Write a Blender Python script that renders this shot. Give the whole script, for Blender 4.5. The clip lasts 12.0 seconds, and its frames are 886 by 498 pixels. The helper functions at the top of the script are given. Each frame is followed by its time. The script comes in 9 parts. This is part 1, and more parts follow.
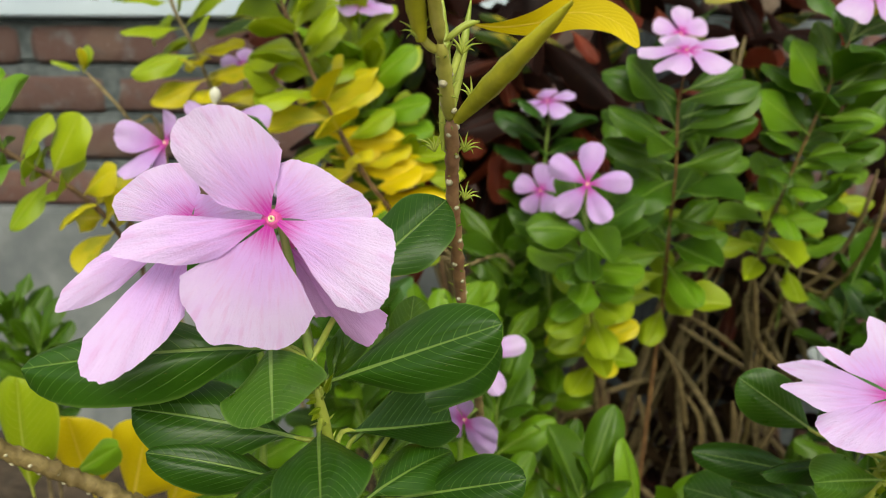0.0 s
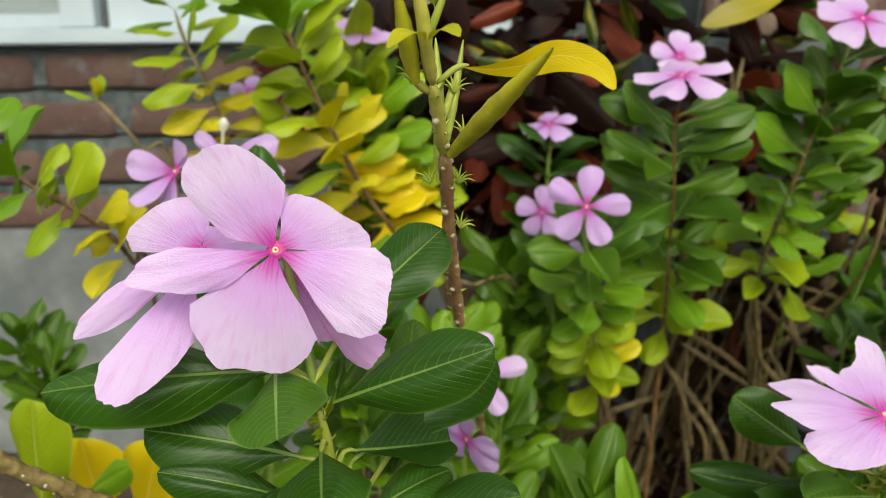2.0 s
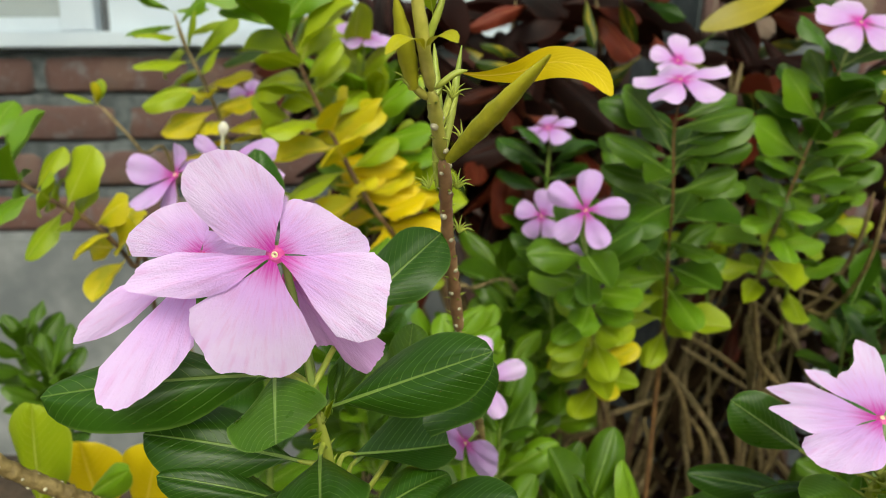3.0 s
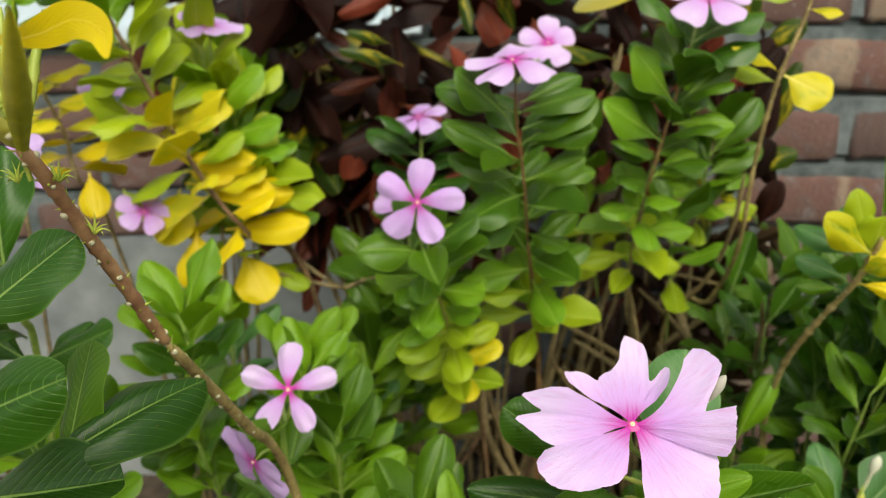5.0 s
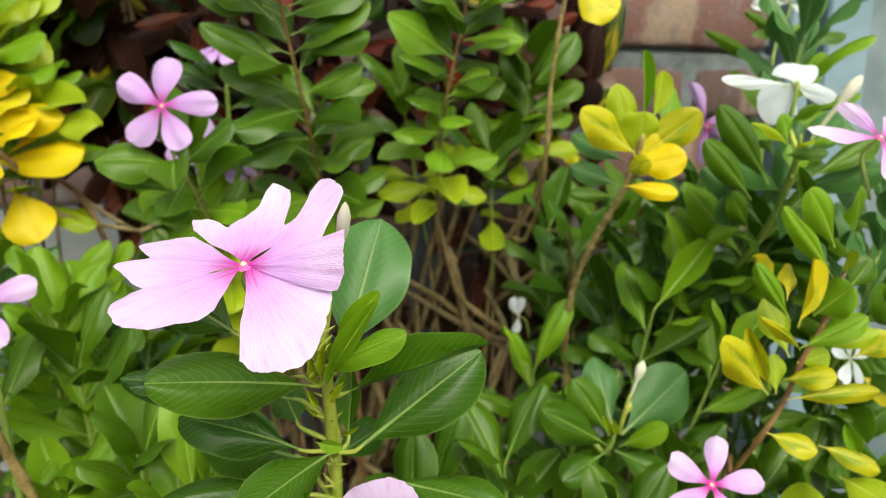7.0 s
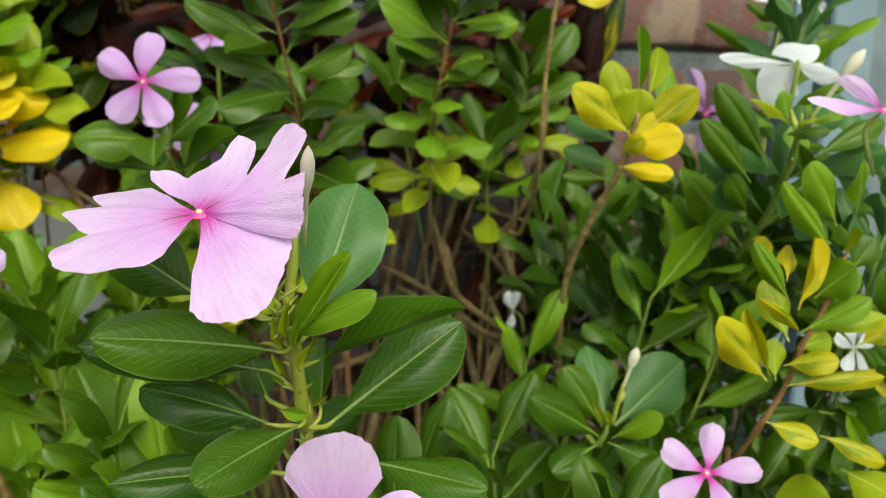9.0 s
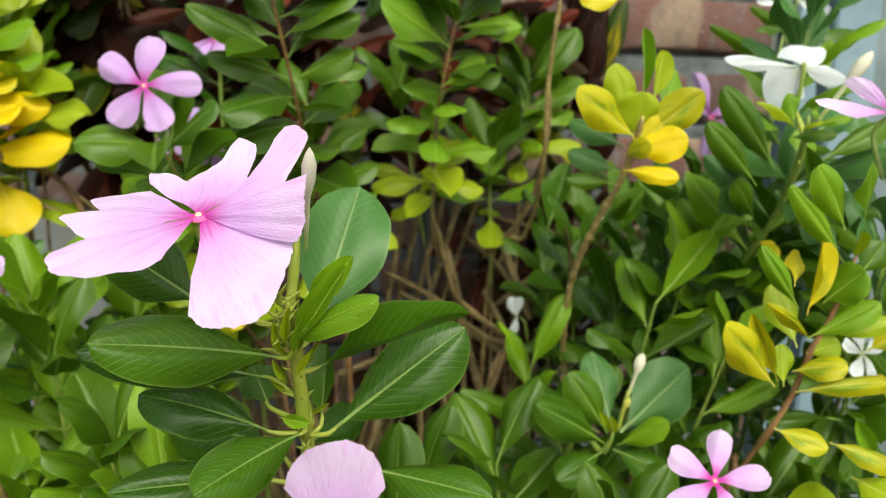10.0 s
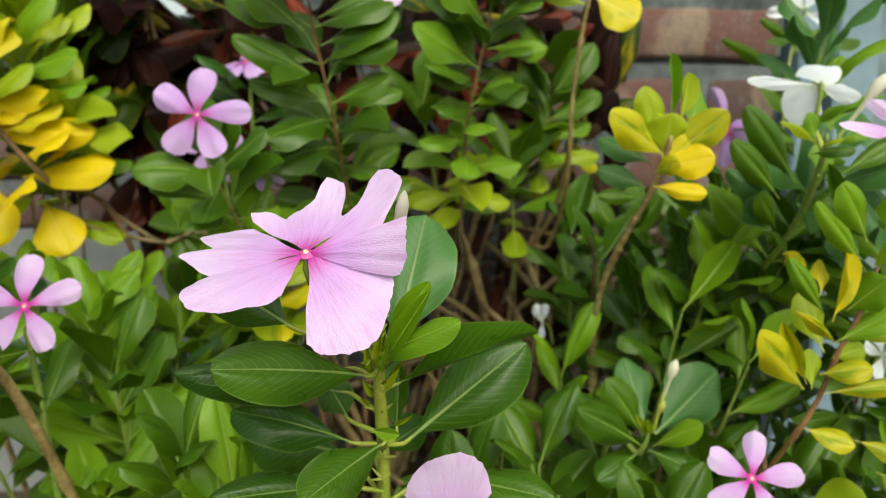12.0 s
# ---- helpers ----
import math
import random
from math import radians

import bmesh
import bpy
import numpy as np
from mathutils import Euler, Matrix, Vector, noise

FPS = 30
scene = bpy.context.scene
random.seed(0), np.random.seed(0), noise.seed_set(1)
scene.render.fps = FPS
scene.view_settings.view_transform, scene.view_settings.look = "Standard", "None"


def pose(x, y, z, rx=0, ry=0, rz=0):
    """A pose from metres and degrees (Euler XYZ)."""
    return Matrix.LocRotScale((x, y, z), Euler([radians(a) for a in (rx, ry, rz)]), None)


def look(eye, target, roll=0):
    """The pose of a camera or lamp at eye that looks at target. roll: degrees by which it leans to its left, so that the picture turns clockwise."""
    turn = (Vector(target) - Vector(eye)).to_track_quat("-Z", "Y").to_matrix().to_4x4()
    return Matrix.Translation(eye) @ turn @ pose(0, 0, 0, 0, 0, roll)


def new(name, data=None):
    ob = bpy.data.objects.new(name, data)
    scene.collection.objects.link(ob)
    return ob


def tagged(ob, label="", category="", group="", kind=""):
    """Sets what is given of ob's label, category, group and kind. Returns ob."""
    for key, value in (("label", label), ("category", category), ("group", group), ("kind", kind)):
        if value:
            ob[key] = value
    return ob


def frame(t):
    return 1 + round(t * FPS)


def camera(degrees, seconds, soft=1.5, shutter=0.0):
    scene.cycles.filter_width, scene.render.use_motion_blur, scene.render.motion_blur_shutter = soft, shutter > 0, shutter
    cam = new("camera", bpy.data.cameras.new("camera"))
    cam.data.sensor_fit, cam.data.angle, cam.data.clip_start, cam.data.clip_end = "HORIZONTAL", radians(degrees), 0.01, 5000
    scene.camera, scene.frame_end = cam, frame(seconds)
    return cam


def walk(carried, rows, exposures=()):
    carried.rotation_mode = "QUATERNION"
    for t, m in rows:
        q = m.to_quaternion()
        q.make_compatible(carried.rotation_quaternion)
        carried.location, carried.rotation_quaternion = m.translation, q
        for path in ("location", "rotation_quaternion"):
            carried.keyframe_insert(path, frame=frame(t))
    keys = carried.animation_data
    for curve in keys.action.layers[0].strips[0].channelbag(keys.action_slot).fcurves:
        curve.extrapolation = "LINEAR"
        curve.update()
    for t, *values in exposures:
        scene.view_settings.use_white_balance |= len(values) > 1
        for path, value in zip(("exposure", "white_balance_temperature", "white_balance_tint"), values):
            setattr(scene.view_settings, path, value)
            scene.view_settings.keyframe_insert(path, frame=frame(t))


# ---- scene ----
cam = camera(64.0, 12.0, soft=0.9)
PATH = [
    (0, (-0.007, -0.087, 0.569), (-0.014, 1.862, 0.118), 2.3),
    (0.5, (-0.008, -0.091, 0.57), (-0.016, 1.859, 0.126), 1.8),
    (1, (-0.007, -0.095, 0.572), (-0.028, 1.859, 0.143), 1.6),
    (1.5, (-0.006, -0.094, 0.573), (-0.041, 1.863, 0.163), 1.8),
    (2, (-0.004, -0.095, 0.573), (-0.036, 1.864, 0.173), 1.7),
    (2.5, (-0.004, -0.095, 0.573), (-0.033, 1.865, 0.177), 1.8),
    (4.5, (0.0167, -0.0989, 0.5767), (-0.017, 1.863, 0.191), 0.7),
    (4.8, (0.0434, -0.0838, 0.5711), (0.042, 1.875, 0.168), 0.3),
    (5, (0.0720, -0.0692, 0.5702), (0.123, 1.889, 0.167), 0.2),
    (5.1, (0.079, -0.061, 0.57), (0.179, 1.895, 0.165), 0.4),
    (5.5, (0.102, -0.041, 0.566), (0.281, 1.909, 0.16), -0.1),
    (6, (0.123, -0.031, 0.564), (0.38, 1.912, 0.162), -0.5),
    (6.5, (0.144, -0.052, 0.536), (0.407, 1.888, 0.125), 0.1),
    (7, (0.153, -0.057, 0.521), (0.418, 1.886, 0.127), 0.6),
    (7.2, (0.151, -0.058, 0.522), (0.422, 1.883, 0.123), 1.0),
    (9, (0.162, -0.05, 0.505), (0.414, 1.902, 0.148), 1.0),
    (9.5, (0.163, -0.05, 0.501), (0.413, 1.904, 0.152), 1.0),
    (10, (0.162, -0.047, 0.504), (0.408, 1.908, 0.163), 0.9),
    (10.5, (0.161, -0.044, 0.505), (0.406, 1.913, 0.172), 0.9),
    (11, (0.158, -0.041, 0.504), (0.404, 1.916, 0.174), 0.9),
    (11.5, (0.15, -0.042, 0.512), (0.391, 1.914, 0.171), 1.4),
    (12, (0.14, -0.061, 0.514), (0.391, 1.894, 0.174), -0.2),
]
walk(cam, [(t, look(eye, target, roll)) for t, eye, target, roll in PATH], exposures=[(0, 0.17, 7000, 0), (4.5, 0.17, 7000, 0), (5.5, 0.56, 7000, 0), (6.5, 0.62, 7000, 0), (9, 0.29, 7000, 0), (9.5, 0.52, 7000, 0), (10.5, 0.54, 7000, 0), (12, 0.30, 7000, 0)])
# focus on the nearer flowers: the wall behind stays soft
cam.data.dof.use_dof, cam.data.dof.focus_distance, cam.data.dof.aperture_fstop = True, 0.165, 20.0

# ---- world, sun and exposure ----
world = bpy.data.worlds.new("sky")
scene.world = world
world.use_nodes = True
wn = world.node_tree.nodes
sky = wn.new("ShaderNodeTexSky")
sky.sky_type, sky.sun_disc = "NISHITA", False
sky.sun_elevation, sky.sun_rotation = radians(45), radians(171)
sky.air_density, sky.dust_density = 1.0, 4.0
haze = wn.new("ShaderNodeHueSaturation")
haze.inputs["Saturation"].default_value = 0.55
world.node_tree.links.new(sky.outputs[0], haze.inputs["Color"])
world.node_tree.links.new(haze.outputs[0], wn["Background"].inputs[0])
wn["Background"].inputs[1].default_value = 0.15
sun_data = bpy.data.lights.new("sun", "SUN")
sun_data.energy, sun_data.angle, sun_data.color = 1.4, radians(50), (1.0, 0.97, 0.92)
sun = new("sun", sun_data)
sun.matrix_world = look((0.5, -2.2, 2.9), (0.1, 0.3, 0.4))


# ---- materials ----
def mat(name):
    m = bpy.data.materials.new(name)
    m.use_nodes = True
    n = m.node_tree.nodes
    return m, n, m.node_tree.links, n["Principled BSDF"]


def math_node(n, links, op, a, b=None, c=None):
    k = n.new("ShaderNodeMath")
    k.operation = op
    for i, v in enumerate((a, b, c)):
        if v is None:
            continue
        if isinstance(v, (int, float)):
            k.inputs[i].default_value = v
        else:
            links.new(v, k.inputs[i])
    return k.outputs[0]


def mix(n, links, fac, a, b, kind="MIX"):
    k = n.new("ShaderNodeMix")
    k.data_type, k.blend_type = "RGBA", kind
    for i, v in ((0, fac), (6, a), (7, b)):
        if isinstance(v, (int, float)):
            k.inputs[i].default_value = v
        elif isinstance(v, tuple):
            k.inputs[i].default_value = (*v, 1)
        else:
            links.new(v, k.inputs[i])
    return k.outputs[2]


def ramp(n, links, v, a, b):
    k = n.new("ShaderNodeMapRange")
    k.interpolation_type = "SMOOTHSTEP"
    links.new(v, k.inputs[0])
    k.inputs[1].default_value, k.inputs[2].default_value = a, b
    return k.outputs[0]


def noise_node(n, links, vec, scale, detail=3.0):
    k = n.new("ShaderNodeTexNoise")
    k.inputs["Scale"].default_value, k.inputs["Detail"].default_value = scale, detail
    if vec is not None:
        links.new(vec, k.inputs["Vector"])
    return k.outputs[0]


def bump(n, links, b, height, strength, distance):
    k = n.new("ShaderNodeBump")
    k.inputs["Strength"].default_value, k.inputs["Distance"].default_value = strength, distance
    links.new(height, k.inputs["Height"])
    links.new(k.outputs[0], b.inputs["Normal"])


def leaf_material(name, dark, light, vein, rough=0.38, vary=0.5, blotch=None, gloss=0.36):
    """A leaf blade: midrib and arched side veins by its own length and width, mottled, each leaf its own tone."""
    m, n, links, b = mat(name)
    uv = n.new("ShaderNodeUVMap").outputs[0]
    sep = n.new("ShaderNodeSeparateXYZ")
    links.new(uv, sep.inputs[0])
    across = math_node(n, links, "ABSOLUTE", math_node(n, links, "SUBTRACT", sep.outputs[0], 0.5))
    along = sep.outputs[1]
    info = n.new("ShaderNodeObjectInfo").outputs["Random"]
    tex = n.new("ShaderNodeTexCoord").outputs["Object"]
    mott = noise_node(n, links, tex, 3.0, 4.0)
    fac = math_node(n, links, "ADD", math_node(n, links, "MULTIPLY", info, vary), math_node(n, links, "MULTIPLY", mott, 1.0 - vary * 0.5))
    fac = math_node(n, links, "SUBTRACT", fac, 0.25)
    col = mix(n, links, fac, dark, light)
    if blotch:
        spot = ramp(n, links, noise_node(n, links, tex, 2.2, 2.0), 0.5, 0.62)
        col = mix(n, links, spot, col, blotch)
    # side veins arch from the midrib towards the tip
    arch = math_node(n, links, "SUBTRACT", along, math_node(n, links, "MULTIPLY", math_node(n, links, "POWER", across, 1.25), 0.85))
    wave = math_node(n, links, "PINGPONG", arch, 0.034)
    side = ramp(n, links, wave, 0.0030, 0.0)
    side = math_node(n, links, "MULTIPLY", side, ramp(n, links, across, 0.5, 0.2))
    width = math_node(n, links, "MULTIPLY_ADD", along, -0.017, 0.022)
    mid = ramp(n, links, math_node(n, links, "SUBTRACT", across, width), 0.007, -0.003)
    net = noise_node(n, links, tex, 22.0, 2.0)
    border = n.new("ShaderNodeUVMap")
    border.uv_map = "Edge"
    rim = n.new("ShaderNodeSeparateXYZ")
    links.new(border.outputs[0], rim.inputs[0])
    pillow = math_node(n, links, "MULTIPLY", wave, 29.0)
    col = mix(n, links, math_node(n, links, "MULTIPLY", ramp(n, links, net, 0.45, 0.75), 0.22), col, dark)
    col = mix(n, links, math_node(n, links, "MULTIPLY", side, 0.48), col, vein)
    col = mix(n, links, math_node(n, links, "MULTIPLY", ramp(n, links, rim.outputs[0], 0.93, 1.0), 0.3), col, vein)
    col = mix(n, links, math_node(n, links, "MULTIPLY", mid, math_node(n, links, "MULTIPLY_ADD", along, -0.5, 0.95)), col, vein)
    specks = ramp(n, links, noise_node(n, links, tex, 34.0, 1.0), 0.74, 0.78)
    col = mix(n, links, math_node(n, links, "MULTIPLY", specks, 0.35), col, (0.20, 0.13, 0.03))
    links.new(col, b.inputs["Base Color"])
    high = math_node(n, links, "ADD", math_node(n, links, "MULTIPLY", side, -0.3), math_node(n, links, "MULTIPLY", net, 0.35))
    high = math_node(n, links, "ADD", high, math_node(n, links, "MULTIPLY", mid, 0.8))
    high = math_node(n, links, "ADD", high, math_node(n, links, "MULTIPLY", math_node(n, links, "MULTIPLY", pillow, ramp(n, links, across, 0.5, 0.15)), 0.13))
    bump(n, links, b, high, 0.4, 0.0006)
    links.new(math_node(n, links, "MULTIPLY_ADD", mott, 0.2, rough - 0.1), b.inputs["Roughness"])
    b.inputs["Specular IOR Level"].default_value = gloss
    # thin blade: part of the light goes through
    tr = n.new("ShaderNodeBsdfTranslucent")
    links.new(mix(n, links, 0.5, col, light), tr.inputs[0])
    ms = n.new("ShaderNodeMixShader")
    ms.inputs[0].default_value = 0.24
    links.new(b.outputs[0], ms.inputs[1])
    links.new(tr.outputs[0], ms.inputs[2])
    links.new(ms.outputs[0], n["Material Output"].inputs[0])
    return m


LEAF = {
    "dark": leaf_material("leaf_dark_green", (0.016, 0.058, 0.003), (0.044, 0.130, 0.007), (0.24, 0.37, 0.08), 0.33, gloss=0.38),
    "green": leaf_material("leaf_green", (0.036, 0.100, 0.004), (0.108, 0.215, 0.007), (0.28, 0.44, 0.08), 0.33),
    "deep": leaf_material("leaf_deep_green", (0.027, 0.086, 0.004), (0.079, 0.187, 0.008), (0.30, 0.44, 0.12), 0.30),
    "fresh": leaf_material("leaf_fresh_green", (0.11, 0.25, 0.007), (0.23, 0.40, 0.012), (0.40, 0.52, 0.11), 0.4),
    "olive": leaf_material("leaf_olive_yellow", (0.36, 0.36, 0.006), (0.58, 0.54, 0.012), (0.60, 0.60, 0.14), 0.42, 0.6, (0.22, 0.32, 0.01)),
    "lime": leaf_material("leaf_yellow_green", (0.22, 0.34, 0.008), (0.42, 0.50, 0.014), (0.52, 0.57, 0.12), 0.42),
    "yellow": leaf_material("leaf_yellow", (0.50, 0.45, 0.010), (0.76, 0.63, 0.014), (0.82, 0.70, 0.16), 0.46, 0.5, (0.46, 0.46, 0.015)),
    "gold": leaf_material("leaf_golden", (0.66, 0.50, 0.006), (0.84, 0.65, 0.010), (0.88, 0.66, 0.10), 0.46),
    "grey": leaf_material("leaf_blue_green", (0.050, 0.15, 0.034), (0.10, 0.24, 0.055), (0.30, 0.42, 0.16), 0.38),
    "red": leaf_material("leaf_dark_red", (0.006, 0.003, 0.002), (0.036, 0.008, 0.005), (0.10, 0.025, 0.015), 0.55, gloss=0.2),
    "rust": leaf_material("leaf_rust", (0.03, 0.010, 0.006), (0.20, 0.03, 0.012), (0.24, 0.08, 0.03), 0.5, gloss=0.25),
    "scarlet": leaf_material("leaf_scarlet", (0.10, 0.018, 0.010), (0.32, 0.055, 0.026), (0.36, 0.14, 0.06), 0.5, gloss=0.25),
    "brown": leaf_material("leaf_dry_brown", (0.022, 0.013, 0.007), (0.09, 0.055, 0.025), (0.12, 0.08, 0.04), 0.8, gloss=0.1),
    "croton": leaf_material("leaf_croton", (0.02, 0.05, 0.006), (0.06, 0.11, 0.008), (0.5, 0.4, 0.03), 0.35, 0.4, (0.36, 0.30, 0.015)),
}


def petal_material(name, rim, body, heart, rough=0.55):
    """A petal: a deep heart, streaks along its length, a paler rim."""
    m, n, links, b = mat(name)
    sep = n.new("ShaderNodeSeparateXYZ")
    links.new(n.new("ShaderNodeUVMap").outputs[0], sep.inputs[0])
    tex = n.new("ShaderNodeTexCoord").outputs["Object"]
    # veins fan out from the heart
    along = sep.outputs[1]
    fan = n.new("ShaderNodeCombineXYZ")
    spread = math_node(n, links, "DIVIDE", math_node(n, links, "SUBTRACT", sep.outputs[0], 0.5), math_node(n, links, "ADD", along, 0.18))
    links.new(math_node(n, links, "MULTIPLY", spread, 17.0), fan.inputs[0])
    links.new(math_node(n, links, "MULTIPLY", along, 2.2), fan.inputs[1])
    streak = noise_node(n, links, fan.outputs[0], 1.6, 6.0)
    cloud = noise_node(n, links, tex, 3.0, 3.0)
    wob = math_node(n, links, "MULTIPLY_ADD", streak, 0.26, -0.13)
    col = mix(n, links, ramp(n, links, math_node(n, links, "ADD", along, wob), 0.28, 0.85), body, rim)
    tone = n.new("ShaderNodeObjectInfo").outputs["Random"]
    col = mix(n, links, math_node(n, links, "MULTIPLY", tone, 0.35), col, body)
    col = mix(n, links, math_node(n, links, "MULTIPLY", ramp(n, links, cloud, 0.45, 0.7), 0.35), col, body)
    col = mix(n, links, math_node(n, links, "MULTIPLY", ramp(n, links, streak, 0.46, 0.70), 0.17), col, heart)
    col = mix(n, links, ramp(n, links, math_node(n, links, "ADD", along, math_node(n, links, "MULTIPLY", wob, 1.5)), 0.36, 0.03), col, heart)
    links.new(col, b.inputs["Base Color"])
    b.inputs["Roughness"].default_value = rough
    b.inputs["Specular IOR Level"].default_value = 0.25
    b.inputs["Sheen Weight"].default_value = 0.1
    weave = noise_node(n, links, fan.outputs[0], 7.0, 3.0)
    crepe = noise_node(n, links, tex, 60.0, 3.0)
    relief = math_node(n, links, "ADD", streak, math_node(n, links, "MULTIPLY", cloud, 0.8))
    relief = math_node(n, links, "ADD", relief, math_node(n, links, "ADD", math_node(n, links, "MULTIPLY", weave, 0.55), math_node(n, links, "MULTIPLY", crepe, 0.4)))
    bump(n, links, b, relief, 0.5, 0.0008)
    tr = n.new("ShaderNodeBsdfTranslucent")
    links.new(col, tr.inputs[0])
    ms = n.new("ShaderNodeMixShader")
    ms.inputs[0].default_value = 0.28
    links.new(b.outputs[0], ms.inputs[1])
    links.new(tr.outputs[0], ms.inputs[2])
    links.new(ms.outputs[0], n["Material Output"].inputs[0])
    return m


PETAL = {
    "pink": petal_material("petal_pink", (0.82, 0.65, 0.95), (0.74, 0.43, 0.90), (0.64, 0.03, 0.44)),
    "mauve": petal_material("petal_mauve", (0.72, 0.52, 0.90), (0.63, 0.35, 0.80), (0.54, 0.06, 0.42)),
    "white": petal_material("petal_white", (0.80, 0.86, 0.92), (0.78, 0.84, 0.89), (0.70, 0.76, 0.62)),
    "withered": petal_material("petal_withered", (0.70, 0.42, 0.76), (0.62, 0.30, 0.64), (0.44, 0.10, 0.36)),
    "green_bud": petal_material("petal_green_bud", (0.62, 0.62, 0.14), (0.50, 0.54, 0.08), (0.30, 0.42, 0.05)),
    "bud": petal_material("petal_bud", (0.86, 0.84, 0.72), (0.74, 0.74, 0.50), (0.45, 0.55, 0.18)),
}


def plain(name, a, b2, scale=40.0, rough=0.6, strength=0.3, distance=0.001, stretch=None, metal=0.0):
    """A mottled surface of two tones with fine relief."""
    m, n, links, b = mat(name)
    vec = n.new("ShaderNodeTexCoord").outputs["Object"]
    if stretch:
        k = n.new("ShaderNodeMapping")
        links.new(vec, k.inputs[0])
        k.inputs["Scale"].default_value = stretch
        vec = k.outputs[0]
    big, fine = noise_node(n, links, vec, scale * 0.18, 4.0), noise_node(n, links, vec, scale, 6.0)
    f = math_node(n, links, "ADD", math_node(n, links, "MULTIPLY", big, 0.6), math_node(n, links, "MULTIPLY", fine, 0.4))
    links.new(mix(n, links, ramp(n, links, f, 0.36, 0.66), a, b2), b.inputs["Base Color"])
    b.inputs["Roughness"].default_value, b.inputs["Metallic"].default_value = rough, metal
    bump(n, links, b, fine, strength, distance)
    return m


STEM = {
    "green": plain("stem_green", (0.16, 0.26, 0.04), (0.30, 0.38, 0.08), 300, 0.45, 0.3, 0.0003),
    "lime": plain("stem_yellow_green", (0.25, 0.33, 0.035), (0.42, 0.47, 0.075), 300, 0.45, 0.3, 0.0003),
    "brown": plain("stem_brown", (0.075, 0.042, 0.02), (0.24, 0.14, 0.065), 350, 0.7, 1.0, 0.0012),
    "bark": plain("stem_grey_brown", (0.12, 0.09, 0.035), (0.33, 0.25, 0.12), 220, 0.75, 0.7, 0.001),
    "straw": plain("stem_olive_straw", (0.36, 0.35, 0.05), (0.58, 0.54, 0.12), 300, 0.5, 0.5, 0.0005),
    "olive": plain("stem_olive_brown", (0.22, 0.20, 0.05), (0.38, 0.34, 0.09), 300, 0.5, 0.5, 0.0005),
    "node_tan": plain("stem_olive_tan", (0.17, 0.12, 0.04), (0.42, 0.32, 0.12), 350, 0.65, 0.8, 0.001),
    "tan": plain("stem_tan", (0.105, 0.072, 0.028), (0.24, 0.175, 0.07), 200, 0.75, 0.7, 0.001),
    "rosy": plain("stem_rosy", (0.26, 0.12, 0.065), (0.46, 0.27, 0.13), 350, 0.5, 0.4, 0.0004),
    "red": plain("stem_reddish", (0.15, 0.07, 0.03), (0.28, 0.16, 0.06), 350, 0.5, 0.4, 0.0004),
}
CREAM = plain("node_cream", (0.44, 0.40, 0.24), (0.64, 0.60, 0.42), 500, 0.6)
EYE_CREAM = plain("eye_cream", (0.66, 0.58, 0.30), (0.86, 0.82, 0.62), 2500, 0.5)
EYE_ROSE = plain("eye_rose", (0.52, 0.04, 0.24), (0.66, 0.10, 0.34), 900, 0.5)
POD = plain("pod_olive", (0.33, 0.33, 0.012), (0.58, 0.55, 0.03), 260, 0.5, 0.6, 0.0006, None)
MORTAR = plain("mortar", (0.042, 0.054, 0.056), (0.145, 0.165, 0.168), 60, 0.95, 0.9, 0.004)
PLASTER = plain("plinth_render", (0.125, 0.14, 0.145), (0.26, 0.275, 0.275), 22, 0.95, 0.7, 0.003)
SOIL = plain("soil", (0.028, 0.02, 0.013), (0.10, 0.07, 0.045), 45, 1.0, 1.0, 0.012)
WHITE = plain("white_paint", (0.45, 0.53, 0.60), (0.53, 0.61, 0.67), 14, 0.4, 0.1, 0.0006)
BLUE = plain("blue_grey_paint", (0.13, 0.21, 0.26), (0.20, 0.29, 0.34), 26, 0.5, 0.3, 0.001)
SEAL = plain("dark_groove", (0.05, 0.06, 0.065), (0.10, 0.11, 0.12), 30, 0.8)
PANEL = plain("weathered_panel", (0.09, 0.13, 0.14), (0.18, 0.23, 0.25), 18, 0.7, 0.5, 0.002)


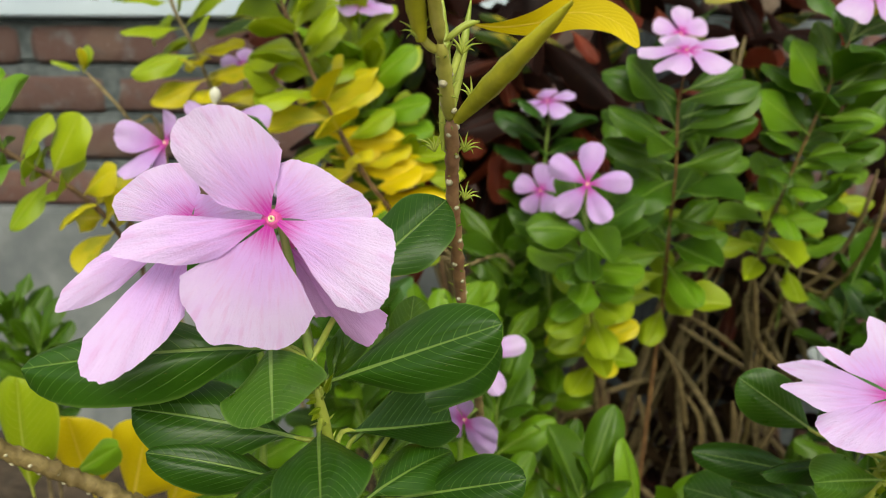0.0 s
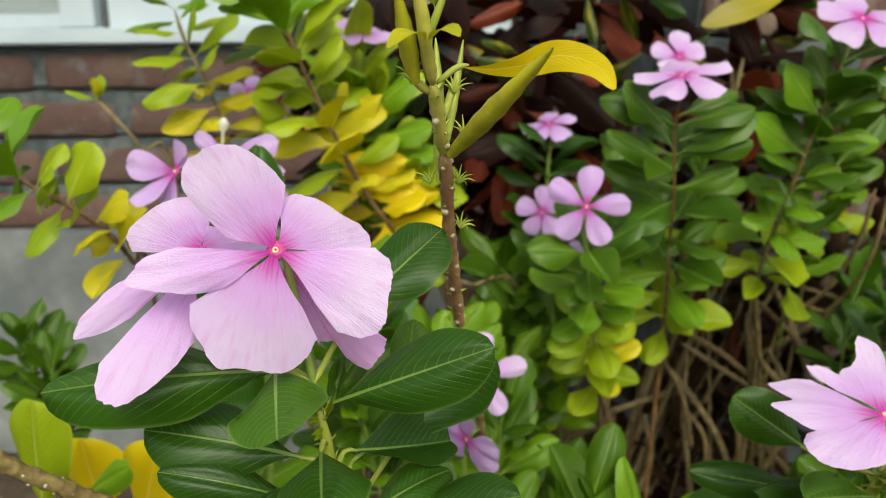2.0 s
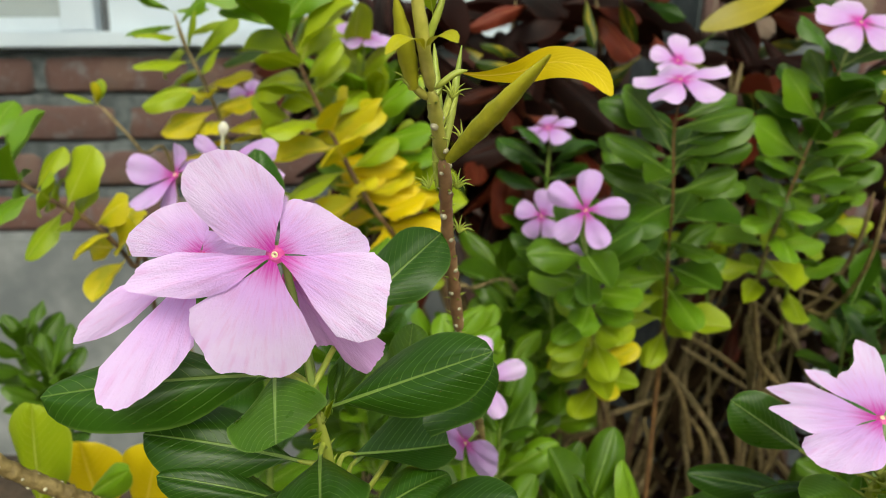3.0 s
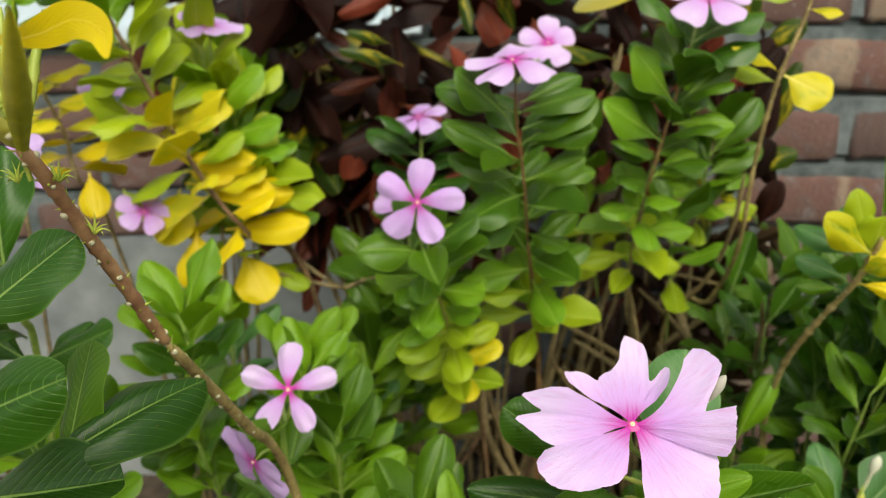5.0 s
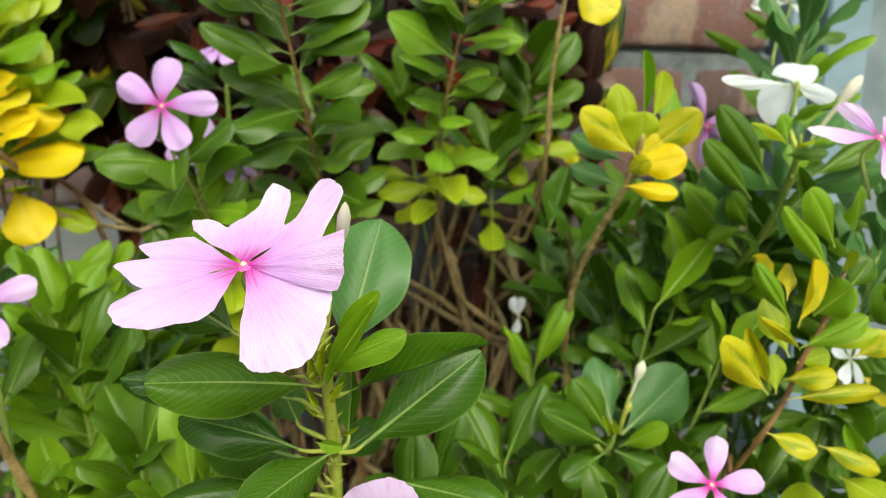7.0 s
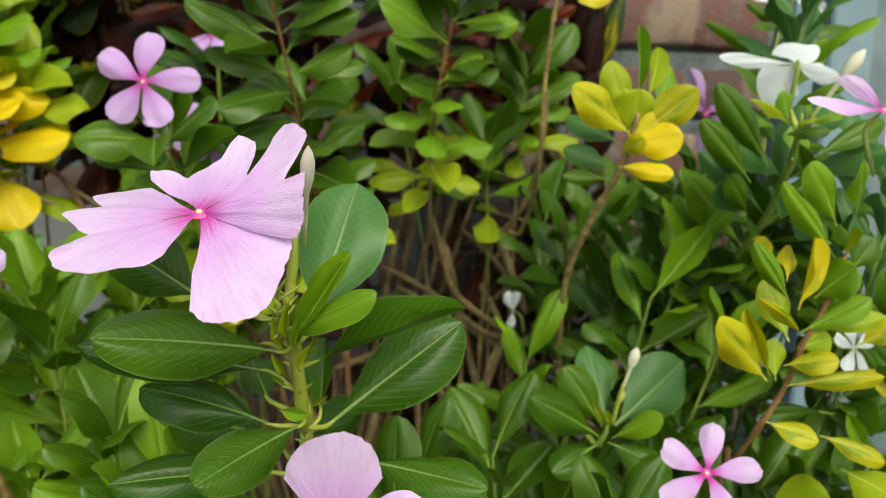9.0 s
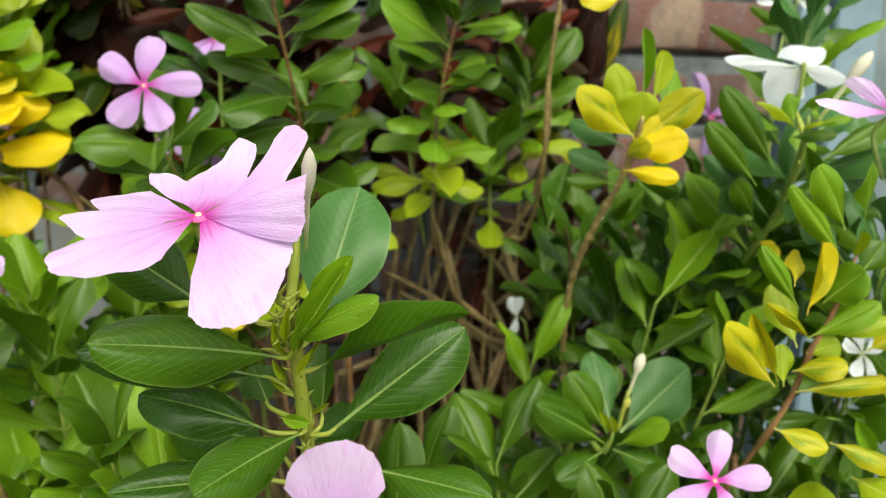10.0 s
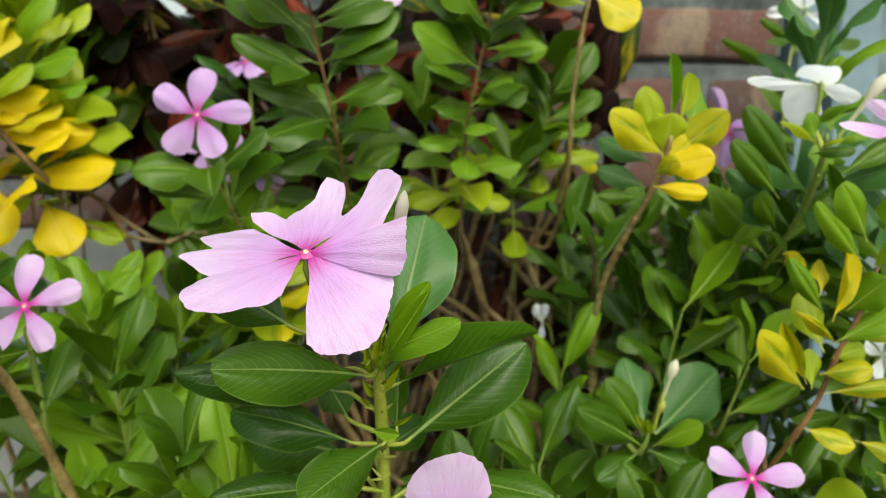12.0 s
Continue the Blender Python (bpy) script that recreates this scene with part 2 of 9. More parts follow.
def brick_material(name, buff):
    """Fired clay: red with buff flashes, smeared with mortar; buff: how strong the flashes are."""
    m, n, links, b = mat(name)
    tex = n.new("ShaderNodeTexCoord").outputs["Object"]
    rnd = n.new("ShaderNodeObjectInfo").outputs["Random"]
    shift = n.new("ShaderNodeVectorMath")
    links.new(tex, shift.inputs[0])
    k = n.new("ShaderNodeCombineXYZ")
    links.new(math_node(n, links, "MULTIPLY", rnd, 31.0), k.inputs[0])
    links.new(math_node(n, links, "MULTIPLY", rnd, 17.0), k.inputs[2])
    links.new(k.outputs[0], shift.inputs[1])
    v = shift.outputs[0]
    band = n.new("ShaderNodeMapping")
    links.new(v, band.inputs[0])
    band.inputs["Scale"].default_value = (1.0, 1.0, 0.45)
    big, mid, fine = noise_node(n, links, band.outputs[0], 11, 2.0), noise_node(n, links, v, 45, 5.0), noise_node(n, links, v, 240, 4.0)
    big = math_node(n, links, "ADD", big, math_node(n, links, "MULTIPLY_ADD", mid, 0.16, -0.08))
    col = mix(n, links, rnd, (0.085, 0.053, 0.046), (0.135, 0.066, 0.053))
    col = mix(n, links, math_node(n, links, "MULTIPLY", ramp(n, links, big, 0.54, 0.62), buff), col, (0.26, 0.195, 0.14))
    col = mix(n, links, math_node(n, links, "MULTIPLY", ramp(n, links, mid, 0.50, 0.68), 0.5), col, (0.10, 0.085, 0.08))
    smear = noise_node(n, links, v, 26, 4.0)
    col = mix(n, links, math_node(n, links, "MULTIPLY", ramp(n, links, smear, 0.55, 0.70), 0.55), col, (0.17, 0.18, 0.18))
    col = mix(n, links, math_node(n, links, "MULTIPLY", ramp(n, links, fine, 0.62, 0.74), 0.4), col, (0.40, 0.37, 0.34))
    links.new(col, b.inputs["Base Color"])
    b.inputs["Roughness"].default_value = 0.92
    bump(n, links, b, math_node(n, links, "ADD", mid, fine), 0.7, 0.003)
    return m


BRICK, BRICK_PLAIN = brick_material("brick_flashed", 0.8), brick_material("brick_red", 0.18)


def glass_material():
    m, n, links, b = mat("window_glass")
    b.inputs["Base Color"].default_value = (0.62, 0.70, 0.70, 1)
    b.inputs["Roughness"].default_value, b.inputs["IOR"].default_value = 0.03, 1.45
    b.inputs["Transmission Weight"].default_value = 0.6
    return m


GLASS = glass_material()


# ---- building helpers ----
def mesh_of(name, verts, faces, uvs=None, material=None, smooth=True):
    me = bpy.data.meshes.new(name)
    me.from_pydata([tuple(v) for v in verts], [], faces)
    if uvs is not None:
        layer = me.uv_layers.new(name="UVMap")
        for loop in me.loops:
            layer.data[loop.index].uv = uvs[loop.vertex_index]
    if material:
        me.materials.append(material)
    if smooth:
        me.polygons.foreach_set("use_smooth", [True] * len(me.polygons))
    me.update()
    return me


def thing(name, at, label, category, group=""):
    ob = new(name)
    ob.location = at
    ob.empty_display_size = 0.01
    return tagged(ob, label, category, group)


def hang(name, me, parent, world=None, label=""):
    """A mesh as a part of parent, placed by its matrix in the world."""
    ob = new(name, me)
    base = Matrix.Translation(parent.location)
    if parent.parent:
        base = Matrix.Translation(parent.parent.location) @ parent.matrix_basis
    ob.parent = parent
    ob.matrix_basis = base.inverted() @ (world if world is not None else Matrix())
    if label:
        tagged(ob, label)
    return ob


def box(x0, x1, y0, y1, z0, z1, material, name="box", bevel=0.0):
    bm = bmesh.new()
    bmesh.ops.create_cube(bm, size=1.0, matrix=Matrix.LocRotScale(((x0 + x1) / 2, (y0 + y1) / 2, (z0 + z1) / 2), None, (x1 - x0, y1 - y0, z1 - z0)))
    if bevel:
        bmesh.ops.bevel(bm, geom=bm.edges[:], offset=bevel, segments=2, affect="EDGES")
    me = bpy.data.meshes.new(name)
    bm.to_mesh(me)
    bm.free()
    me.materials.append(material)
    return me


def curve_points(pts, step):
    """Points along a smooth line through pts, about step apart."""
    p = [Vector(q) for q in pts]
    p = [p[0] * 2 - p[1]] + p + [p[-1] * 2 - p[-2]]
    out = []
    for i in range(1, len(p) - 2):
        k = max(2, int((p[i + 1] - p[i]).length / step))
        for j in range(k):
            t = j / k
            out.append(0.5 * (2 * p[i] + (p[i + 1] - p[i - 1]) * t + (2 * p[i - 1] - 5 * p[i] + 4 * p[i + 1] - p[i + 2]) * t * t + (3 * p[i] - p[i - 1] - 3 * p[i + 1] + p[i + 2]) * t ** 3))
    out.append(p[-2])
    return out


def tube(name, pts, r0, r1, material, step=0.006, sides=8, knots=0.0, swell=0.25, seed=1):
    """A tapering stalk along pts; knots: the distance between its swollen rings."""
    rnd = random.Random(seed)
    line = curve_points(pts, step)
    verts, faces, gone = [], [], 0.0
    side = Vector((1, 0.2, 0.1))
    for i, c in enumerate(line):
        way = (line[min(i + 1, len(line) - 1)] - line[max(i - 1, 0)]).normalized()
        a = (side - way * side.dot(way)).normalized()
        b = way.cross(a)
        if i:
            gone += (c - line[i - 1]).length
        f = i / (len(line) - 1)
        r = r0 + (r1 - r0) * f
        if knots:
            near = abs((gone / knots) % 1.0 - 0.5) * 2
            r *= 1 + swell * max(0, near - 0.72) / 0.28
        r *= {0: 0.3, 1: 0.8, len(line) - 2: 0.8, len(line) - 1: 0.3}.get(i, 1.0)
        for k in range(sides):
            w = math.tau * k / sides
            verts.append(c + (a * math.cos(w) + b * math.sin(w)) * r * (1 + rnd.uniform(-0.09, 0.09)))
    for i in range(len(line) - 1):
        for k in range(sides):
            faces.append((i * sides + k, i * sides + (k + 1) % sides, (i + 1) * sides + (k + 1) % sides, (i + 1) * sides + k))
    faces.append(tuple(range(sides - 1, -1, -1)))
    faces.append(tuple((len(line) - 1) * sides + k for k in range(sides)))
    return mesh_of(name, verts, faces, None, material)


def blade(name, material, bulge=0.05, curl=0.10, wave=0.03, tip=1.0, keel=0.0, twist=0.0, bow=0.0, seed=0, rows=18, cols=10):
    """A leaf one unit long along y and one unit wide: a short stalk, two domed halves beside a sunken midrib, bent down to the tip."""
    rnd = random.Random(seed)
    ph = rnd.uniform(0, 6.3)
    verts, uvs, edge, faces = [], [], [], []
    for i in range(rows + 1):
        q = i / rows
        v = 0.4 * q + 0.6 * (0.5 - 0.5 * math.cos(math.pi * q))
        s = max(0.0, (v - 0.08) / 0.92)
        w = math.sin(math.pi * min(1.0, s) ** (1.15 + 0.12 * tip))
        half = 0.5 * max(0.0, w) ** (0.9 if s < 0.57 else 0.52)
        half = max(half, 0.03 if v < 0.5 else 0.004)
        half *= 1 + 0.02 * math.sin(v * 17 + ph)
        for j in range(cols + 1):
            u = j / cols * 2 - 1
            x = u * half + bow * (v - v * v)
            z = curl * 1.2 * (v - v * v) + half * 2 * (bulge * math.sin(math.pi * abs(u) ** 0.7) * 0.55 - bulge * u * u + keel * abs(u) ** 1.2)
            z += wave * math.sin(v * 9 + ph + (2.1 if u > 0 else 0)) * u * u * half * 2
            ang = twist * v * v
            verts.append((x * math.cos(ang) - z * math.sin(ang) * 0.4, v, x * math.sin(ang) * 0.4 + z))
            uvs.append((0.5 + u * half, v))
            edge.append((abs(u), v))
    w = cols + 1
    for i in range(rows):
        for j in range(cols):
            faces.append((i * w + j, i * w + j + 1, (i + 1) * w + j + 1, (i + 1) * w + j))
    me = mesh_of(name, verts, faces, uvs, material)
    layer = me.uv_layers.new(name="Edge")
    for loop in me.loops:
        layer.data[loop.index].uv = edge[loop.vertex_index]
    return me


LEAF_SHAPES = [dict(bulge=0.07, curl=0.10, wave=0.03, tip=1.0, bow=0.06), dict(bulge=0.09, curl=0.20, wave=0.05, tip=1.3, bow=-0.05), dict(bulge=0.05, curl=0.04, wave=0.06, tip=0.8),
               dict(bulge=0.08, curl=0.28, wave=0.04, tip=1.1, bow=0.08), dict(bulge=0.02, keel=0.22, curl=0.02, wave=0.04, tip=0.9, bow=0.1), dict(bulge=0.07, curl=0.15, wave=0.08, tip=1.2, twist=0.5, bow=-0.08),
               dict(bulge=0.03, curl=0.30, wave=0.04, tip=1.0, twist=-1.35)]
LEAF_MESH = {(k, i): blade("leaf", m, seed=i * 7 + 1, **s) for k, m in LEAF.items() for i, s in enumerate(LEAF_SHAPES)}


def aim(base, tip, width, up=(0, 0, 1), thick=None):
    """The matrix that lays a unit leaf or petal from base to tip, its face towards up."""
    base, tip, up = Vector(base), Vector(tip), Vector(up)
    y = (tip - base)
    long = y.length
    y = y / long
    z = up - y * up.dot(y)
    z = z.normalized() if z.length > 1e-6 else y.orthogonal().normalized()
    x = y.cross(z)
    m = Matrix((x * width, y * long, z * (thick or long))).transposed().to_4x4()
    m.translation = base
    return m


def leaf(plant, kind, base, tip, width, up=(0, -0.3, 1), shape=0, label=""):
    return hang("leaf", LEAF_MESH[kind, shape % len(LEAF_SHAPES)], plant, aim(base, tip, width, up), label)


def bent_leaf(plant, kind, pts, width, up0, up1, label=""):
    """A leaf that follows a bent midrib through pts; its face turns from up0 at the base to up1 at the tip."""
    line = curve_points(pts, 0.0012)
    n, cols = len(line), 8
    verts, uvs, edge, faces = [], [], [], []
    for i, c in enumerate(line):
        v = i / (n - 1)
        way = (line[min(i + 1, n - 1)] - line[max(i - 1, 0)]).normalized()
        up = Vector(up0).lerp(Vector(up1), v * v * (3 - 2 * v))
        up = (up - way * up.dot(way)).normalized()
        side = way.cross(up)
        half = max(0.02, math.sin(math.pi * min(1.0, v) ** 1.2)) ** (0.9 if v < 0.56 else 0.55) * 0.5
        for j in range(cols + 1):
            u = j / cols * 2 - 1
            verts.append(c + side * (u * half * width) + up * (half * width * (0.12 * abs(u) ** 1.3 + 0.05 * math.sin(v * 11 + u))))
            uvs.append((0.5 + u * half, v))
            edge.append((abs(u), v))
    w = cols + 1
    for i in range(n - 1):
        for j in range(cols):
            faces.append((i * w + j, i * w + j + 1, (i + 1) * w + j + 1, (i + 1) * w + j))
    me = mesh_of("leaf", verts, faces, uvs, LEAF[kind])
    layer = me.uv_layers.new(name="Edge")
    for loop in me.loops:
        layer.data[loop.index].uv = edge[loop.vertex_index]
    return hang("leaf", me, plant, None, label)


def leafy(plant, pts, first, last, nodes, long0, long1, kinds, wide=0.42, rise0=0.15, rise1=0.75, turn=0.4, seed=1, miss=0.05, droop=0.0, face=1.0):
    """Leaf pairs, each crossed with the last, from the share first to the share last of the stalk pts. kinds: from the lowest to the highest."""
    rnd = random.Random(seed)
    line = curve_points(pts, 0.003)
    for i in range(nodes):
        f = i / max(1, nodes - 1)
        g = (first + (last - first) * f) * (len(line) - 1)
        c = line[int(g)].lerp(line[min(int(g) + 1, len(line) - 1)], g - int(g))
        way = (line[min(int(g) + 2, len(line) - 1)] - line[max(int(g) - 2, 0)]).normalized()
        a = way.orthogonal().normalized()
        b = way.cross(a)
        for k in range(2):
            if rnd.random() < miss:
                continue
            w = turn + i * (math.pi / 2 + 0.12) + k * math.pi + rnd.uniform(-0.3, 0.3)
            out = a * math.cos(w) + b * math.sin(w)
            rise = rise0 + (rise1 - rise0) * f + rnd.uniform(-0.2, 0.2)
            d = (out * math.cos(rise) + way * math.sin(rise) + Vector((0, 0, -droop))).normalized()
            long = (long0 + (long1 - long0) * f) * rnd.uniform(0.82, 1.12)
            kind = kinds[min(len(kinds) - 1, max(0, int(f * len(kinds) + rnd.uniform(-0.4, 0.4))))]
            up = way * math.cos(rise) - out * math.sin(rise) + Vector((rnd.uniform(-0.3, 0.3), face * rnd.uniform(-0.75, -0.1), 0.15))
            leaf(plant, kind, c, c + d * long, long * wide * rnd.uniform(0.88, 1.12), up, rnd.randrange(6))


def petal_mesh(name, material, skew=0.0, cup=0.12, roll=0.1, ragged=0.007, seed=0, rows=14, cols=22):
    """A petal one unit long along y and one unit wide: narrow at the heart, broad at the rim."""
    rnd = random.Random(seed)
    ph, ph2 = rnd.uniform(0, 6.3), rnd.uniform(0, 6.3)
    top = 0.71
    verts, uvs, faces = [], [], []
    for i in range(rows + 1):
        q = i / rows
        v = math.sin(0.5 * math.pi * q) * 0.7 + 0.3 * q
        half = 0.5 * (0.12 + 0.88 * math.sin(min(1, v / top) * math.pi / 2) ** 1.45)
        if v > top:
            half = 0.5 * max(0.0, 1 - ((v - top) / (1.005 - top)) ** 3.1) ** 0.5
        for j in range(cols + 1):
            u = j / cols * 2 - 1
            x = u * half
            edge = 1 + ragged * (math.sin(x * 23 + ph) + math.sin(x * 47 + ph2) + 0.8 * math.sin(x * 96 + ph)) * v ** 4
            y = v * edge - 0.10 * x * x * v ** 2 + skew * x * 0.25 * v ** 4
            z = -cup * (x * x) * 1.7 - roll * v ** 2.2 + 0.03 * math.sin(x * 10 + ph) * v + 0.012 * math.sin(v * 14 + ph2 + x * 6) * v
            x += skew * v * v * 0.5
            verts.append((x, y, z))
            uvs.append((0.5 + u * half, v))
    w = cols + 1
    for i in range(rows):
        for j in range(cols):
            faces.append((i * w + j, i * w + j + 1, (i + 1) * w + j + 1, (i + 1) * w + j))
    return mesh_of(name, verts, faces, uvs, material)


PETAL_SHAPES = [dict(skew=0.10, cup=0.10, roll=0.06), dict(skew=0.18, cup=0.22, roll=0.14), dict(skew=-0.08, cup=0.05, roll=0.0), dict(skew=0.14, cup=0.3, roll=0.25),
                dict(skew=0.0, cup=0.35, roll=-0.12, ragged=0.016)]
PETAL_MESH = {(k, i): petal_mesh("petal", m, seed=i * 5 + 2, **s) for k, m in PETAL.items() for i, s in enumerate(PETAL_SHAPES)}


def rim_value(values, s):
    """A smooth line through evenly spaced values at the share s."""
    g = s * (len(values) - 1)
    i = min(len(values) - 2, int(g))
    a, b, c, d = values[max(0, i - 1)], values[i], values[i + 1], values[min(len(values) - 1, i + 2)]
    t = g - i
    return 0.5 * (2 * b + (c - a) * t + (2 * a - 5 * b + 4 * c - d) * t * t + (3 * b - a - 3 * c + d) * t ** 3)


def fan_petal(material, a0, a1, reach, seed=0, cup=0.10, roll=0.06, sweep=0.0, rows=20, cols=44):
    """A broad petal that fans out from its heart between two angles in degrees, one unit long along y. reach: how far its rim lies out from side to side; sweep: how far it is bent sideways at the heart, in degrees."""
    rnd = random.Random(seed)
    p1, p2, p3 = (rnd.uniform(0, 6.3) for _ in range(3))
    full = min(1.0, (a1 - a0) / 75)
    verts, uvs, faces = [], [], []
    for i in range(rows + 1):
        q = i / rows
        v = 0.55 * q + 0.45 * math.sin(0.5 * math.pi * q)
        for j in range(cols + 1):
            s = 0.5 - 0.5 * math.cos(math.pi * j / cols) * 0.55 - 0.225 * (1 - 2 * j / cols) * 1.0
            s = min(1.0, max(0.0, s))
            ang = a0 + (a1 - a0) * s
            mid = (a0 + a1) / 2
            w = radians(mid + (ang - mid) * (0.62 + 0.38 * min(1.0, v * 1.6) ** 0.8))
            u = (ang - mid) / max(1.0, (a1 - a0) / 2)
            crimp = 1 + v ** 6 * 0.004 * (math.sin(ang * 0.9 + p1) + math.sin(ang * 2.1 + p2) + 0.7 * math.sin(ang * 4.3 + p3))
            r = v * rim_value(reach, s) * crimp
            side = radians(ang - mid) * r
            z = -cup * side * side * 1.6 - roll * r ** 2.4 + full * (0.012 * v * v * math.sin(u * 5 + p1) + 0.010 * v ** 3 * math.sin(u * 11 + p2))
            z += 0.008 * math.sin(v * 9 + p3 + u * 3) * v + 0.02 * v * math.exp(-(u * 5) ** 2) * (1 - v)
            w += radians(sweep) * max(0.0, 1.0 - r)
            verts.append((math.sin(w) * r, math.cos(w) * r, z))
            uvs.append((0.5 + math.sin(w) * r * 0.8, min(1.0, r)))
    w = cols + 1
    for i in range(rows):
        for j in range(cols):
            faces.append((i * w + j, i * w + j + 1, (i + 1) * w + j + 1, (i + 1) * w + j))
    return mesh_of("petal", verts, faces, uvs, material)


def ring(name, r, tall, material, sides=14, hole=0.35):
    """A low lipped ring round a pit."""
    prof = ((r * 1.5, -tall), (r, tall * 0.5), (r * 0.75, tall), (r * hole, tall * 0.6), (r * hole * 0.8, -tall * 0.5))
    verts = [(q * math.cos(math.tau * k / sides), q * math.sin(math.tau * k / sides), z) for q, z in prof for k in range(sides)]
    faces = [(i * sides + k, i * sides + (k + 1) % sides, (i + 1) * sides + (k + 1) % sides, (i + 1) * sides + k) for i in range(len(prof) - 1) for k in range(sides)]
    faces.append(tuple((len(prof) - 1) * sides + k for k in range(sides)))
    return mesh_of(name, verts, faces, None, material)


EYE_OUT, EYE_IN = ring("eye_rim", 0.0014, 0.0004, EYE_ROSE), ring("eye", 0.0007, 0.0007, EYE_CREAM)


def flower(plant, centre, normal, size, kind="pink", spin=90.0, petals=None, label="", lift=0.12, stalk=0.02, down=None, seed=0, wide=0.72):
    """Petals round an eye, on a slender tube. petals: rows of angle, length, width, lift and shape, or of tip, width, shape and, if need be, the way it faces, or of tip, face, two side angles and the reach of its rim; size: across."""
    rnd = random.Random(seed + 100)
    n = Vector(normal).normalized()
    x = Vector((1, 0, 0))
    x = (x - n * x.dot(n)).normalized()
    y = n.cross(x)
    c = Vector(centre)
    head = new("flower")
    head.parent = plant
    head.matrix_basis = Matrix.Translation(c - plant.location)
    tagged(head, label)
    r = size / 2
    rows = petals or [(spin + 72 * i + rnd.uniform(-7, 7), r * rnd.uniform(0.92, 1.06), r * wide * rnd.uniform(0.9, 1.1), lift + rnd.uniform(-0.1, 0.1), rnd.randrange(4)) for i in range(5)]
    for k, row in enumerate(rows):
        if isinstance(row[0], tuple) and len(row) > 4:
            tip, face, a0, a1, reach = row[:5]
            bend = dict(zip(("cup", "roll", "sweep"), row[5:]))
            long = (Vector(tip) - c).length
            hang("petal", fan_petal(PETAL[kind], a0, a1, reach, seed + 7 * k, **bend), head, aim(c, tip, long, face))
            continue
        if len(row) == 4:
            tip, wid, shape, face = row
            hang("petal", PETAL_MESH[kind, shape], head, aim(c, tip, wid, face))
            continue
        if len(row) == 3:
            tip, wid, shape = row
            out = (Vector(tip) - c)
            flat = (out - n * out.dot(n)).normalized()
            hang("petal", PETAL_MESH[kind, shape], head, aim(c + flat * r * 0.05, tip, wid, n * 1.5 - flat * out.normalized().dot(n)))
            continue
        ang, long, wid, up, shape = row
        w = radians(ang)
        out = x * math.cos(w) + y * math.sin(w)
        d = (out * math.cos(up) + n * math.sin(up)).normalized()
        face = n * math.cos(up) - out * math.sin(up)
        hang("petal", PETAL_MESH[kind, shape], head, aim(c + out * r * 0.05, c + d * long, wid, face))
    turn = Matrix((x, y, n)).transposed().to_4x4()
    turn.translation = c
    s = Matrix.Scale(min(1.0, size / 0.042), 4)
    if kind != "white":
        hang("eye_rim", EYE_OUT, head, turn @ s)
    hang("eye", EYE_IN, head, turn @ s)
    foot = Vector(down) if down else c - n * stalk * 0.7 + Vector((0, 0, -stalk * 0.6))
    hang("flower_tube", tube("flower_tube", [c - n * 0.0006, c - n * stalk * 0.45, foot], 0.0009, 0.0011, STEM["green"], 0.003, 6), head)
    return head


def bud(plant, base, tip, thick=0.004, kind="bud"):
    base, tip = Vector(base), Vector(tip)
    d = tip - base
    prof = ((0.0, 0.22), (0.25, 0.28), (0.55, 0.3), (0.7, 0.75), (0.85, 0.8), (0.95, 0.45), (1.0, 0.1))
    a = d.orthogonal().normalized()
    b = d.normalized().cross(a)
    verts = [base + d * v + (a * math.cos(math.tau * k / 8) + b * math.sin(math.tau * k / 8)) * thick * 0.5 * q for v, q in prof for k in range(8)]
    faces = [(i * 8 + k, i * 8 + (k + 1) % 8, (i + 1) * 8 + (k + 1) % 8, (i + 1) * 8 + k) for i in range(len(prof) - 1) for k in range(8)]
    uvs = [(0.5, v) for v, q in prof for k in range(8)]
    return hang("bud", mesh_of("bud", verts, faces, uvs, PETAL[kind]), plant, None, "furled pale flower bud")


def pod(plant, base, tip, thick, label="slender ribbed olive seed pod", skin=POD):
    base, tip = Vector(base), Vector(tip)
    d = tip - base
    a = d.orthogonal().normalized()
    b = d.normalized().cross(a)
    verts, sides, rows = [], 14, 12
    for i in range(rows + 1):
        v = i / rows
        q = min(1, 0.55 + v * 1.5) * (1 - 0.97 * max(0.0, v - 0.5) / 0.5) ** 0.6 * (1 + 0.05 * math.sin(v * 40))
        for k in range(sides):
            rib = 1 - 0.16 * (k % 2)
            w = math.tau * k / sides
            verts.append(base + d * v + (a * math.cos(w) + b * math.sin(w)) * thick * 0.5 * q * rib)
    faces = [(i * sides + k, i * sides + (k + 1) % sides, (i + 1) * sides + (k + 1) % sides, (i + 1) * sides + k) for i in range(rows) for k in range(sides)]
    return hang("seed_pod", mesh_of("seed_pod", verts, faces, None, skin), plant, None, label)


SCAR = mesh_of("scar", [(math.cos(math.tau * k / 7) * r, math.sin(math.tau * k / 7) * r, z) for r, z in ((1.0, 0), (0.8, 0.7), (0.35, 0.95)) for k in range(7)],
               [(i * 7 + k, i * 7 + (k + 1) % 7, (i + 1) * 7 + (k + 1) % 7, (i + 1) * 7 + k) for i in range(2) for k in range(7)] + [tuple(14 + k for k in range(7))], None, CREAM)


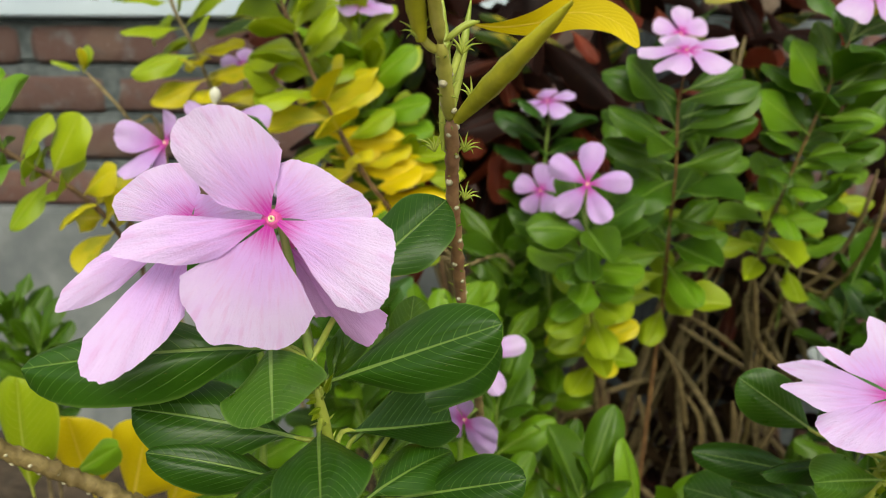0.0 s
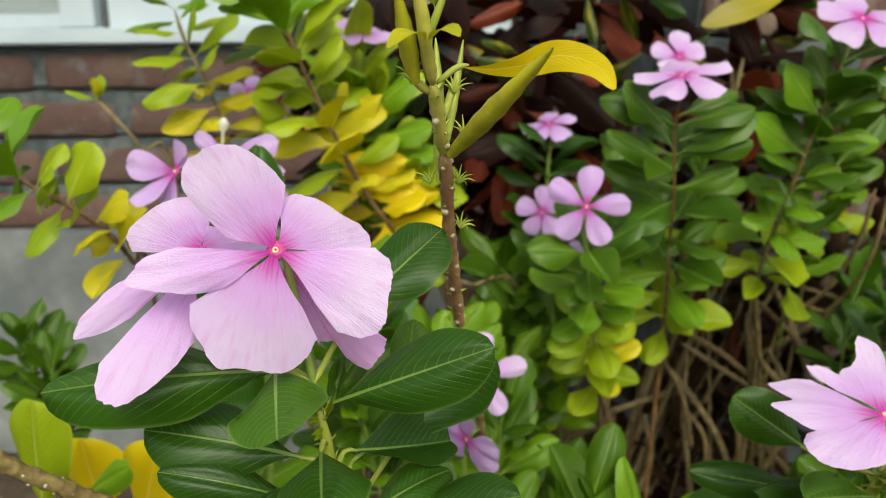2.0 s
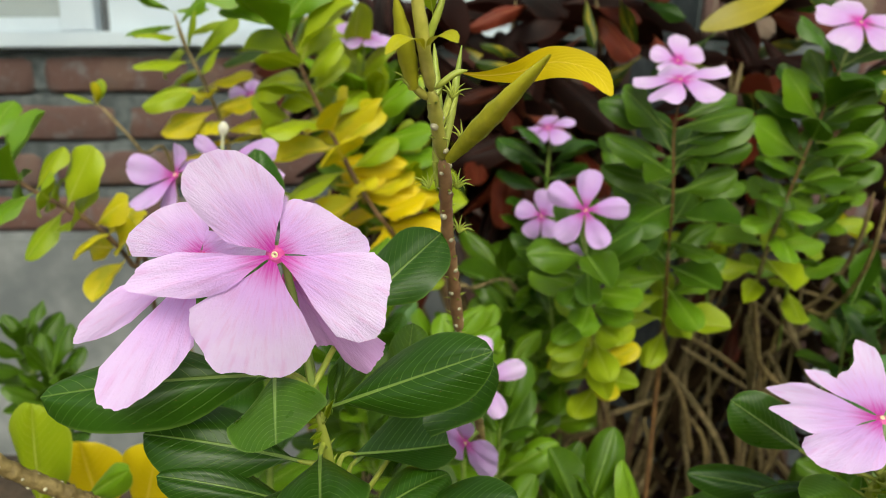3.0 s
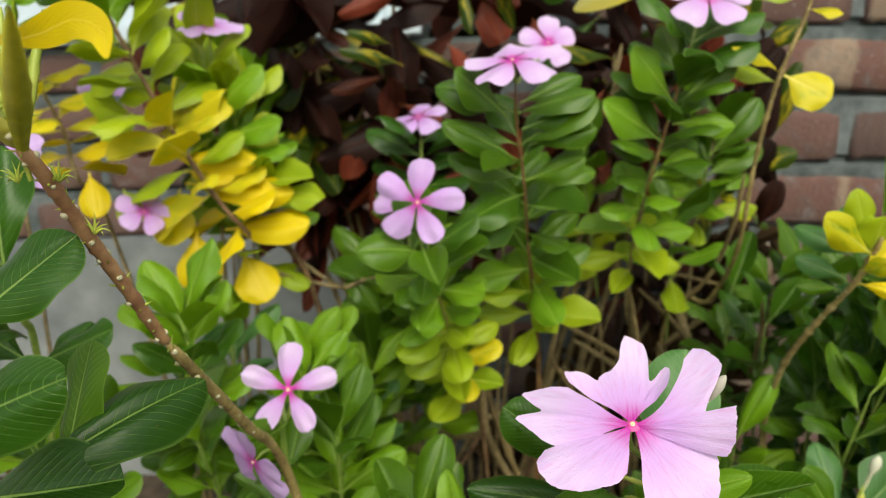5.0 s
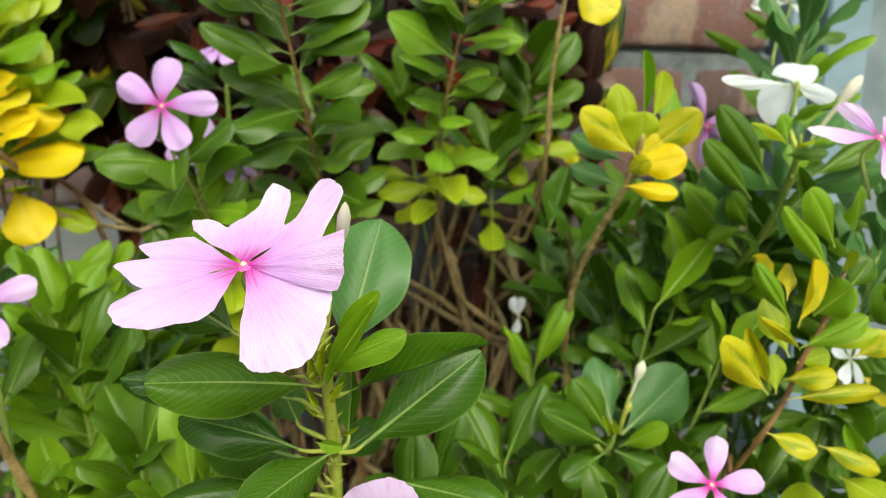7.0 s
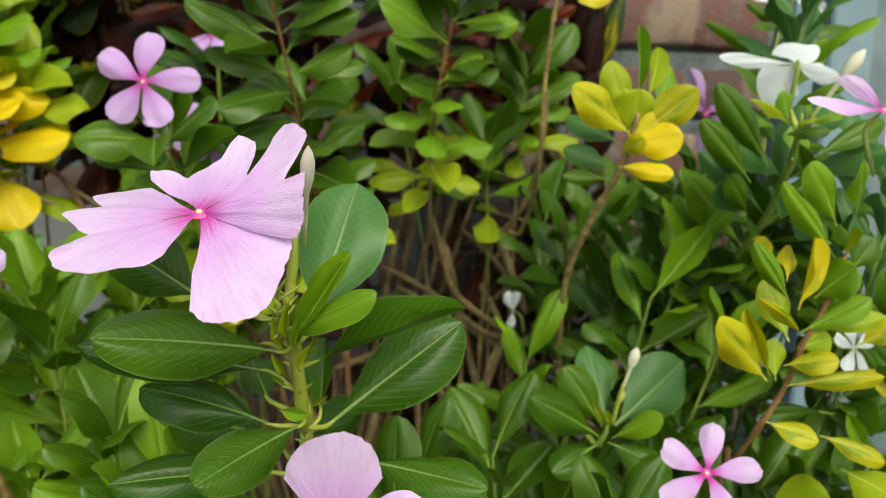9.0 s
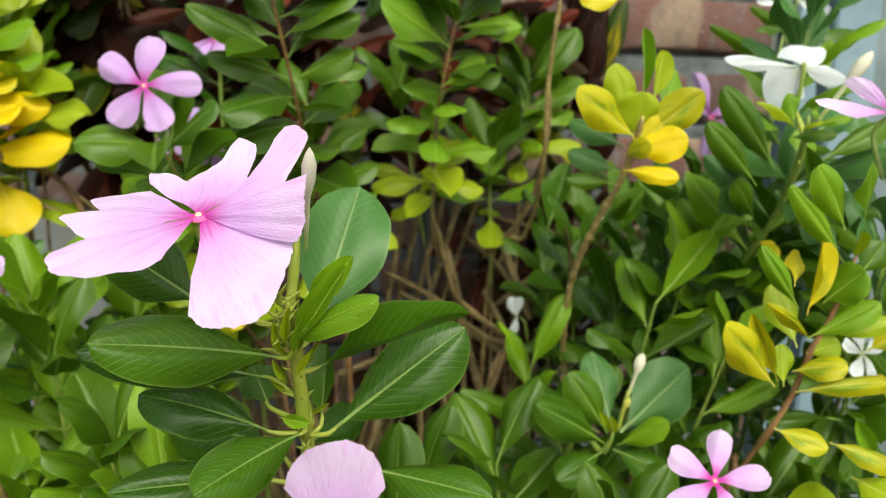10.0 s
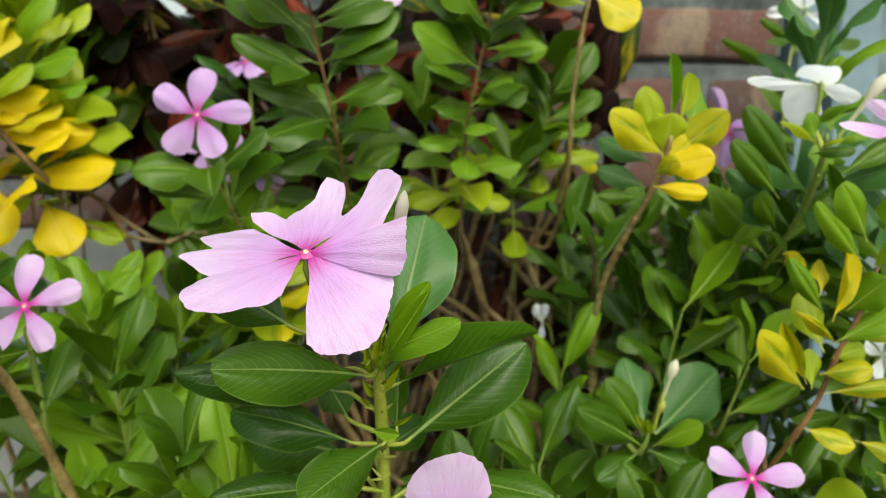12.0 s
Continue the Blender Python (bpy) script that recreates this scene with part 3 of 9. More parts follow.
def scars(plant, pts, first, last, count, radius, size, seed=1):
    """Pale leaf scars in crossed pairs along a bare stalk."""
    rnd = random.Random(seed)
    line = curve_points(pts, 0.002)
    for i in range(count):
        g = int((first + (last - first) * i / max(1, count - 1)) * (len(line) - 2))
        way = (line[g + 1] - line[g]).normalized()
        a = way.orthogonal().normalized()
        b = way.cross(a)
        for k in range(2):
            w = i * math.pi / 2 + k * math.pi + rnd.uniform(-0.4, 0.4)
            out = a * math.cos(w) + b * math.sin(w)
            m = out.to_track_quat("Z", "Y").to_matrix().to_4x4() @ Matrix.Scale(size * rnd.uniform(0.7, 1.2), 4)
            m.translation = line[g] + out * radius * 0.8
            hang("leaf_scar", SCAR, plant, m)


SPIKE = mesh_of("stipule", [(math.cos(math.tau * k / 5) * r, math.sin(math.tau * k / 5) * r, z) for r, z in ((0.16, -0.1), (0.11, 0.5), (0.02, 1.0)) for k in range(5)],
                [(i * 5 + k, i * 5 + (k + 1) % 5, (i + 1) * 5 + (k + 1) % 5, (i + 1) * 5 + k) for i in range(2) for k in range(5)], None, STEM["lime"])


def spikes(plant, pts, first, last, count, radius, long, seed=1):
    """Clusters of short stipules at the nodes of a stalk."""
    rnd = random.Random(seed)
    line = curve_points(pts, 0.001)
    for i in range(count):
        g = int((first + (last - first) * i / max(1, count - 1)) * (len(line) - 2))
        way = (line[g + 1] - line[g]).normalized()
        if way.z < 0:
            way = -way
        a = way.orthogonal().normalized()
        b = way.cross(a)
        for k in range(4):
            w = i * 1.3 + k * math.pi / 2 + rnd.uniform(-0.5, 0.5)
            out = a * math.cos(w) + b * math.sin(w)
            m = (out + way * rnd.uniform(0.2, 1.2)).to_track_quat("Z", "Y").to_matrix().to_4x4() @ Matrix.Scale(long * rnd.uniform(0.6, 1.3), 4)
            m.translation = line[g] + out * radius * 0.8
            hang("stipule", SPIKE, plant, m)


def stalk(plant, pts, r0, r1, kind="green", name="stem", knots=0.0, swell=0.25, seed=1, label="", step=0.006):
    return hang(name, tube(name, pts, r0, r1, STEM[kind], step, knots=knots, swell=swell, seed=seed), plant, None, label)


# ---- ground, walls, window and frame ----
def sheet(name, x0, x1, y0, y1, z, material, bumps, steps=40, seed=3):
    """Uneven ground: near the plants in small steps, out to the horizon in large ones."""
    def axis(a, b):
        near = [a + (b - a) * i / steps for i in range(steps + 1)]
        return [-900, -60, -8] + near + [8, 60, 900]
    xs, ys = axis(x0, x1), axis(y0, y1)
    noise.seed_set(seed)
    verts = [(x, y, z + bumps * noise.fractal(Vector((x * 9, y * 9, 0)), 1.0, 2.0, 3) * (1 if abs(x) < 3 and abs(y) < 3 else 0)) for y in ys for x in xs]
    w = len(xs)
    faces = [(j * w + i, j * w + i + 1, (j + 1) * w + i + 1, (j + 1) * w + i) for j in range(len(ys) - 1) for i in range(w - 1)]
    return mesh_of(name, verts, faces, None, material)


tagged(new("ground", sheet("ground", -1.2, 1.2, -0.6, 1.1, 0.0, SOIL, 0.012)), "dark bare soil of the flower bed", "ground", kind="structure")

MORTAR_JOINT = 0.019
COURSE = 0.070
BRICK_LONG = 0.232
BRICK_MESH = []
for k in range(7):
    # front face of uneven rows with worn, set-back edges, and sides running into the mortar
    rnd = random.Random(40 + k)
    nx, nz = 11, 5
    long, tall = BRICK_LONG - MORTAR_JOINT, COURSE - MORTAR_JOINT
    verts = []
    for a in range(nz):
        for c in range(nx):
            rim = a in (0, nz - 1) or c in (0, nx - 1)
            corner = a in (0, nz - 1) and c in (0, nx - 1)
            fx, fz = c / (nx - 1) - 0.5, a / (nz - 1) - 0.5
            fx, fz = fx + 0.085 * math.sin(math.tau * fx), fz + 0.15 * math.sin(math.tau * fz)
            pull = 0.95 if corner else 1.0
            verts.append((fx * long * pull + rnd.uniform(-0.0018, 0.0018), (0.003 if rim else 0) + (0.002 if corner else 0) + rnd.uniform(-0.0012, 0.0012), fz * tall * pull + rnd.uniform(-0.0016, 0.0016)))
    loop = [c for c in range(nx)] + [a * nx + nx - 1 for a in range(1, nz)] + [(nz - 1) * nx + c for c in range(nx - 2, -1, -1)] + [a * nx for a in range(nz - 2, 0, -1)]
    faces = [(a * nx + c, a * nx + c + 1, (a + 1) * nx + c + 1, (a + 1) * nx + c) for a in range(nz - 1) for c in range(nx - 1)]
    start = len(verts)
    verts += [(verts[i][0], 0.03, verts[i][2]) for i in loop]
    faces += [(loop[(i + 1) % len(loop)], loop[i], start + i, start + (i + 1) % len(loop)) for i in range(len(loop))]
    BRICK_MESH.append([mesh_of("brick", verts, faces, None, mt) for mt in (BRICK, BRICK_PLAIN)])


def mortar_body(name, x0, x1, y, z0, z1, top):
    """The wall behind the bricks: each bed joint slopes from a recess under the brick above out to the brick below."""
    half = MORTAR_JOINT / 2
    prof = [(y, z0)]
    row = math.floor((z0 - top) / COURSE)
    while top + row * COURSE < z1 - 0.02:
        z = top + row * COURSE
        if z > z0 + 0.02:
            prof += [(y + 0.001, z - half - 0.004), (y, z + half * 0.45), (y + 0.010, z + half * 0.75), (y + 0.010, z + half + 0.003), (y + 0.003, z + half + 0.006)]
        row += 1
    prof += [(y, z1), (y + 0.2, z1), (y + 0.2, z0)]
    n = len(prof)
    verts = [(x, a, b) for x in (x0, x1) for a, b in prof]
    faces = [(i, n + i, n + (i + 1) % n, (i + 1) % n) for i in range(n)] + [tuple(range(n)), tuple(range(2 * n - 1, n - 1, -1))]
    return mesh_of(name, verts, faces, None, MORTAR, smooth=False)


def brick_wall(name, label, x0, x1, y, z0, z1, top, shift, tilt=0.0, about=(0, 0)):
    """A mortar body with bricks standing a little proud; top: the height of one bed joint; shift: the place of one upright joint."""
    rnd = random.Random(len(name) + int(y * 100))
    body = new(name, mortar_body(name, x0, x1, y, z0, z1, top))
    tagged(body, label, "wall", kind="structure")
    row = math.floor((z0 - top) / COURSE)
    while top + row * COURSE + COURSE * 0.5 < z1 - COURSE * 0.3:
        zc = top + row * COURSE + COURSE / 2
        if zc - COURSE * 0.4 > z0:
            xs = shift + (0.5 * BRICK_LONG if row % 2 else 0.0)
            i = math.ceil((x0 - xs) / BRICK_LONG)
            i -= 1
            while xs + i * BRICK_LONG < x1 - 0.02:
                lo, hi = max(x0, xs + i * BRICK_LONG), min(x1, xs + (i + 1) * BRICK_LONG)
                if hi - lo < 0.04:
                    i += 1
                    continue
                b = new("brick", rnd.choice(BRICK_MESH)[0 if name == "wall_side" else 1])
                b.parent = body
                b.scale = ((hi - lo) / BRICK_LONG, 1, 1)
                b.location = ((lo + hi) / 2 + rnd.uniform(-0.003, 0.003), y - 0.0025 + rnd.uniform(-0.0015, 0.002), zc + rnd.uniform(-0.002, 0.002))
                b.rotation_euler = (rnd.uniform(-0.02, 0.02), rnd.uniform(-0.012, 0.012), rnd.uniform(-0.015, 0.015))
                i += 1
        row += 1
    if tilt:
        body.matrix_basis = pose(about[0], 0, about[1], 0, tilt, 0) @ pose(-about[0], 0, -about[1])
    return body


SILL = 0.645
TILT_LEFT = 2.0
brick_wall("wall_back", "weathered red brick wall with wide grey mortar joints", -1.6, 0.30, 0.98, 0.0, SILL - 0.005, 0.572, -0.632, -TILT_LEFT, (-0.5, 0.6))
brick_wall("wall_side", "red and buff brick pier with thick dark grey mortar", 0.24, 0.604, 0.675, 0.0, 1.6, 0.573, 0.634)
brick_wall("wall_reveal", "weathered red brick wall beside the window", 0.08, 0.30, 0.985, SILL + 0.03, 1.6, 0.572, -0.632)
tagged(new("wall_link", box(0.245, 0.40, 0.876, 1.18, 0.0, 1.6, MORTAR, "wall_link")), "dark rendered return of the brick pier", "wall", kind="structure")
plinth = tagged(new("wall_plinth", box(-1.6, -0.02, 0.955, 1.18, -0.05, 0.37, PLASTER, "wall_plinth", 0.006)), "grey cement rendered plinth below the bricks", "wall", kind="structure")
plinth.matrix_basis = pose(-0.5, 0, 0.6, 0, -TILT_LEFT, 0) @ pose(0.5, 0, -0.6)

# unseen upper and outer house walls, added to keep sky light off from behind
for nm, dims in (("wall_upper", (-4.0, 4.0, 1.0, 1.2, 1.6, 3.4)), ("wall_far_left", (-4.0, -1.6, 1.0, 1.2, 0.0, 1.6)), ("wall_far_right", (1.3, 4.0, 1.0, 1.2, 0.0, 1.6))):
    tagged(new(nm, box(*dims, PLASTER, nm)), "unseen grey house wall, added to block the sky behind", "wall", kind="structure")

window = thing("window_1", (-0.6, 0.98, SILL), "white framed sliding window above the brick wall", "window")
window["kind"] = "structure"
turn_left = pose(-0.5, 0, 0.6, 0, -TILT_LEFT, 0) @ pose(0.5, 0, -0.6)
for nm, dims, mt in (("window_sill", (-1.6, 0.07, 0.955, 1.02, SILL, SILL + 0.022), WHITE), ("window_rail", (-1.6, -0.586, 0.975, 1.01, SILL + 0.023, SILL + 0.045), WHITE), ("window_rail", (-0.519, 0.019, 0.98, 1.015, SILL + 0.023, SILL + 0.070), WHITE),
                     ("window_stile", (-0.585, -0.535, 0.968, 1.0, SILL + 0.024, 1.5), WHITE), ("window_stile", (0.02, 0.07, 0.968, 1.0, SILL + 0.024, 1.5), WHITE),
                     ("window_gap", (-0.534, -0.52, 0.99, 1.0, SILL + 0.023, 1.5), SEAL), ("pane", (-1.6, -0.586, 0.99, 0.996, SILL + 0.046, 1.5), GLASS),
                     ("pane", (-0.519, 0.019, 1.0, 1.006, SILL + 0.071, 1.5), GLASS), ("window_head", (-1.6, 0.07, 0.96, 1.02, 1.5, 1.6), WHITE)):
    hang(nm, box(*dims, mt, nm, 0.002), window, turn_left)
tagged(new("wall_room", box(-1.6, 0.3, 1.30, 1.32, 0.3, 1.7, PLASTER, "wall_room")), "pale wall inside the window", "wall", kind="structure")

post = thing("metal_frame", (0.64, 0.66, 0.0), "blue-grey painted metal frame beside the brick pier", "frame")
for nm, dims, mt in (("outer_post", (0.612, 0.640, 0.655, 0.74, 0.0, 1.6), BLUE), ("groove", (0.641, 0.650, 0.675, 0.72, 0.0, 1.6), SEAL), ("inner_post", (0.651, 0.70, 0.650, 0.74, 0.0, 1.6), BLUE),
                     ("panel", (0.702, 1.3, 0.69, 0.72, 0.0, 1.6), PANEL)):
    hang(nm, box(*dims, mt, nm, 0.002), post)


# ---- plants ----

near = thing("periwinkle_plant", (-0.0108, 0.1, -0.01), "periwinkle with large pale pink blooms and glossy dark leaves", "plant", "periwinkles")
stalk(near, [(-0.0345, 0.0602, 0.5014), (-0.0336, 0.0633, 0.4931), (-0.0321, 0.0686, 0.4770), (-0.0301, 0.0750, 0.4622)], 0.0014, 0.0017, "lime", knots=0.012)
stalk(near, [(-0.0301, 0.0750, 0.4622), (-0.0188, 0.09, 0.25), (-0.0108, 0.1, -0.01)], 0.0017, 0.003, "brown", knots=0.02)
flower(near, (-0.0422, 0.0528, 0.5414), (0.05, -1, 0.22), 0.05, "pink", petals=[
    ((-0.0254, 0.0581, 0.5476), (0.23, -0.95, 0.20), -61, 28, (0.61, 0.69, 0.72, 0.77, 0.81, 0.89, 1.04, 1.11, 0.98)),
    ((-0.0713, 0.0443, 0.5354), (0.23, -0.95, 0.20), -25, 14, (0.42, 0.54, 0.65, 0.75, 0.88, 1.01, 0.94, 0.86, 0.66), 0.5, 0.04),
    ((-0.0461, 0.0475, 0.5150), (0.23, -0.96, 0.16), -34, 47, (0.80, 0.93, 1.01, 0.99, 0.99, 1.04, 0.95, 0.90, 0.79), 0.10, 0.10),
    ((-0.0193, 0.0486, 0.5290), (0.01, -0.94, 0.34), -34, 21, (0.80, 0.92, 0.96, 0.98, 1.00, 1.06, 1.06, 0.98, 0.83), 0.12, 0.09),
    ((-0.0556, 0.0475, 0.5623), (0.37, -0.93, 0.00), -38, 45, (0.42, 0.60, 0.88, 0.99, 1.00, 0.98, 0.90, 0.77, 0.65, 0.55), 0.14, 0.07)],
    label="wide open pale pink bloom with a magenta eye", down=(-0.0345, 0.0612, 0.5010))
flower(near, (-0.0629, 0.0644, 0.5373), (-0.3, -1, 0.3), 0.055, "pink", petals=[
    ((-0.0800, 0.0644, 0.5433), (0.10, -0.95, 0.30), -18, 85, (0.89, 0.99, 0.93, 0.87, 0.83, 0.80, 0.75, 0.59, 0.41)),
    ((-0.0480, 0.0686, 0.5397), (0.24, -0.95, 0.19), -68, 10, (0.44, 0.45, 0.47, 0.50, 0.56, 0.64, 0.77, 0.99, 1.13)),
    ((-0.0833, 0.0454, 0.5232), (0.51, -0.79, 0.33), -10, 14, (0.65, 0.82, 0.93, 1.01, 0.96, 0.89, 0.77, 0.69, 0.58), 0.9, 0.03),
    ((-0.0716, 0.0369, 0.5128), (0.49, -0.66, 0.57), -24, 11, (0.55, 0.63, 0.73, 0.82, 0.92, 1.00, 1.01, 0.97, 0.84), 0.5, 0.05)],
    label="older pale pink bloom behind the first", down=(-0.0357, 0.0633, 0.4986), seed=3)
flower(near, (-0.0433, 0.0707, 0.5318), (0.2, -1, -0.2), 0.04, "withered", petals=[
    ((-0.0319, 0.0644, 0.5178), (0.06, -0.89, 0.45), -11, 15, (0.37, 0.44, 0.54, 0.99, 0.98, 0.96, 0.93, 0.90, 0.74), 1.6, 0.12),
    ((-0.0232, 0.0581, 0.5145), (-0.08, -0.84, 0.53), -16, 7, (0.91, 0.94, 0.97, 0.98, 0.99, 0.99, 0.99, 0.91, 0.80), 2.2, 0.2),
    ((-0.0300, 0.0707, 0.5208), 0.0064, 4)], label="withering mauve bloom", down=(-0.0346, 0.0644, 0.4974), seed=5)
leaf(near, "dark", (-0.0419, 0.0665, 0.5086), (-0.0967, 0.0538, 0.5062), 0.0211, (0, -0.8, 0.8), 1)
leaf(near, "deep", (-0.0457, 0.0644, 0.5105), (-0.0391, 0.0391, 0.5044), 0.0225, (0, -1, 0.45), 2)
leaf(near, "dark", (-0.0336, 0.0660, 0.5006), (0.0057, 0.0560, 0.5202), 0.0184, (0.1, -0.85, 0.6), 0)
leaf(near, "dark", (-0.0294, 0.0820, 0.4773), (0.0107, 0.1190, 0.4942), 0.0212, (-0.1, -0.8, 0.8), 1)
leaf(near, "green", (-0.0184, 0.0950, 0.4771), (-0.0155, 0.1109, 0.5090), 0.0158, (-0.4, -1, 0.2), 2)
leaf(near, "dark", (-0.0381, 0.0644, 0.4869), (-0.0775, 0.0623, 0.4939), 0.0205, (0, -0.8, 0.8), 0)
leaf(near, "dark", (-0.0336, 0.0581, 0.4927), (-0.0274, 0.0264, 0.4933), 0.0206, (0, -0.75, 0.7), 1)
leaf(near, "dark", (-0.0387, 0.0633, 0.4753), (-0.0720, 0.0560, 0.4865), 0.0127, (0, -0.8, 0.8), 3)
leaf(near, "dark", (-0.0186, 0.0739, 0.4659), (0.0142, 0.0633, 0.4796), 0.0166, (0, -0.8, 0.8), 0)
leaf(near, "dark", (-0.0292, 0.0780, 0.5206), (-0.0073, 0.0920, 0.5404), 0.0205, (-0.45, -1, 0.35), 2)
leaf(near, "dark", (-0.0306, 0.0750, 0.4836), (-0.0033, 0.0950, 0.4777), 0.0189, (0.2, -0.7, 1), 4)
leaf(near, "dark", (-0.0238, 0.0581, 0.4750), (-0.0031, 0.0845, 0.4742), 0.0150, (0, -0.7, 1), 1)
leaf(near, "green", (-0.0361, 0.0686, 0.4961), (-0.0262, 0.0845, 0.5109), 0.0086, (0, -1, 0.4), 1)
leaf(near, "dark", (-0.0362, 0.0686, 0.4769), (-0.0458, 0.0369, 0.4857), 0.0122, (0, -0.6, 1), 1)
leaf(near, "green", (-0.0328, 0.0686, 0.4977), (-0.0325, 0.0792, 0.5072), 0.0042, (0, -1, 0.4), 4)

podded = thing("periwinkle_plant", (0.06, 0.29, -0.01), "leggy periwinkle stem with scars, seed pods and one yellow leaf", "plant", "periwinkles")
PODDED_TOP = [(-0.0097, 0.0563, 0.5771), (-0.0090, 0.0600, 0.5734), (-0.0082, 0.0645, 0.5686), (-0.0072, 0.0721, 0.5615)]
PODDED_LOW = [(-0.0072, 0.0721, 0.5615), (-0.0064, 0.0785, 0.5557), (-0.0056, 0.0930, 0.5403), (-0.0014, 0.1247, 0.5031), (0.0065, 0.170, 0.4575), (0.014, 0.214, 0.408), (0.035, 0.265, 0.25), (0.05, 0.28, 0.1), (0.06, 0.29, -0.01)]
stalk(podded, [(-0.0130, 0.0460, 0.5974), (-0.0117, 0.0485, 0.5897), (-0.0107, 0.0525, 0.5827), (-0.0095, 0.0565, 0.5768)], 0.0013, 0.0014, "straw", knots=0.012, swell=0.2, step=0.0015)
stalk(podded, PODDED_TOP, 0.0014, 0.0016, "straw", knots=0.008, swell=0.25, step=0.0012)
stalk(podded, [(-0.0069, 0.0500, 0.5963), (-0.0088, 0.0500, 0.5905), (-0.0106, 0.0515, 0.5859), (-0.0108, 0.0525, 0.5832)], 0.0007, 0.0010, "lime", name="side_shoot", step=0.002)
stalk(podded, [(-0.0142, 0.0560, 0.5789), (-0.0126, 0.0562, 0.5770), (-0.0099, 0.0585, 0.5751)], 0.0009, 0.0011, "straw", name="pod_stalk", step=0.001)
stalk(podded, PODDED_LOW[:4], 0.0016, 0.0018, "rosy", knots=0.007, swell=0.22, step=0.0015)
stalk(podded, PODDED_LOW[3:], 0.0018, 0.0028, "node_tan", knots=0.007, swell=0.3)
spikes(podded, PODDED_TOP + PODDED_LOW[1:5], 0.02, 0.75, 13, 0.0014, 0.0024)
pod(podded, (-0.0055, 0.0705, 0.5617), (0.0126, 0.0385, 0.5834), 0.0047)
pod(podded, (-0.0133, 0.0555, 0.5772), (-0.0167, 0.0470, 0.5945), 0.0040)
pod(podded, (-0.0066, 0.0740, 0.5638), (-0.0035, 0.0796, 0.5881), 0.0022, "thin pale seed pod", STEM["lime"])
pod(podded, (-0.0080, 0.0700, 0.5671), (-0.0100, 0.0768, 0.5881), 0.0024, "thin pale seed pod", STEM["lime"])
pod(podded, (-0.0085, 0.0775, 0.5543), (-0.0096, 0.0760, 0.5702), 0.0016, "thin pale seed pod", STEM["lime"])
scars(podded, PODDED_TOP[1:] + PODDED_LOW[1:6], 0.02, 0.75, 20, 0.0017, 0.0009)
stalk(podded, [(-0.0088, 0.0560, 0.5771), (-0.0070, 0.0560, 0.5788), (-0.0045, 0.0565, 0.5806), (-0.0022, 0.0570, 0.5812)], 0.0008, 0.0006, "lime", name="leaf_stalk", step=0.001)
bent_leaf(podded, "gold", [(-0.0040, 0.0570, 0.5807), (0.0018, 0.0560, 0.5803), (0.0085, 0.0540, 0.5811), (0.0143, 0.0520, 0.5830), (0.0190, 0.0490, 0.5825), (0.0227, 0.0450, 0.5804), (0.0249, 0.0410, 0.5766)], 0.0062, (0, -0.75, -0.6), (-0.25, -0.9, 0.35), "drooping bright yellow leaf")
bent_leaf(podded, "olive", [(-0.0108, 0.0490, 0.5844), (-0.0124, 0.0455, 0.5863), (-0.0148, 0.0420, 0.5857), (-0.0176, 0.0400, 0.5828)], 0.0050, (0, -0.5, 1), (-0.5, -0.7, 0.5))
bent_leaf(podded, "olive", [(-0.0105, 0.0490, 0.5850), (-0.0081, 0.0450, 0.5870), (-0.0058, 0.0430, 0.5868), (-0.0043, 0.0420, 0.5854)], 0.0042, (0, -0.5, 1), (0.3, -0.7, 0.6))
leaf(podded, "lime", (-0.0094, 0.0520, 0.5913), (-0.0109, 0.0480, 0.5988), 0.0050, (-0.4, -1, 0.2), 4)
leaf(podded, "fresh", (-0.0115, 0.058, 0.5974), (-0.0259, 0.05, 0.5978), 0.0065, (0, -0.6, 1), 3)
# green flower bud in its ruff of sepals
stalk(podded, [(-0.0053, 0.0690, 0.5781), (-0.0057, 0.0690, 0.5760), (-0.0071, 0.0680, 0.5710), (-0.0075, 0.0670, 0.5685)], 0.0011, 0.0006, "lime", name="flower_bud", step=0.001)
for (bx, by, bz), lean in (((-0.0104, 0.0765, 0.5552), -1), ((-0.0036, 0.0790, 0.5551), 1), ((-0.0027, 0.0905, 0.5420), 1), ((-0.0053, 0.0680, 0.5766), 0.4), ((-0.0027, 0.0660, 0.5671), 0.6), ((-0.0137, 0.0545, 0.5785), -0.8)):
    # dried calyx: thin curved points round a knob
    for k in range(7):
        a = (k - 3) * 0.42 + lean * 0.55
        long = 0.0030 + 0.0007 * (k % 3)
        foot, mid_point = Vector((bx, by, bz - 0.0012)), Vector((bx + math.sin(a) * long * 0.5, by - 0.0006 * (k % 2), bz + math.cos(a) * long * 0.35))
        stalk(podded, [foot, mid_point, mid_point + Vector((math.sin(a * 1.5), -0.2, math.cos(a * 1.3))) * long * 0.55], 0.00045, 0.00007, "lime", name="sepal", step=0.0007)

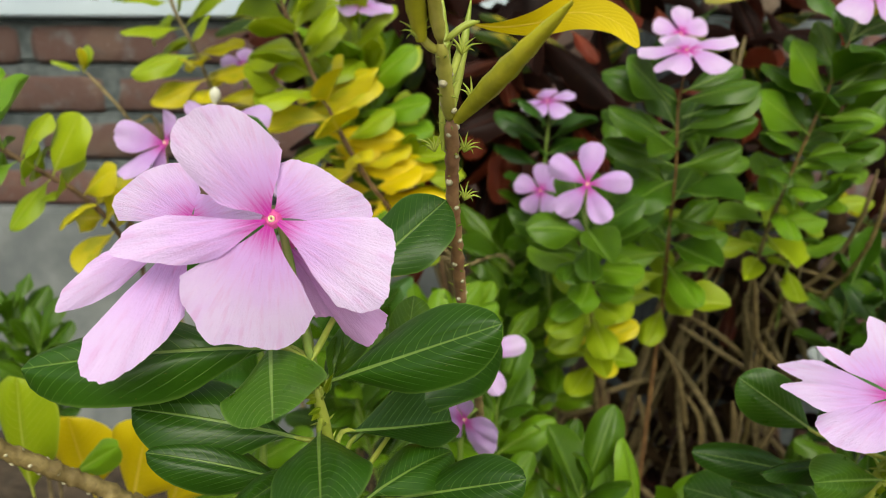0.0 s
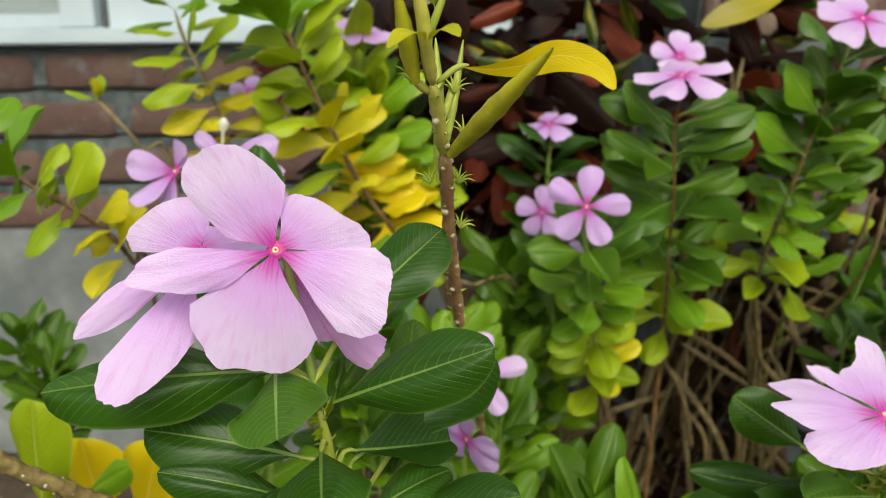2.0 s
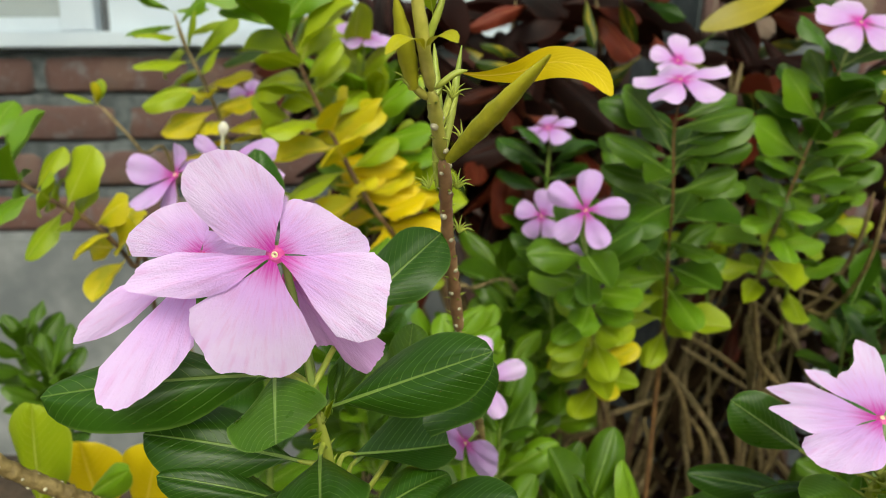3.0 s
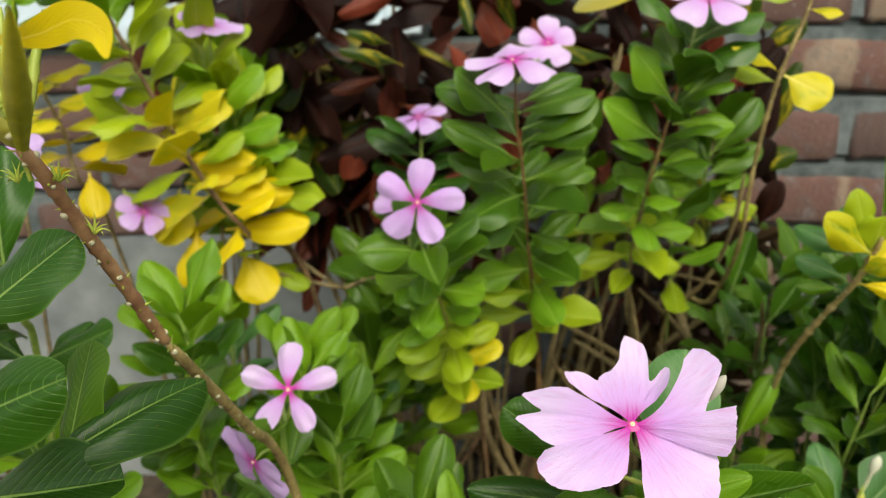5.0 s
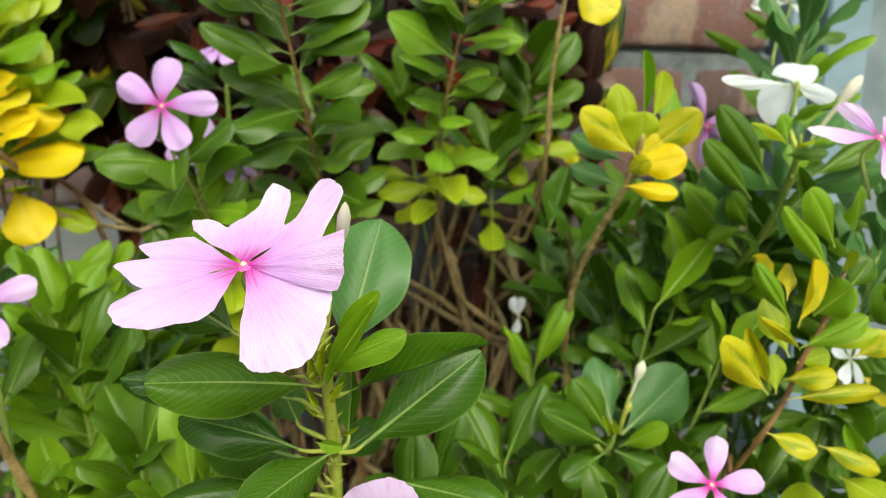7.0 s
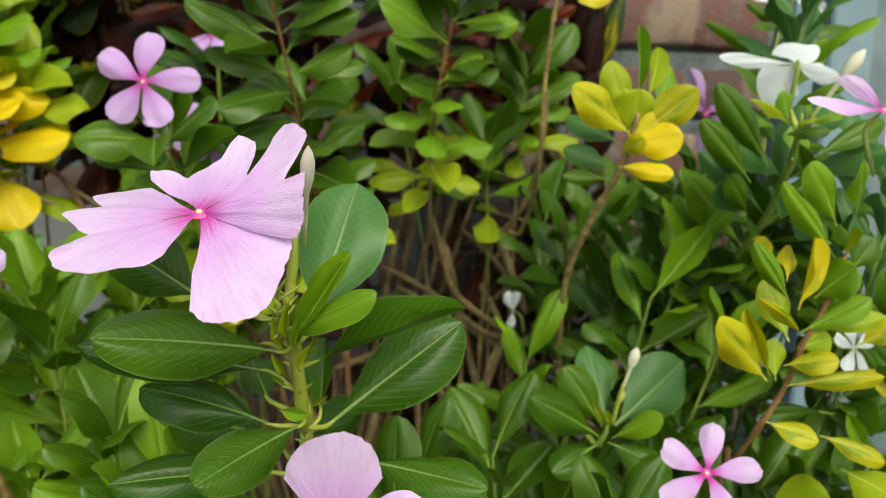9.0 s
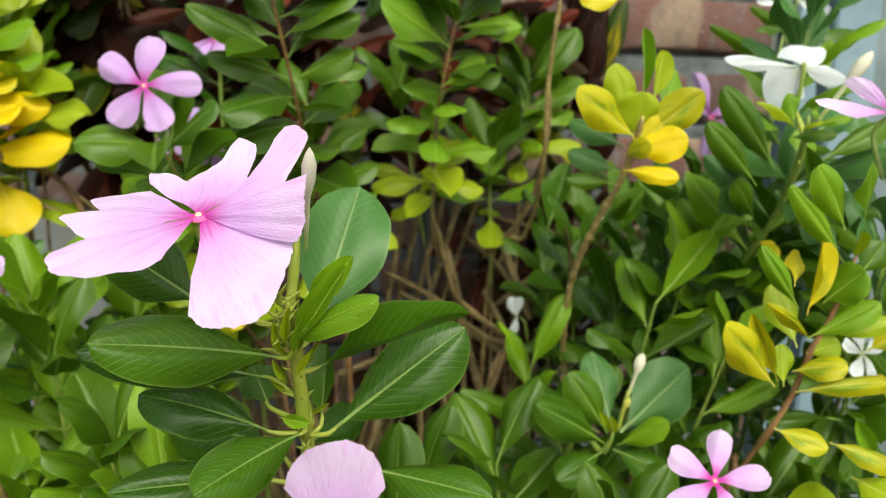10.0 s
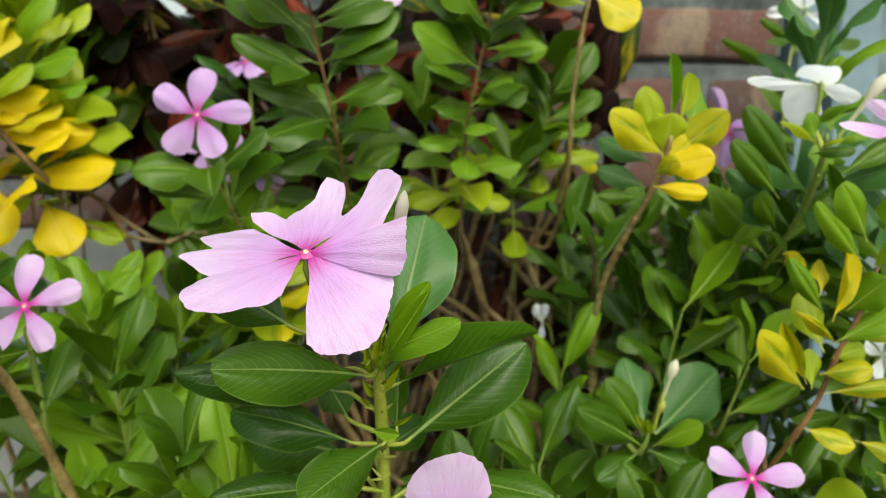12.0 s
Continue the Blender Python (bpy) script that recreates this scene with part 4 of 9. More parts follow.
yellowing = thing("periwinkle_plant", (0.0394, 0.47, -0.01), "tall periwinkle stem turning from green to bright yellow lower down", "plant", "periwinkles")
stalk(yellowing, [(-0.1271, 0.385, 0.6373), (-0.1192, 0.388, 0.6177), (-0.1027, 0.395, 0.5784), (-0.0787, 0.4, 0.529), (-0.0615, 0.405, 0.5), (-0.0477, 0.41, 0.4817), (-0.0049, 0.44, 0.4117), (0.0394, 0.47, -0.01)], 0.0014, 0.0028, "brown", knots=0.02)
leafy(yellowing, [(-0.0477, 0.41, 0.4817), (-0.0615, 0.405, 0.5), (-0.0787, 0.4, 0.529), (-0.1027, 0.395, 0.5784), (-0.1192, 0.388, 0.6177), (-0.1271, 0.385, 0.6373)], 0.05, 1.0, 19, 0.046, 0.050, ['gold', 'yellow', 'lime', 'yellow', 'lime', 'lime', 'lime', 'fresh', 'fresh'], seed=4, rise0=-0.05, rise1=0.55, wide=0.60, face=1.6)

second_yellowing = thing("periwinkle_plant", (-0.0634, 0.5, -0.01), "slender periwinkle stem with lime and yellow leaves near the window", "plant", "periwinkles")
stalk(second_yellowing, [(-0.0634, 0.5, -0.01), (-0.1541, 0.46, 0.446), (-0.1695, 0.43, 0.519), (-0.1748, 0.43, 0.547), (-0.1841, 0.42, 0.5816), (-0.1985, 0.42, 0.6109), (-0.2052, 0.42, 0.6326)], 0.0026, 0.0012, "bark", knots=0.02)
leafy(second_yellowing, [(-0.1695, 0.43, 0.519), (-0.1748, 0.43, 0.547), (-0.1841, 0.42, 0.5816), (-0.1985, 0.42, 0.6109), (-0.2052, 0.42, 0.6326)], 0.05, 1.0, 14, 0.038, 0.044, ['gold', 'yellow', 'yellow', 'lime', 'lime', 'fresh'], seed=9, wide=0.52, rise0=-0.1, rise1=0.35, face=2.0)
flower(second_yellowing, (-0.17, 0.48, 0.578), (0.1, -0.7, 0.7), 0.035, "mauve", seed=3)

left_branch = thing("periwinkle_plant", (-0.1636, 0.36, -0.01), "arching periwinkle branch with green and yellow leaves", "plant", "periwinkles")
stalk(left_branch, [(-0.1636, 0.36, -0.01), (-0.1896, 0.33, 0.4366), (-0.189, 0.3, 0.4787), (-0.2029, 0.29, 0.5021), (-0.2189, 0.28, 0.5164), (-0.2367, 0.275, 0.5288), (-0.2517, 0.27, 0.546)], 0.0024, 0.0013, "brown", knots=0.02)
leafy(left_branch, [(-0.189, 0.3, 0.4787), (-0.2029, 0.29, 0.5021), (-0.2189, 0.28, 0.5164), (-0.2367, 0.275, 0.5288), (-0.2517, 0.27, 0.546)], 0.05, 1.0, 12, 0.031, 0.037, ['yellow', 'yellow', 'lime', 'lime', 'fresh', 'fresh'], seed=12, wide=0.66, rise0=0.05, rise1=0.35, face=2.4)

bare_twig = thing("periwinkle_plant", (-0.2275, 0.5, -0.01), "thin bare twig with two small leaves at its tip", "plant", "periwinkles")
stalk(bare_twig, [(-0.2275, 0.5, -0.01), (-0.2241, 0.46, 0.4836), (-0.2438, 0.44, 0.535), (-0.2687, 0.43, 0.569)], 0.0022, 0.0012, "bark")
leaf(bare_twig, "lime", (-0.268, 0.43, 0.5678), (-0.2877, 0.42, 0.5745), 0.0079, (0, -0.4, 1), 0)
leaf(bare_twig, "lime", (-0.2688, 0.43, 0.5678), (-0.2654, 0.43, 0.5865), 0.0088, (0, -1, 0.2), 0)
leaf(bare_twig, "yellow", (-0.2697, 0.43, 0.567), (-0.2657, 0.42, 0.5841), 0.0078, (0, -1, 0.2), 0)

behind = thing("periwinkle_plant", (-0.1, 0.26, -0.01), "periwinkle with mauve-pink blooms behind the near plant", "plant", "periwinkles")
stalk(behind, [(-0.085, 0.18, 0.525), (-0.085, 0.2, 0.49), (-0.09, 0.22, 0.42), (-0.1, 0.26, -0.01)], 0.0013, 0.0024, "green", knots=0.015)
leafy(behind, [(-0.09, 0.22, 0.42), (-0.085, 0.2, 0.49), (-0.085, 0.18, 0.525)], 0.0, 0.78, 7, 0.040, 0.046, ['green', 'dark', 'dark'], seed=5, wide=0.5)
flower(behind, (-0.142, 0.25, 0.5371), (-0.5, -0.8, 0.3), 0.05, "mauve", petals=[((-0.161, 0.24, 0.5412), 0.0154, 0), ((-0.1573, 0.235, 0.5231), 0.0154, 0), ((-0.1466, 0.245, 0.5182), 0.0127, 0), ((-0.1395, 0.25, 0.5524), 0.0099, 4), ((-0.1323, 0.255, 0.5458), 0.0094, 1)], label="half folded mauve bloom", down=(-0.085, 0.18, 0.525))
flower(behind, (-0.1122, 0.2355, 0.5463), (0.1, -0.8, 0.5), 0.04, "mauve", petals=[((-0.1255, 0.2355, 0.5562), 0.0080, 4), ((-0.0871, 0.2315, 0.5544), 0.0128, 0), ((-0.0838, 0.2275, 0.5417), 0.0107, 1), ((-0.0967, 0.2255, 0.5297), 0.0117, 0), ((-0.1149, 0.2355, 0.5262), 0.0117, 0)], down=(-0.085, 0.18, 0.525))
bud(behind, (-0.1137, 0.2355, 0.549), (-0.1123, 0.2355, 0.5642), 0.0063)
flower(behind, (-0.1142, 0.4017, 0.4993), (0.2, -0.7, 0.5), 0.036, "mauve", seed=7)

mid = thing("periwinkle_plant", (0.1372, 0.45, -0.01), "bushy periwinkle with a star of pink petals and yellowing lower leaves", "plant", "periwinkles")
stalk(mid, [(0.0699, 0.3, 0.4975), (0.0764, 0.315, 0.4765), (0.0879, 0.345, 0.429), (0.0969, 0.365, 0.3906)], 0.0007, 0.0011, "olive", knots=0.012)
stalk(mid, [(0.0969, 0.365, 0.3906), (0.1172, 0.41, 0.3087), (0.1372, 0.45, -0.01)], 0.0013, 0.0026, "brown", knots=0.012)
flower(mid, (0.068, 0.294, 0.52), (-0.12, -1, 0.25), 0.047, "mauve", spin=84, wide=0.55, seed=1, label="open mauve-pink bloom with five separate petals", down=(0.0699, 0.3, 0.4975))
leafy(mid, [(0.0969, 0.365, 0.3906), (0.0879, 0.345, 0.429), (0.0764, 0.315, 0.4765), (0.0699, 0.3, 0.4975)], 0.0, 0.98, 18, 0.032, 0.042, ['lime', 'yellow', 'lime', 'lime', 'fresh', 'fresh', 'green', 'green'], seed=2, rise0=0.05, rise1=0.4, wide=0.54)

upright = thing("periwinkle_plant", (0.1675, 0.47, -0.01), "upright periwinkle with broad dark leaves and a pale bloom on top", "plant", "periwinkles")
stalk(upright, [(0.1202, 0.315, 0.5803), (0.1226, 0.328, 0.5618), (0.1298, 0.342, 0.5249), (0.1356, 0.36, 0.4869)], 0.0007, 0.0011, "red", knots=0.012)
stalk(upright, [(0.1356, 0.36, 0.4869), (0.1497, 0.4, 0.4134), (0.1575, 0.43, 0.3387), (0.1675, 0.47, -0.01)], 0.0013, 0.0026, "red", knots=0.014)
flower(upright, (0.117, 0.306, 0.592), (-0.18, -0.42, 0.88), 0.052, "pink", spin=20, seed=2, label="pale pink bloom seen from the side", down=(0.1202, 0.315, 0.5803))
flower(upright, (0.1626, 0.4686, 0.6137), (0, -0.9, 0.5), 0.042, "pink", seed=8, down=(0.1202, 0.315, 0.5803))
leafy(upright, [(0.1497, 0.4, 0.4134), (0.1356, 0.36, 0.4869), (0.1298, 0.342, 0.5249), (0.1226, 0.328, 0.5618), (0.1202, 0.315, 0.5803)], 0.05, 0.90, 17, 0.040, 0.048, ['lime', 'fresh', 'green', 'green', 'green', 'green'], seed=3, rise0=-0.05, rise1=0.3, wide=0.5)

leaning = thing("periwinkle_plant", (0.2411, 0.48, -0.01), "leaning periwinkle with small lime leaves low down and a pink bloom", "plant", "periwinkles")
stalk(leaning, [(0.2232, 0.345, 0.604), (0.2211, 0.355, 0.5783), (0.2157, 0.362, 0.5472), (0.2102, 0.37, 0.514)], 0.0007, 0.0011, "red", knots=0.012)
stalk(leaning, [(0.2102, 0.37, 0.514), (0.2101, 0.39, 0.4722), (0.2149, 0.41, 0.4258), (0.2411, 0.45, 0.3431), (0.2411, 0.48, -0.01)], 0.0013, 0.0026, "bark", knots=0.014)
flower(leaning, (0.229, 0.341, 0.629), (0, -0.7, 0.7), 0.05, "pink", seed=11, down=(0.2232, 0.345, 0.604))
leafy(leaning, [(0.2149, 0.41, 0.4258), (0.2101, 0.39, 0.4722), (0.2102, 0.37, 0.514), (0.2157, 0.362, 0.5472), (0.2211, 0.355, 0.5783), (0.2232, 0.345, 0.604)], 0.2, 1.0, 17, 0.036, 0.044, ['lime', 'fresh', 'fresh', 'green', 'green', 'green', 'deep'], seed=6, rise0=0.0, rise1=0.55, wide=0.52)

back = thing("periwinkle_plant", (0.0883, 0.53, -0.01), "periwinkle with dark leaves and small mauve blooms against the wall", "plant", "periwinkles")
stalk(back, [(0.0694, 0.475, 0.5489), (0.0691, 0.478, 0.5157), (0.0694, 0.485, 0.4595), (0.0683, 0.5, 0.3969), (0.0883, 0.53, -0.01)], 0.0013, 0.0025, "green", knots=0.014)
flower(back, (0.067, 0.473, 0.56), (-0.25, -0.42, 0.88), 0.045, "mauve", seed=12, down=(0.0694, 0.475, 0.5489))
flower(back, (0.056, 0.394, 0.5014), (-0.3, -0.9, 0.3), 0.036, "mauve", seed=13, down=(0.0626, 0.4, 0.4679))
stalk(back, [(0.0626, 0.4, 0.4679), (0.0756, 0.43, 0.4002), (0.0919, 0.47, 0.3173), (0.0883, 0.53, -0.01)], 0.0012, 0.0025, "green")
leafy(back, [(0.0683, 0.5, 0.3969), (0.0694, 0.485, 0.4595), (0.0691, 0.478, 0.5157), (0.0694, 0.475, 0.5489)], 0.0, 0.93, 14, 0.042, 0.05, ['green', 'green', 'dark', 'dark'], seed=7, wide=0.5, rise1=0.35)
leafy(back, [(0.0861, 0.45, 0.3557), (0.0728, 0.43, 0.4091), (0.062, 0.41, 0.4657)], 0.0, 1.0, 12, 0.036, 0.042, ['fresh', 'green', 'green'], seed=17, wide=0.52)

bare = thing("periwinkle_plant", (0.2615, 0.5, -0.01), "tall bare grey-brown periwinkle branch with a single yellow leaf", "plant", "periwinkles")
stalk(bare, [(0.2887, 0.34, 0.636), (0.2878, 0.345, 0.6197), (0.2762, 0.348, 0.5813), (0.2731, 0.36, 0.5338), (0.2762, 0.38, 0.4759), (0.2767, 0.42, 0.4316), (0.2615, 0.47, 0.3816), (0.2615, 0.5, -0.01)], 0.0011, 0.0022, "node_tan", knots=0.007, swell=0.5, step=0.0025)
scars(bare, [(0.2887, 0.34, 0.636), (0.2878, 0.345, 0.6197), (0.2762, 0.348, 0.5813), (0.2731, 0.36, 0.5338), (0.2762, 0.38, 0.4759), (0.2767, 0.42, 0.4316), (0.2615, 0.47, 0.3816)], 0.05, 0.9, 20, 0.0012, 0.0005)
leaf(bare, "yellow", (0.28, 0.348, 0.5868), (0.3033, 0.338, 0.5726), 0.0259, (0, -1, 0.25), 2)
leaf(bare, "yellow", (0.278, 0.348, 0.5868), (0.2446, 0.34, 0.6014), 0.0096, (0, -0.6, 1), 3)
leaf(bare, "lime", (0.2793, 0.35, 0.5814), (0.2498, 0.37, 0.5932), 0.0163, (0, -0.7, 1), 1)
leaf(bare, "yellow", (0.2892, 0.345, 0.6226), (0.3004, 0.33, 0.6184), 0.0118, (0, -0.7, 1), 1)
leaf(bare, "lime", (0.2871, 0.345, 0.6283), (0.2632, 0.36, 0.6333), 0.0156, (0, -0.7, 1), 1)

crown = thing("periwinkle_plant", (0.2854, 0.385, -0.01), "periwinkle shoot with a rosette of yellow and lime leaves", "plant", "periwinkles")
stalk(crown, [(0.2851, 0.25, 0.5094), (0.2846, 0.258, 0.4946), (0.2832, 0.266, 0.4815), (0.2775, 0.285, 0.4552), (0.2744, 0.305, 0.4255), (0.2775, 0.325, 0.3854), (0.2854, 0.345, 0.3183), (0.2854, 0.385, -0.01)], 0.0014, 0.0026, "node_tan", knots=0.007, swell=0.7, step=0.0025)
scars(crown, [(0.2851, 0.25, 0.5094), (0.2846, 0.258, 0.4946), (0.2832, 0.266, 0.4815), (0.2775, 0.285, 0.4552), (0.2744, 0.305, 0.4255), (0.2775, 0.325, 0.3854), (0.2854, 0.345, 0.3183)], 0.1, 0.9, 26, 0.0016, 0.0006)
leaf(crown, "olive", (0.285, 0.255, 0.4998), (0.2536, 0.245, 0.5199), 0.0163, (-0.1, -1, 0.25), 2)
leaf(crown, "lime", (0.2817, 0.255, 0.5032), (0.2728, 0.255, 0.5318), 0.0141, (-0.1, -1, 0.1), 2)
leaf(crown, "fresh", (0.287, 0.255, 0.5158), (0.2849, 0.255, 0.5468), 0.0064, (0, -1, 0.05), 4)
leaf(crown, "lime", (0.2913, 0.255, 0.5159), (0.2941, 0.255, 0.538), 0.0095, (0.1, -1, 0.05), 4)
leaf(crown, "olive", (0.2875, 0.255, 0.4999), (0.3095, 0.245, 0.5201), 0.0167, (0.1, -1, 0.25), 2)
leaf(crown, "fresh", (0.2955, 0.255, 0.5111), (0.3064, 0.267, 0.5307), 0.0128, (0.1, -1, 0.1), 2)
leaf(crown, "lime", (0.2838, 0.255, 0.5013), (0.2842, 0.249, 0.5198), 0.0180, (0, -1, 0.15), 2)
leaf(crown, "lime", (0.2833, 0.255, 0.5013), (0.2784, 0.252, 0.5198), 0.0101, (-0.2, -1, 0.15), 2)
leaf(crown, "gold", (0.2817, 0.255, 0.4939), (0.3031, 0.243, 0.5003), 0.0167, (0.05, -1, 0.3), 2)
leaf(crown, "gold", (0.2791, 0.255, 0.4861), (0.2982, 0.239, 0.4839), 0.0099, (0, -1, 0.45), 3)
leaf(crown, "yellow", (0.2813, 0.255, 0.4927), (0.2964, 0.251, 0.5082), 0.0150, (0.05, -1, 0.25), 2)
leaf(crown, "olive", (0.28, 0.255, 0.4927), (0.2851, 0.241, 0.4987), 0.0099, (0, -1, 0.3), 3)
leaf(crown, "grey", (0.2868, 0.272, 0.4953), (0.2657, 0.292, 0.5079), 0.0136, (0, -1, 0.4), 0)
leaf(crown, "grey", (0.2837, 0.272, 0.4842), (0.2622, 0.282, 0.4931), 0.0122, (0, -1, 0.4), 0)
leaf(crown, "green", (0.2821, 0.272, 0.4789), (0.2591, 0.272, 0.4806), 0.0083, (0, -1, 0.4), 0)
leaf(crown, "grey", (0.2933, 0.272, 0.4959), (0.2985, 0.302, 0.5173), 0.0169, (0, -1, 0.4), 0)
leaf(crown, "green", (0.2885, 0.272, 0.4855), (0.3286, 0.302, 0.4723), 0.0128, (0, -1, 0.4), 0)

second_near = thing("periwinkle_plant", (0.1481, 0.185, -0.01), "periwinkle with a ragged pale pink bloom and large glossy leaves", "plant", "periwinkles")
stalk(second_near, [(0.1455, 0.122, 0.4622), (0.1462, 0.133, 0.4506), (0.1468, 0.14, 0.4359), (0.1475, 0.147, 0.4163), (0.1481, 0.155, 0.3851), (0.1481, 0.185, -0.01)], 0.0018, 0.0028, "lime", knots=0.014)
flower(second_near, (0.1287, 0.1096, 0.4842), (-0.1, -0.38, 0.92), 0.06, "pink", petals=[
    ((0.0984, 0.1203, 0.4850), (-0.10, -0.34, 0.94), -35, 32, (0.51, 0.66, 0.76, 0.81, 0.86, 0.93, 1.00, 0.82, 0.80, 0.92, 1.03, 0.95, 0.90, 0.84, 0.72), 0.15, 0.03),
    ((0.1361, 0.1372, 0.4950), (-0.19, -0.46, 0.86), -53, 34, (0.75, 0.85, 0.81, 0.78, 0.72, 0.62, 0.64, 0.66, 0.66, 0.67, 0.71, 0.78, 1.03, 1.03, 1.00, 0.94, 0.81, 0.60, 0.58, 0.75, 0.76, 0.68, 0.56), 0.02, -0.17),
    ((0.1503, 0.1140, 0.5010), (-0.37, -0.66, 0.65), -16, 26, (0.86, 0.97, 1.02, 1.04, 1.05, 1.05, 1.01, 0.81, 0.73, 0.68, 0.46), 0.2, -0.06, 30),
    ((0.1515, 0.0975, 0.4872), (-0.47, -0.88, 0.10), -15, 20, (1.05, 1.04, 1.03, 1.02, 1.01, 1.01, 1.00, 0.98, 0.96, 0.90, 0.49), 0.2, 0.02),
    ((0.1020, 0.0960, 0.4768), (-0.04, -0.41, 0.91), -42, 17, (0.51, 0.62, 0.70, 0.78, 0.85, 0.92, 0.98, 0.98, 0.98, 0.93, 0.83), 0.15, 0.03),
    ((0.1376, 0.0900, 0.4658), (-0.17, -0.72, 0.68), -60, 18, (0.75, 0.77, 0.80, 0.84, 0.88, 0.94, 0.99, 1.04, 1.05, 1.02, 0.97, 0.94, 0.84), 0.06, 0.03)],
    label="ragged pale pink bloom with torn petals", down=(0.1455, 0.122, 0.4622), seed=9)
bud(second_near, (0.1500, 0.1270, 0.4740), (0.1525, 0.1080, 0.4990), 0.0042)
leaf(second_near, "grey", (0.151, 0.14, 0.4486), (0.1635, 0.165, 0.486), 0.0273, (-0.3, -1.3, 0.3), 2)
leaf(second_near, "deep", (0.1439, 0.13, 0.4452), (0.1058, 0.105, 0.4576), 0.0174, (0, -1.17, 0.8), 0)
leaf(second_near, "dark", (0.1391, 0.14, 0.4441), (0.0976, 0.12, 0.451), 0.0092, (0, -0.39, 1), 0)
leaf(second_near, "dark", (0.1391, 0.145, 0.4184), (0.1017, 0.15, 0.4289), 0.0174, (0, -0.65, 1), 1)
leaf(second_near, "deep", (0.1479, 0.138, 0.4215), (0.1259, 0.105, 0.422), 0.0155, (0.1, -1.17, 0.8), 0)
leaf(second_near, "deep", (0.1369, 0.15, 0.4013), (0.0951, 0.14, 0.4049), 0.0169, (0, -0.78, 1), 0)
leaf(second_near, "deep", (0.1498, 0.138, 0.4389), (0.1909, 0.125, 0.4573), 0.0092, (0, -0.78, 1), 4)
leaf(second_near, "deep", (0.1545, 0.145, 0.4178), (0.1936, 0.15, 0.4465), 0.0239, (-0.2, -1.04, 0.8), 0)
leaf(second_near, "deep", (0.1231, 0.1380, 0.4574), (0.0972, 0.1455, 0.4735), 0.0200, (-0.4, -1.3, 0.3), 2)
leaf(second_near, "dark", (0.1377, 0.15, 0.4326), (0.086, 0.15, 0.4418), 0.0144, (0, -0.91, 0.8), 0)
leaf(second_near, "fresh", (0.1419, 0.13, 0.4486), (0.1676, 0.118, 0.4636), 0.0097, (0, -0.91, 1), 0)
leaf(second_near, "fresh", (0.1473, 0.135, 0.4532), (0.1614, 0.135, 0.4705), 0.0068, (-0.2, -1.3, 0.3), 4)
leaf(second_near, "deep", (0.1519, 0.15, 0.4184), (0.1536, 0.155, 0.441), 0.0096, (-0.6, -1.3, 0.2), 4)
leaf(second_near, "deep", (0.1374, 0.15, 0.4241), (0.13, 0.17, 0.4297), 0.0123, (0, -1.04, 0.5), 2)
leaf(second_near, "dark", (0.1461, 0.16, 0.4071), (0.1654, 0.18, 0.4095), 0.0132, (0, -1.04, 0.5), 1)
leaf(second_near, "deep", (0.1652, 0.16, 0.3987), (0.2012, 0.14, 0.398), 0.0172, (0, -0.78, 1), 0)
leaf(second_near, "deep", (0.1363, 0.17, 0.4029), (0.1, 0.19, 0.4036), 0.0246, (0, -1.04, 0.6), 0)
flower(second_near, (0.1585, 0.0740, 0.4275), (0, -0.8, 0.6), 0.045, "pink", petals=[
    ((0.1583, 0.0700, 0.4499), (0.04, -0.98, -0.17), -37, 38, (0.67, 0.79, 0.89, 0.97, 0.99, 0.96, 0.88, 0.75, 0.64), 0.15, 0.02),
    ((0.1785, 0.0780, 0.4285), 0.0130, 1), ((0.1405, 0.0760, 0.4215), 0.0130, 1), ((0.1485, 0.0680, 0.4115), 0.0133, 0), ((0.1695, 0.0680, 0.4115), 0.0133, 0)],
    label="pale pink bloom low in front of the stem", down=(0.149, 0.15, 0.3879), seed=44)

low = thing("periwinkle_plant", (0.03, 0.26, -0.01), "low periwinkle with a five-petalled pale pink bloom", "plant", "periwinkles")
stalk(low, [(0.0077, 0.24, 0.424), (0.0046, 0.25, 0.392), (0.03, 0.26, -0.01)], 0.0013, 0.0025, "green", knots=0.012)
flower(low, (0.011, 0.229, 0.445), (-0.1, -1, 0.35), 0.043, "pink", spin=92, wide=0.5, seed=20, down=(0.0077, 0.24, 0.424))
leafy(low, [(0.03, 0.26, -0.01), (0.0046, 0.25, 0.392), (0.0077, 0.24, 0.424)], 0.6, 1.0, 6, 0.036, 0.042, ['fresh', 'green', 'green'], seed=21)
flower(low, (0.004, 0.19, 0.431), (-0.6, -0.75, -0.2), 0.036, "mauve", seed=22, down=(0.0046, 0.25, 0.392))

budding = thing("periwinkle_plant", (0.2799, 0.27, -0.01), "periwinkle with rounded leaves and a furled bud", "plant", "periwinkles")
stalk(budding, [(0.2750, 0.2360, 0.3735), (0.2727, 0.2400, 0.3610), (0.262, 0.262, 0.33), (0.2799, 0.27, -0.01)], 0.0013, 0.0026, "green", knots=0.012)
leaf(budding, "grey", (0.2779, 0.2360, 0.3720), (0.3147, 0.2500, 0.3962), 0.0290, (0.15, -1, 0.4), 2)
leaf(budding, "grey", (0.2744, 0.2380, 0.3739), (0.2718, 0.2620, 0.4009), 0.0165, (-0.1, -1, 0.35), 2)
leaf(budding, "green", (0.2720, 0.2360, 0.3715), (0.2542, 0.2400, 0.3987), 0.0165, (-0.2, -1, 0.4), 0)
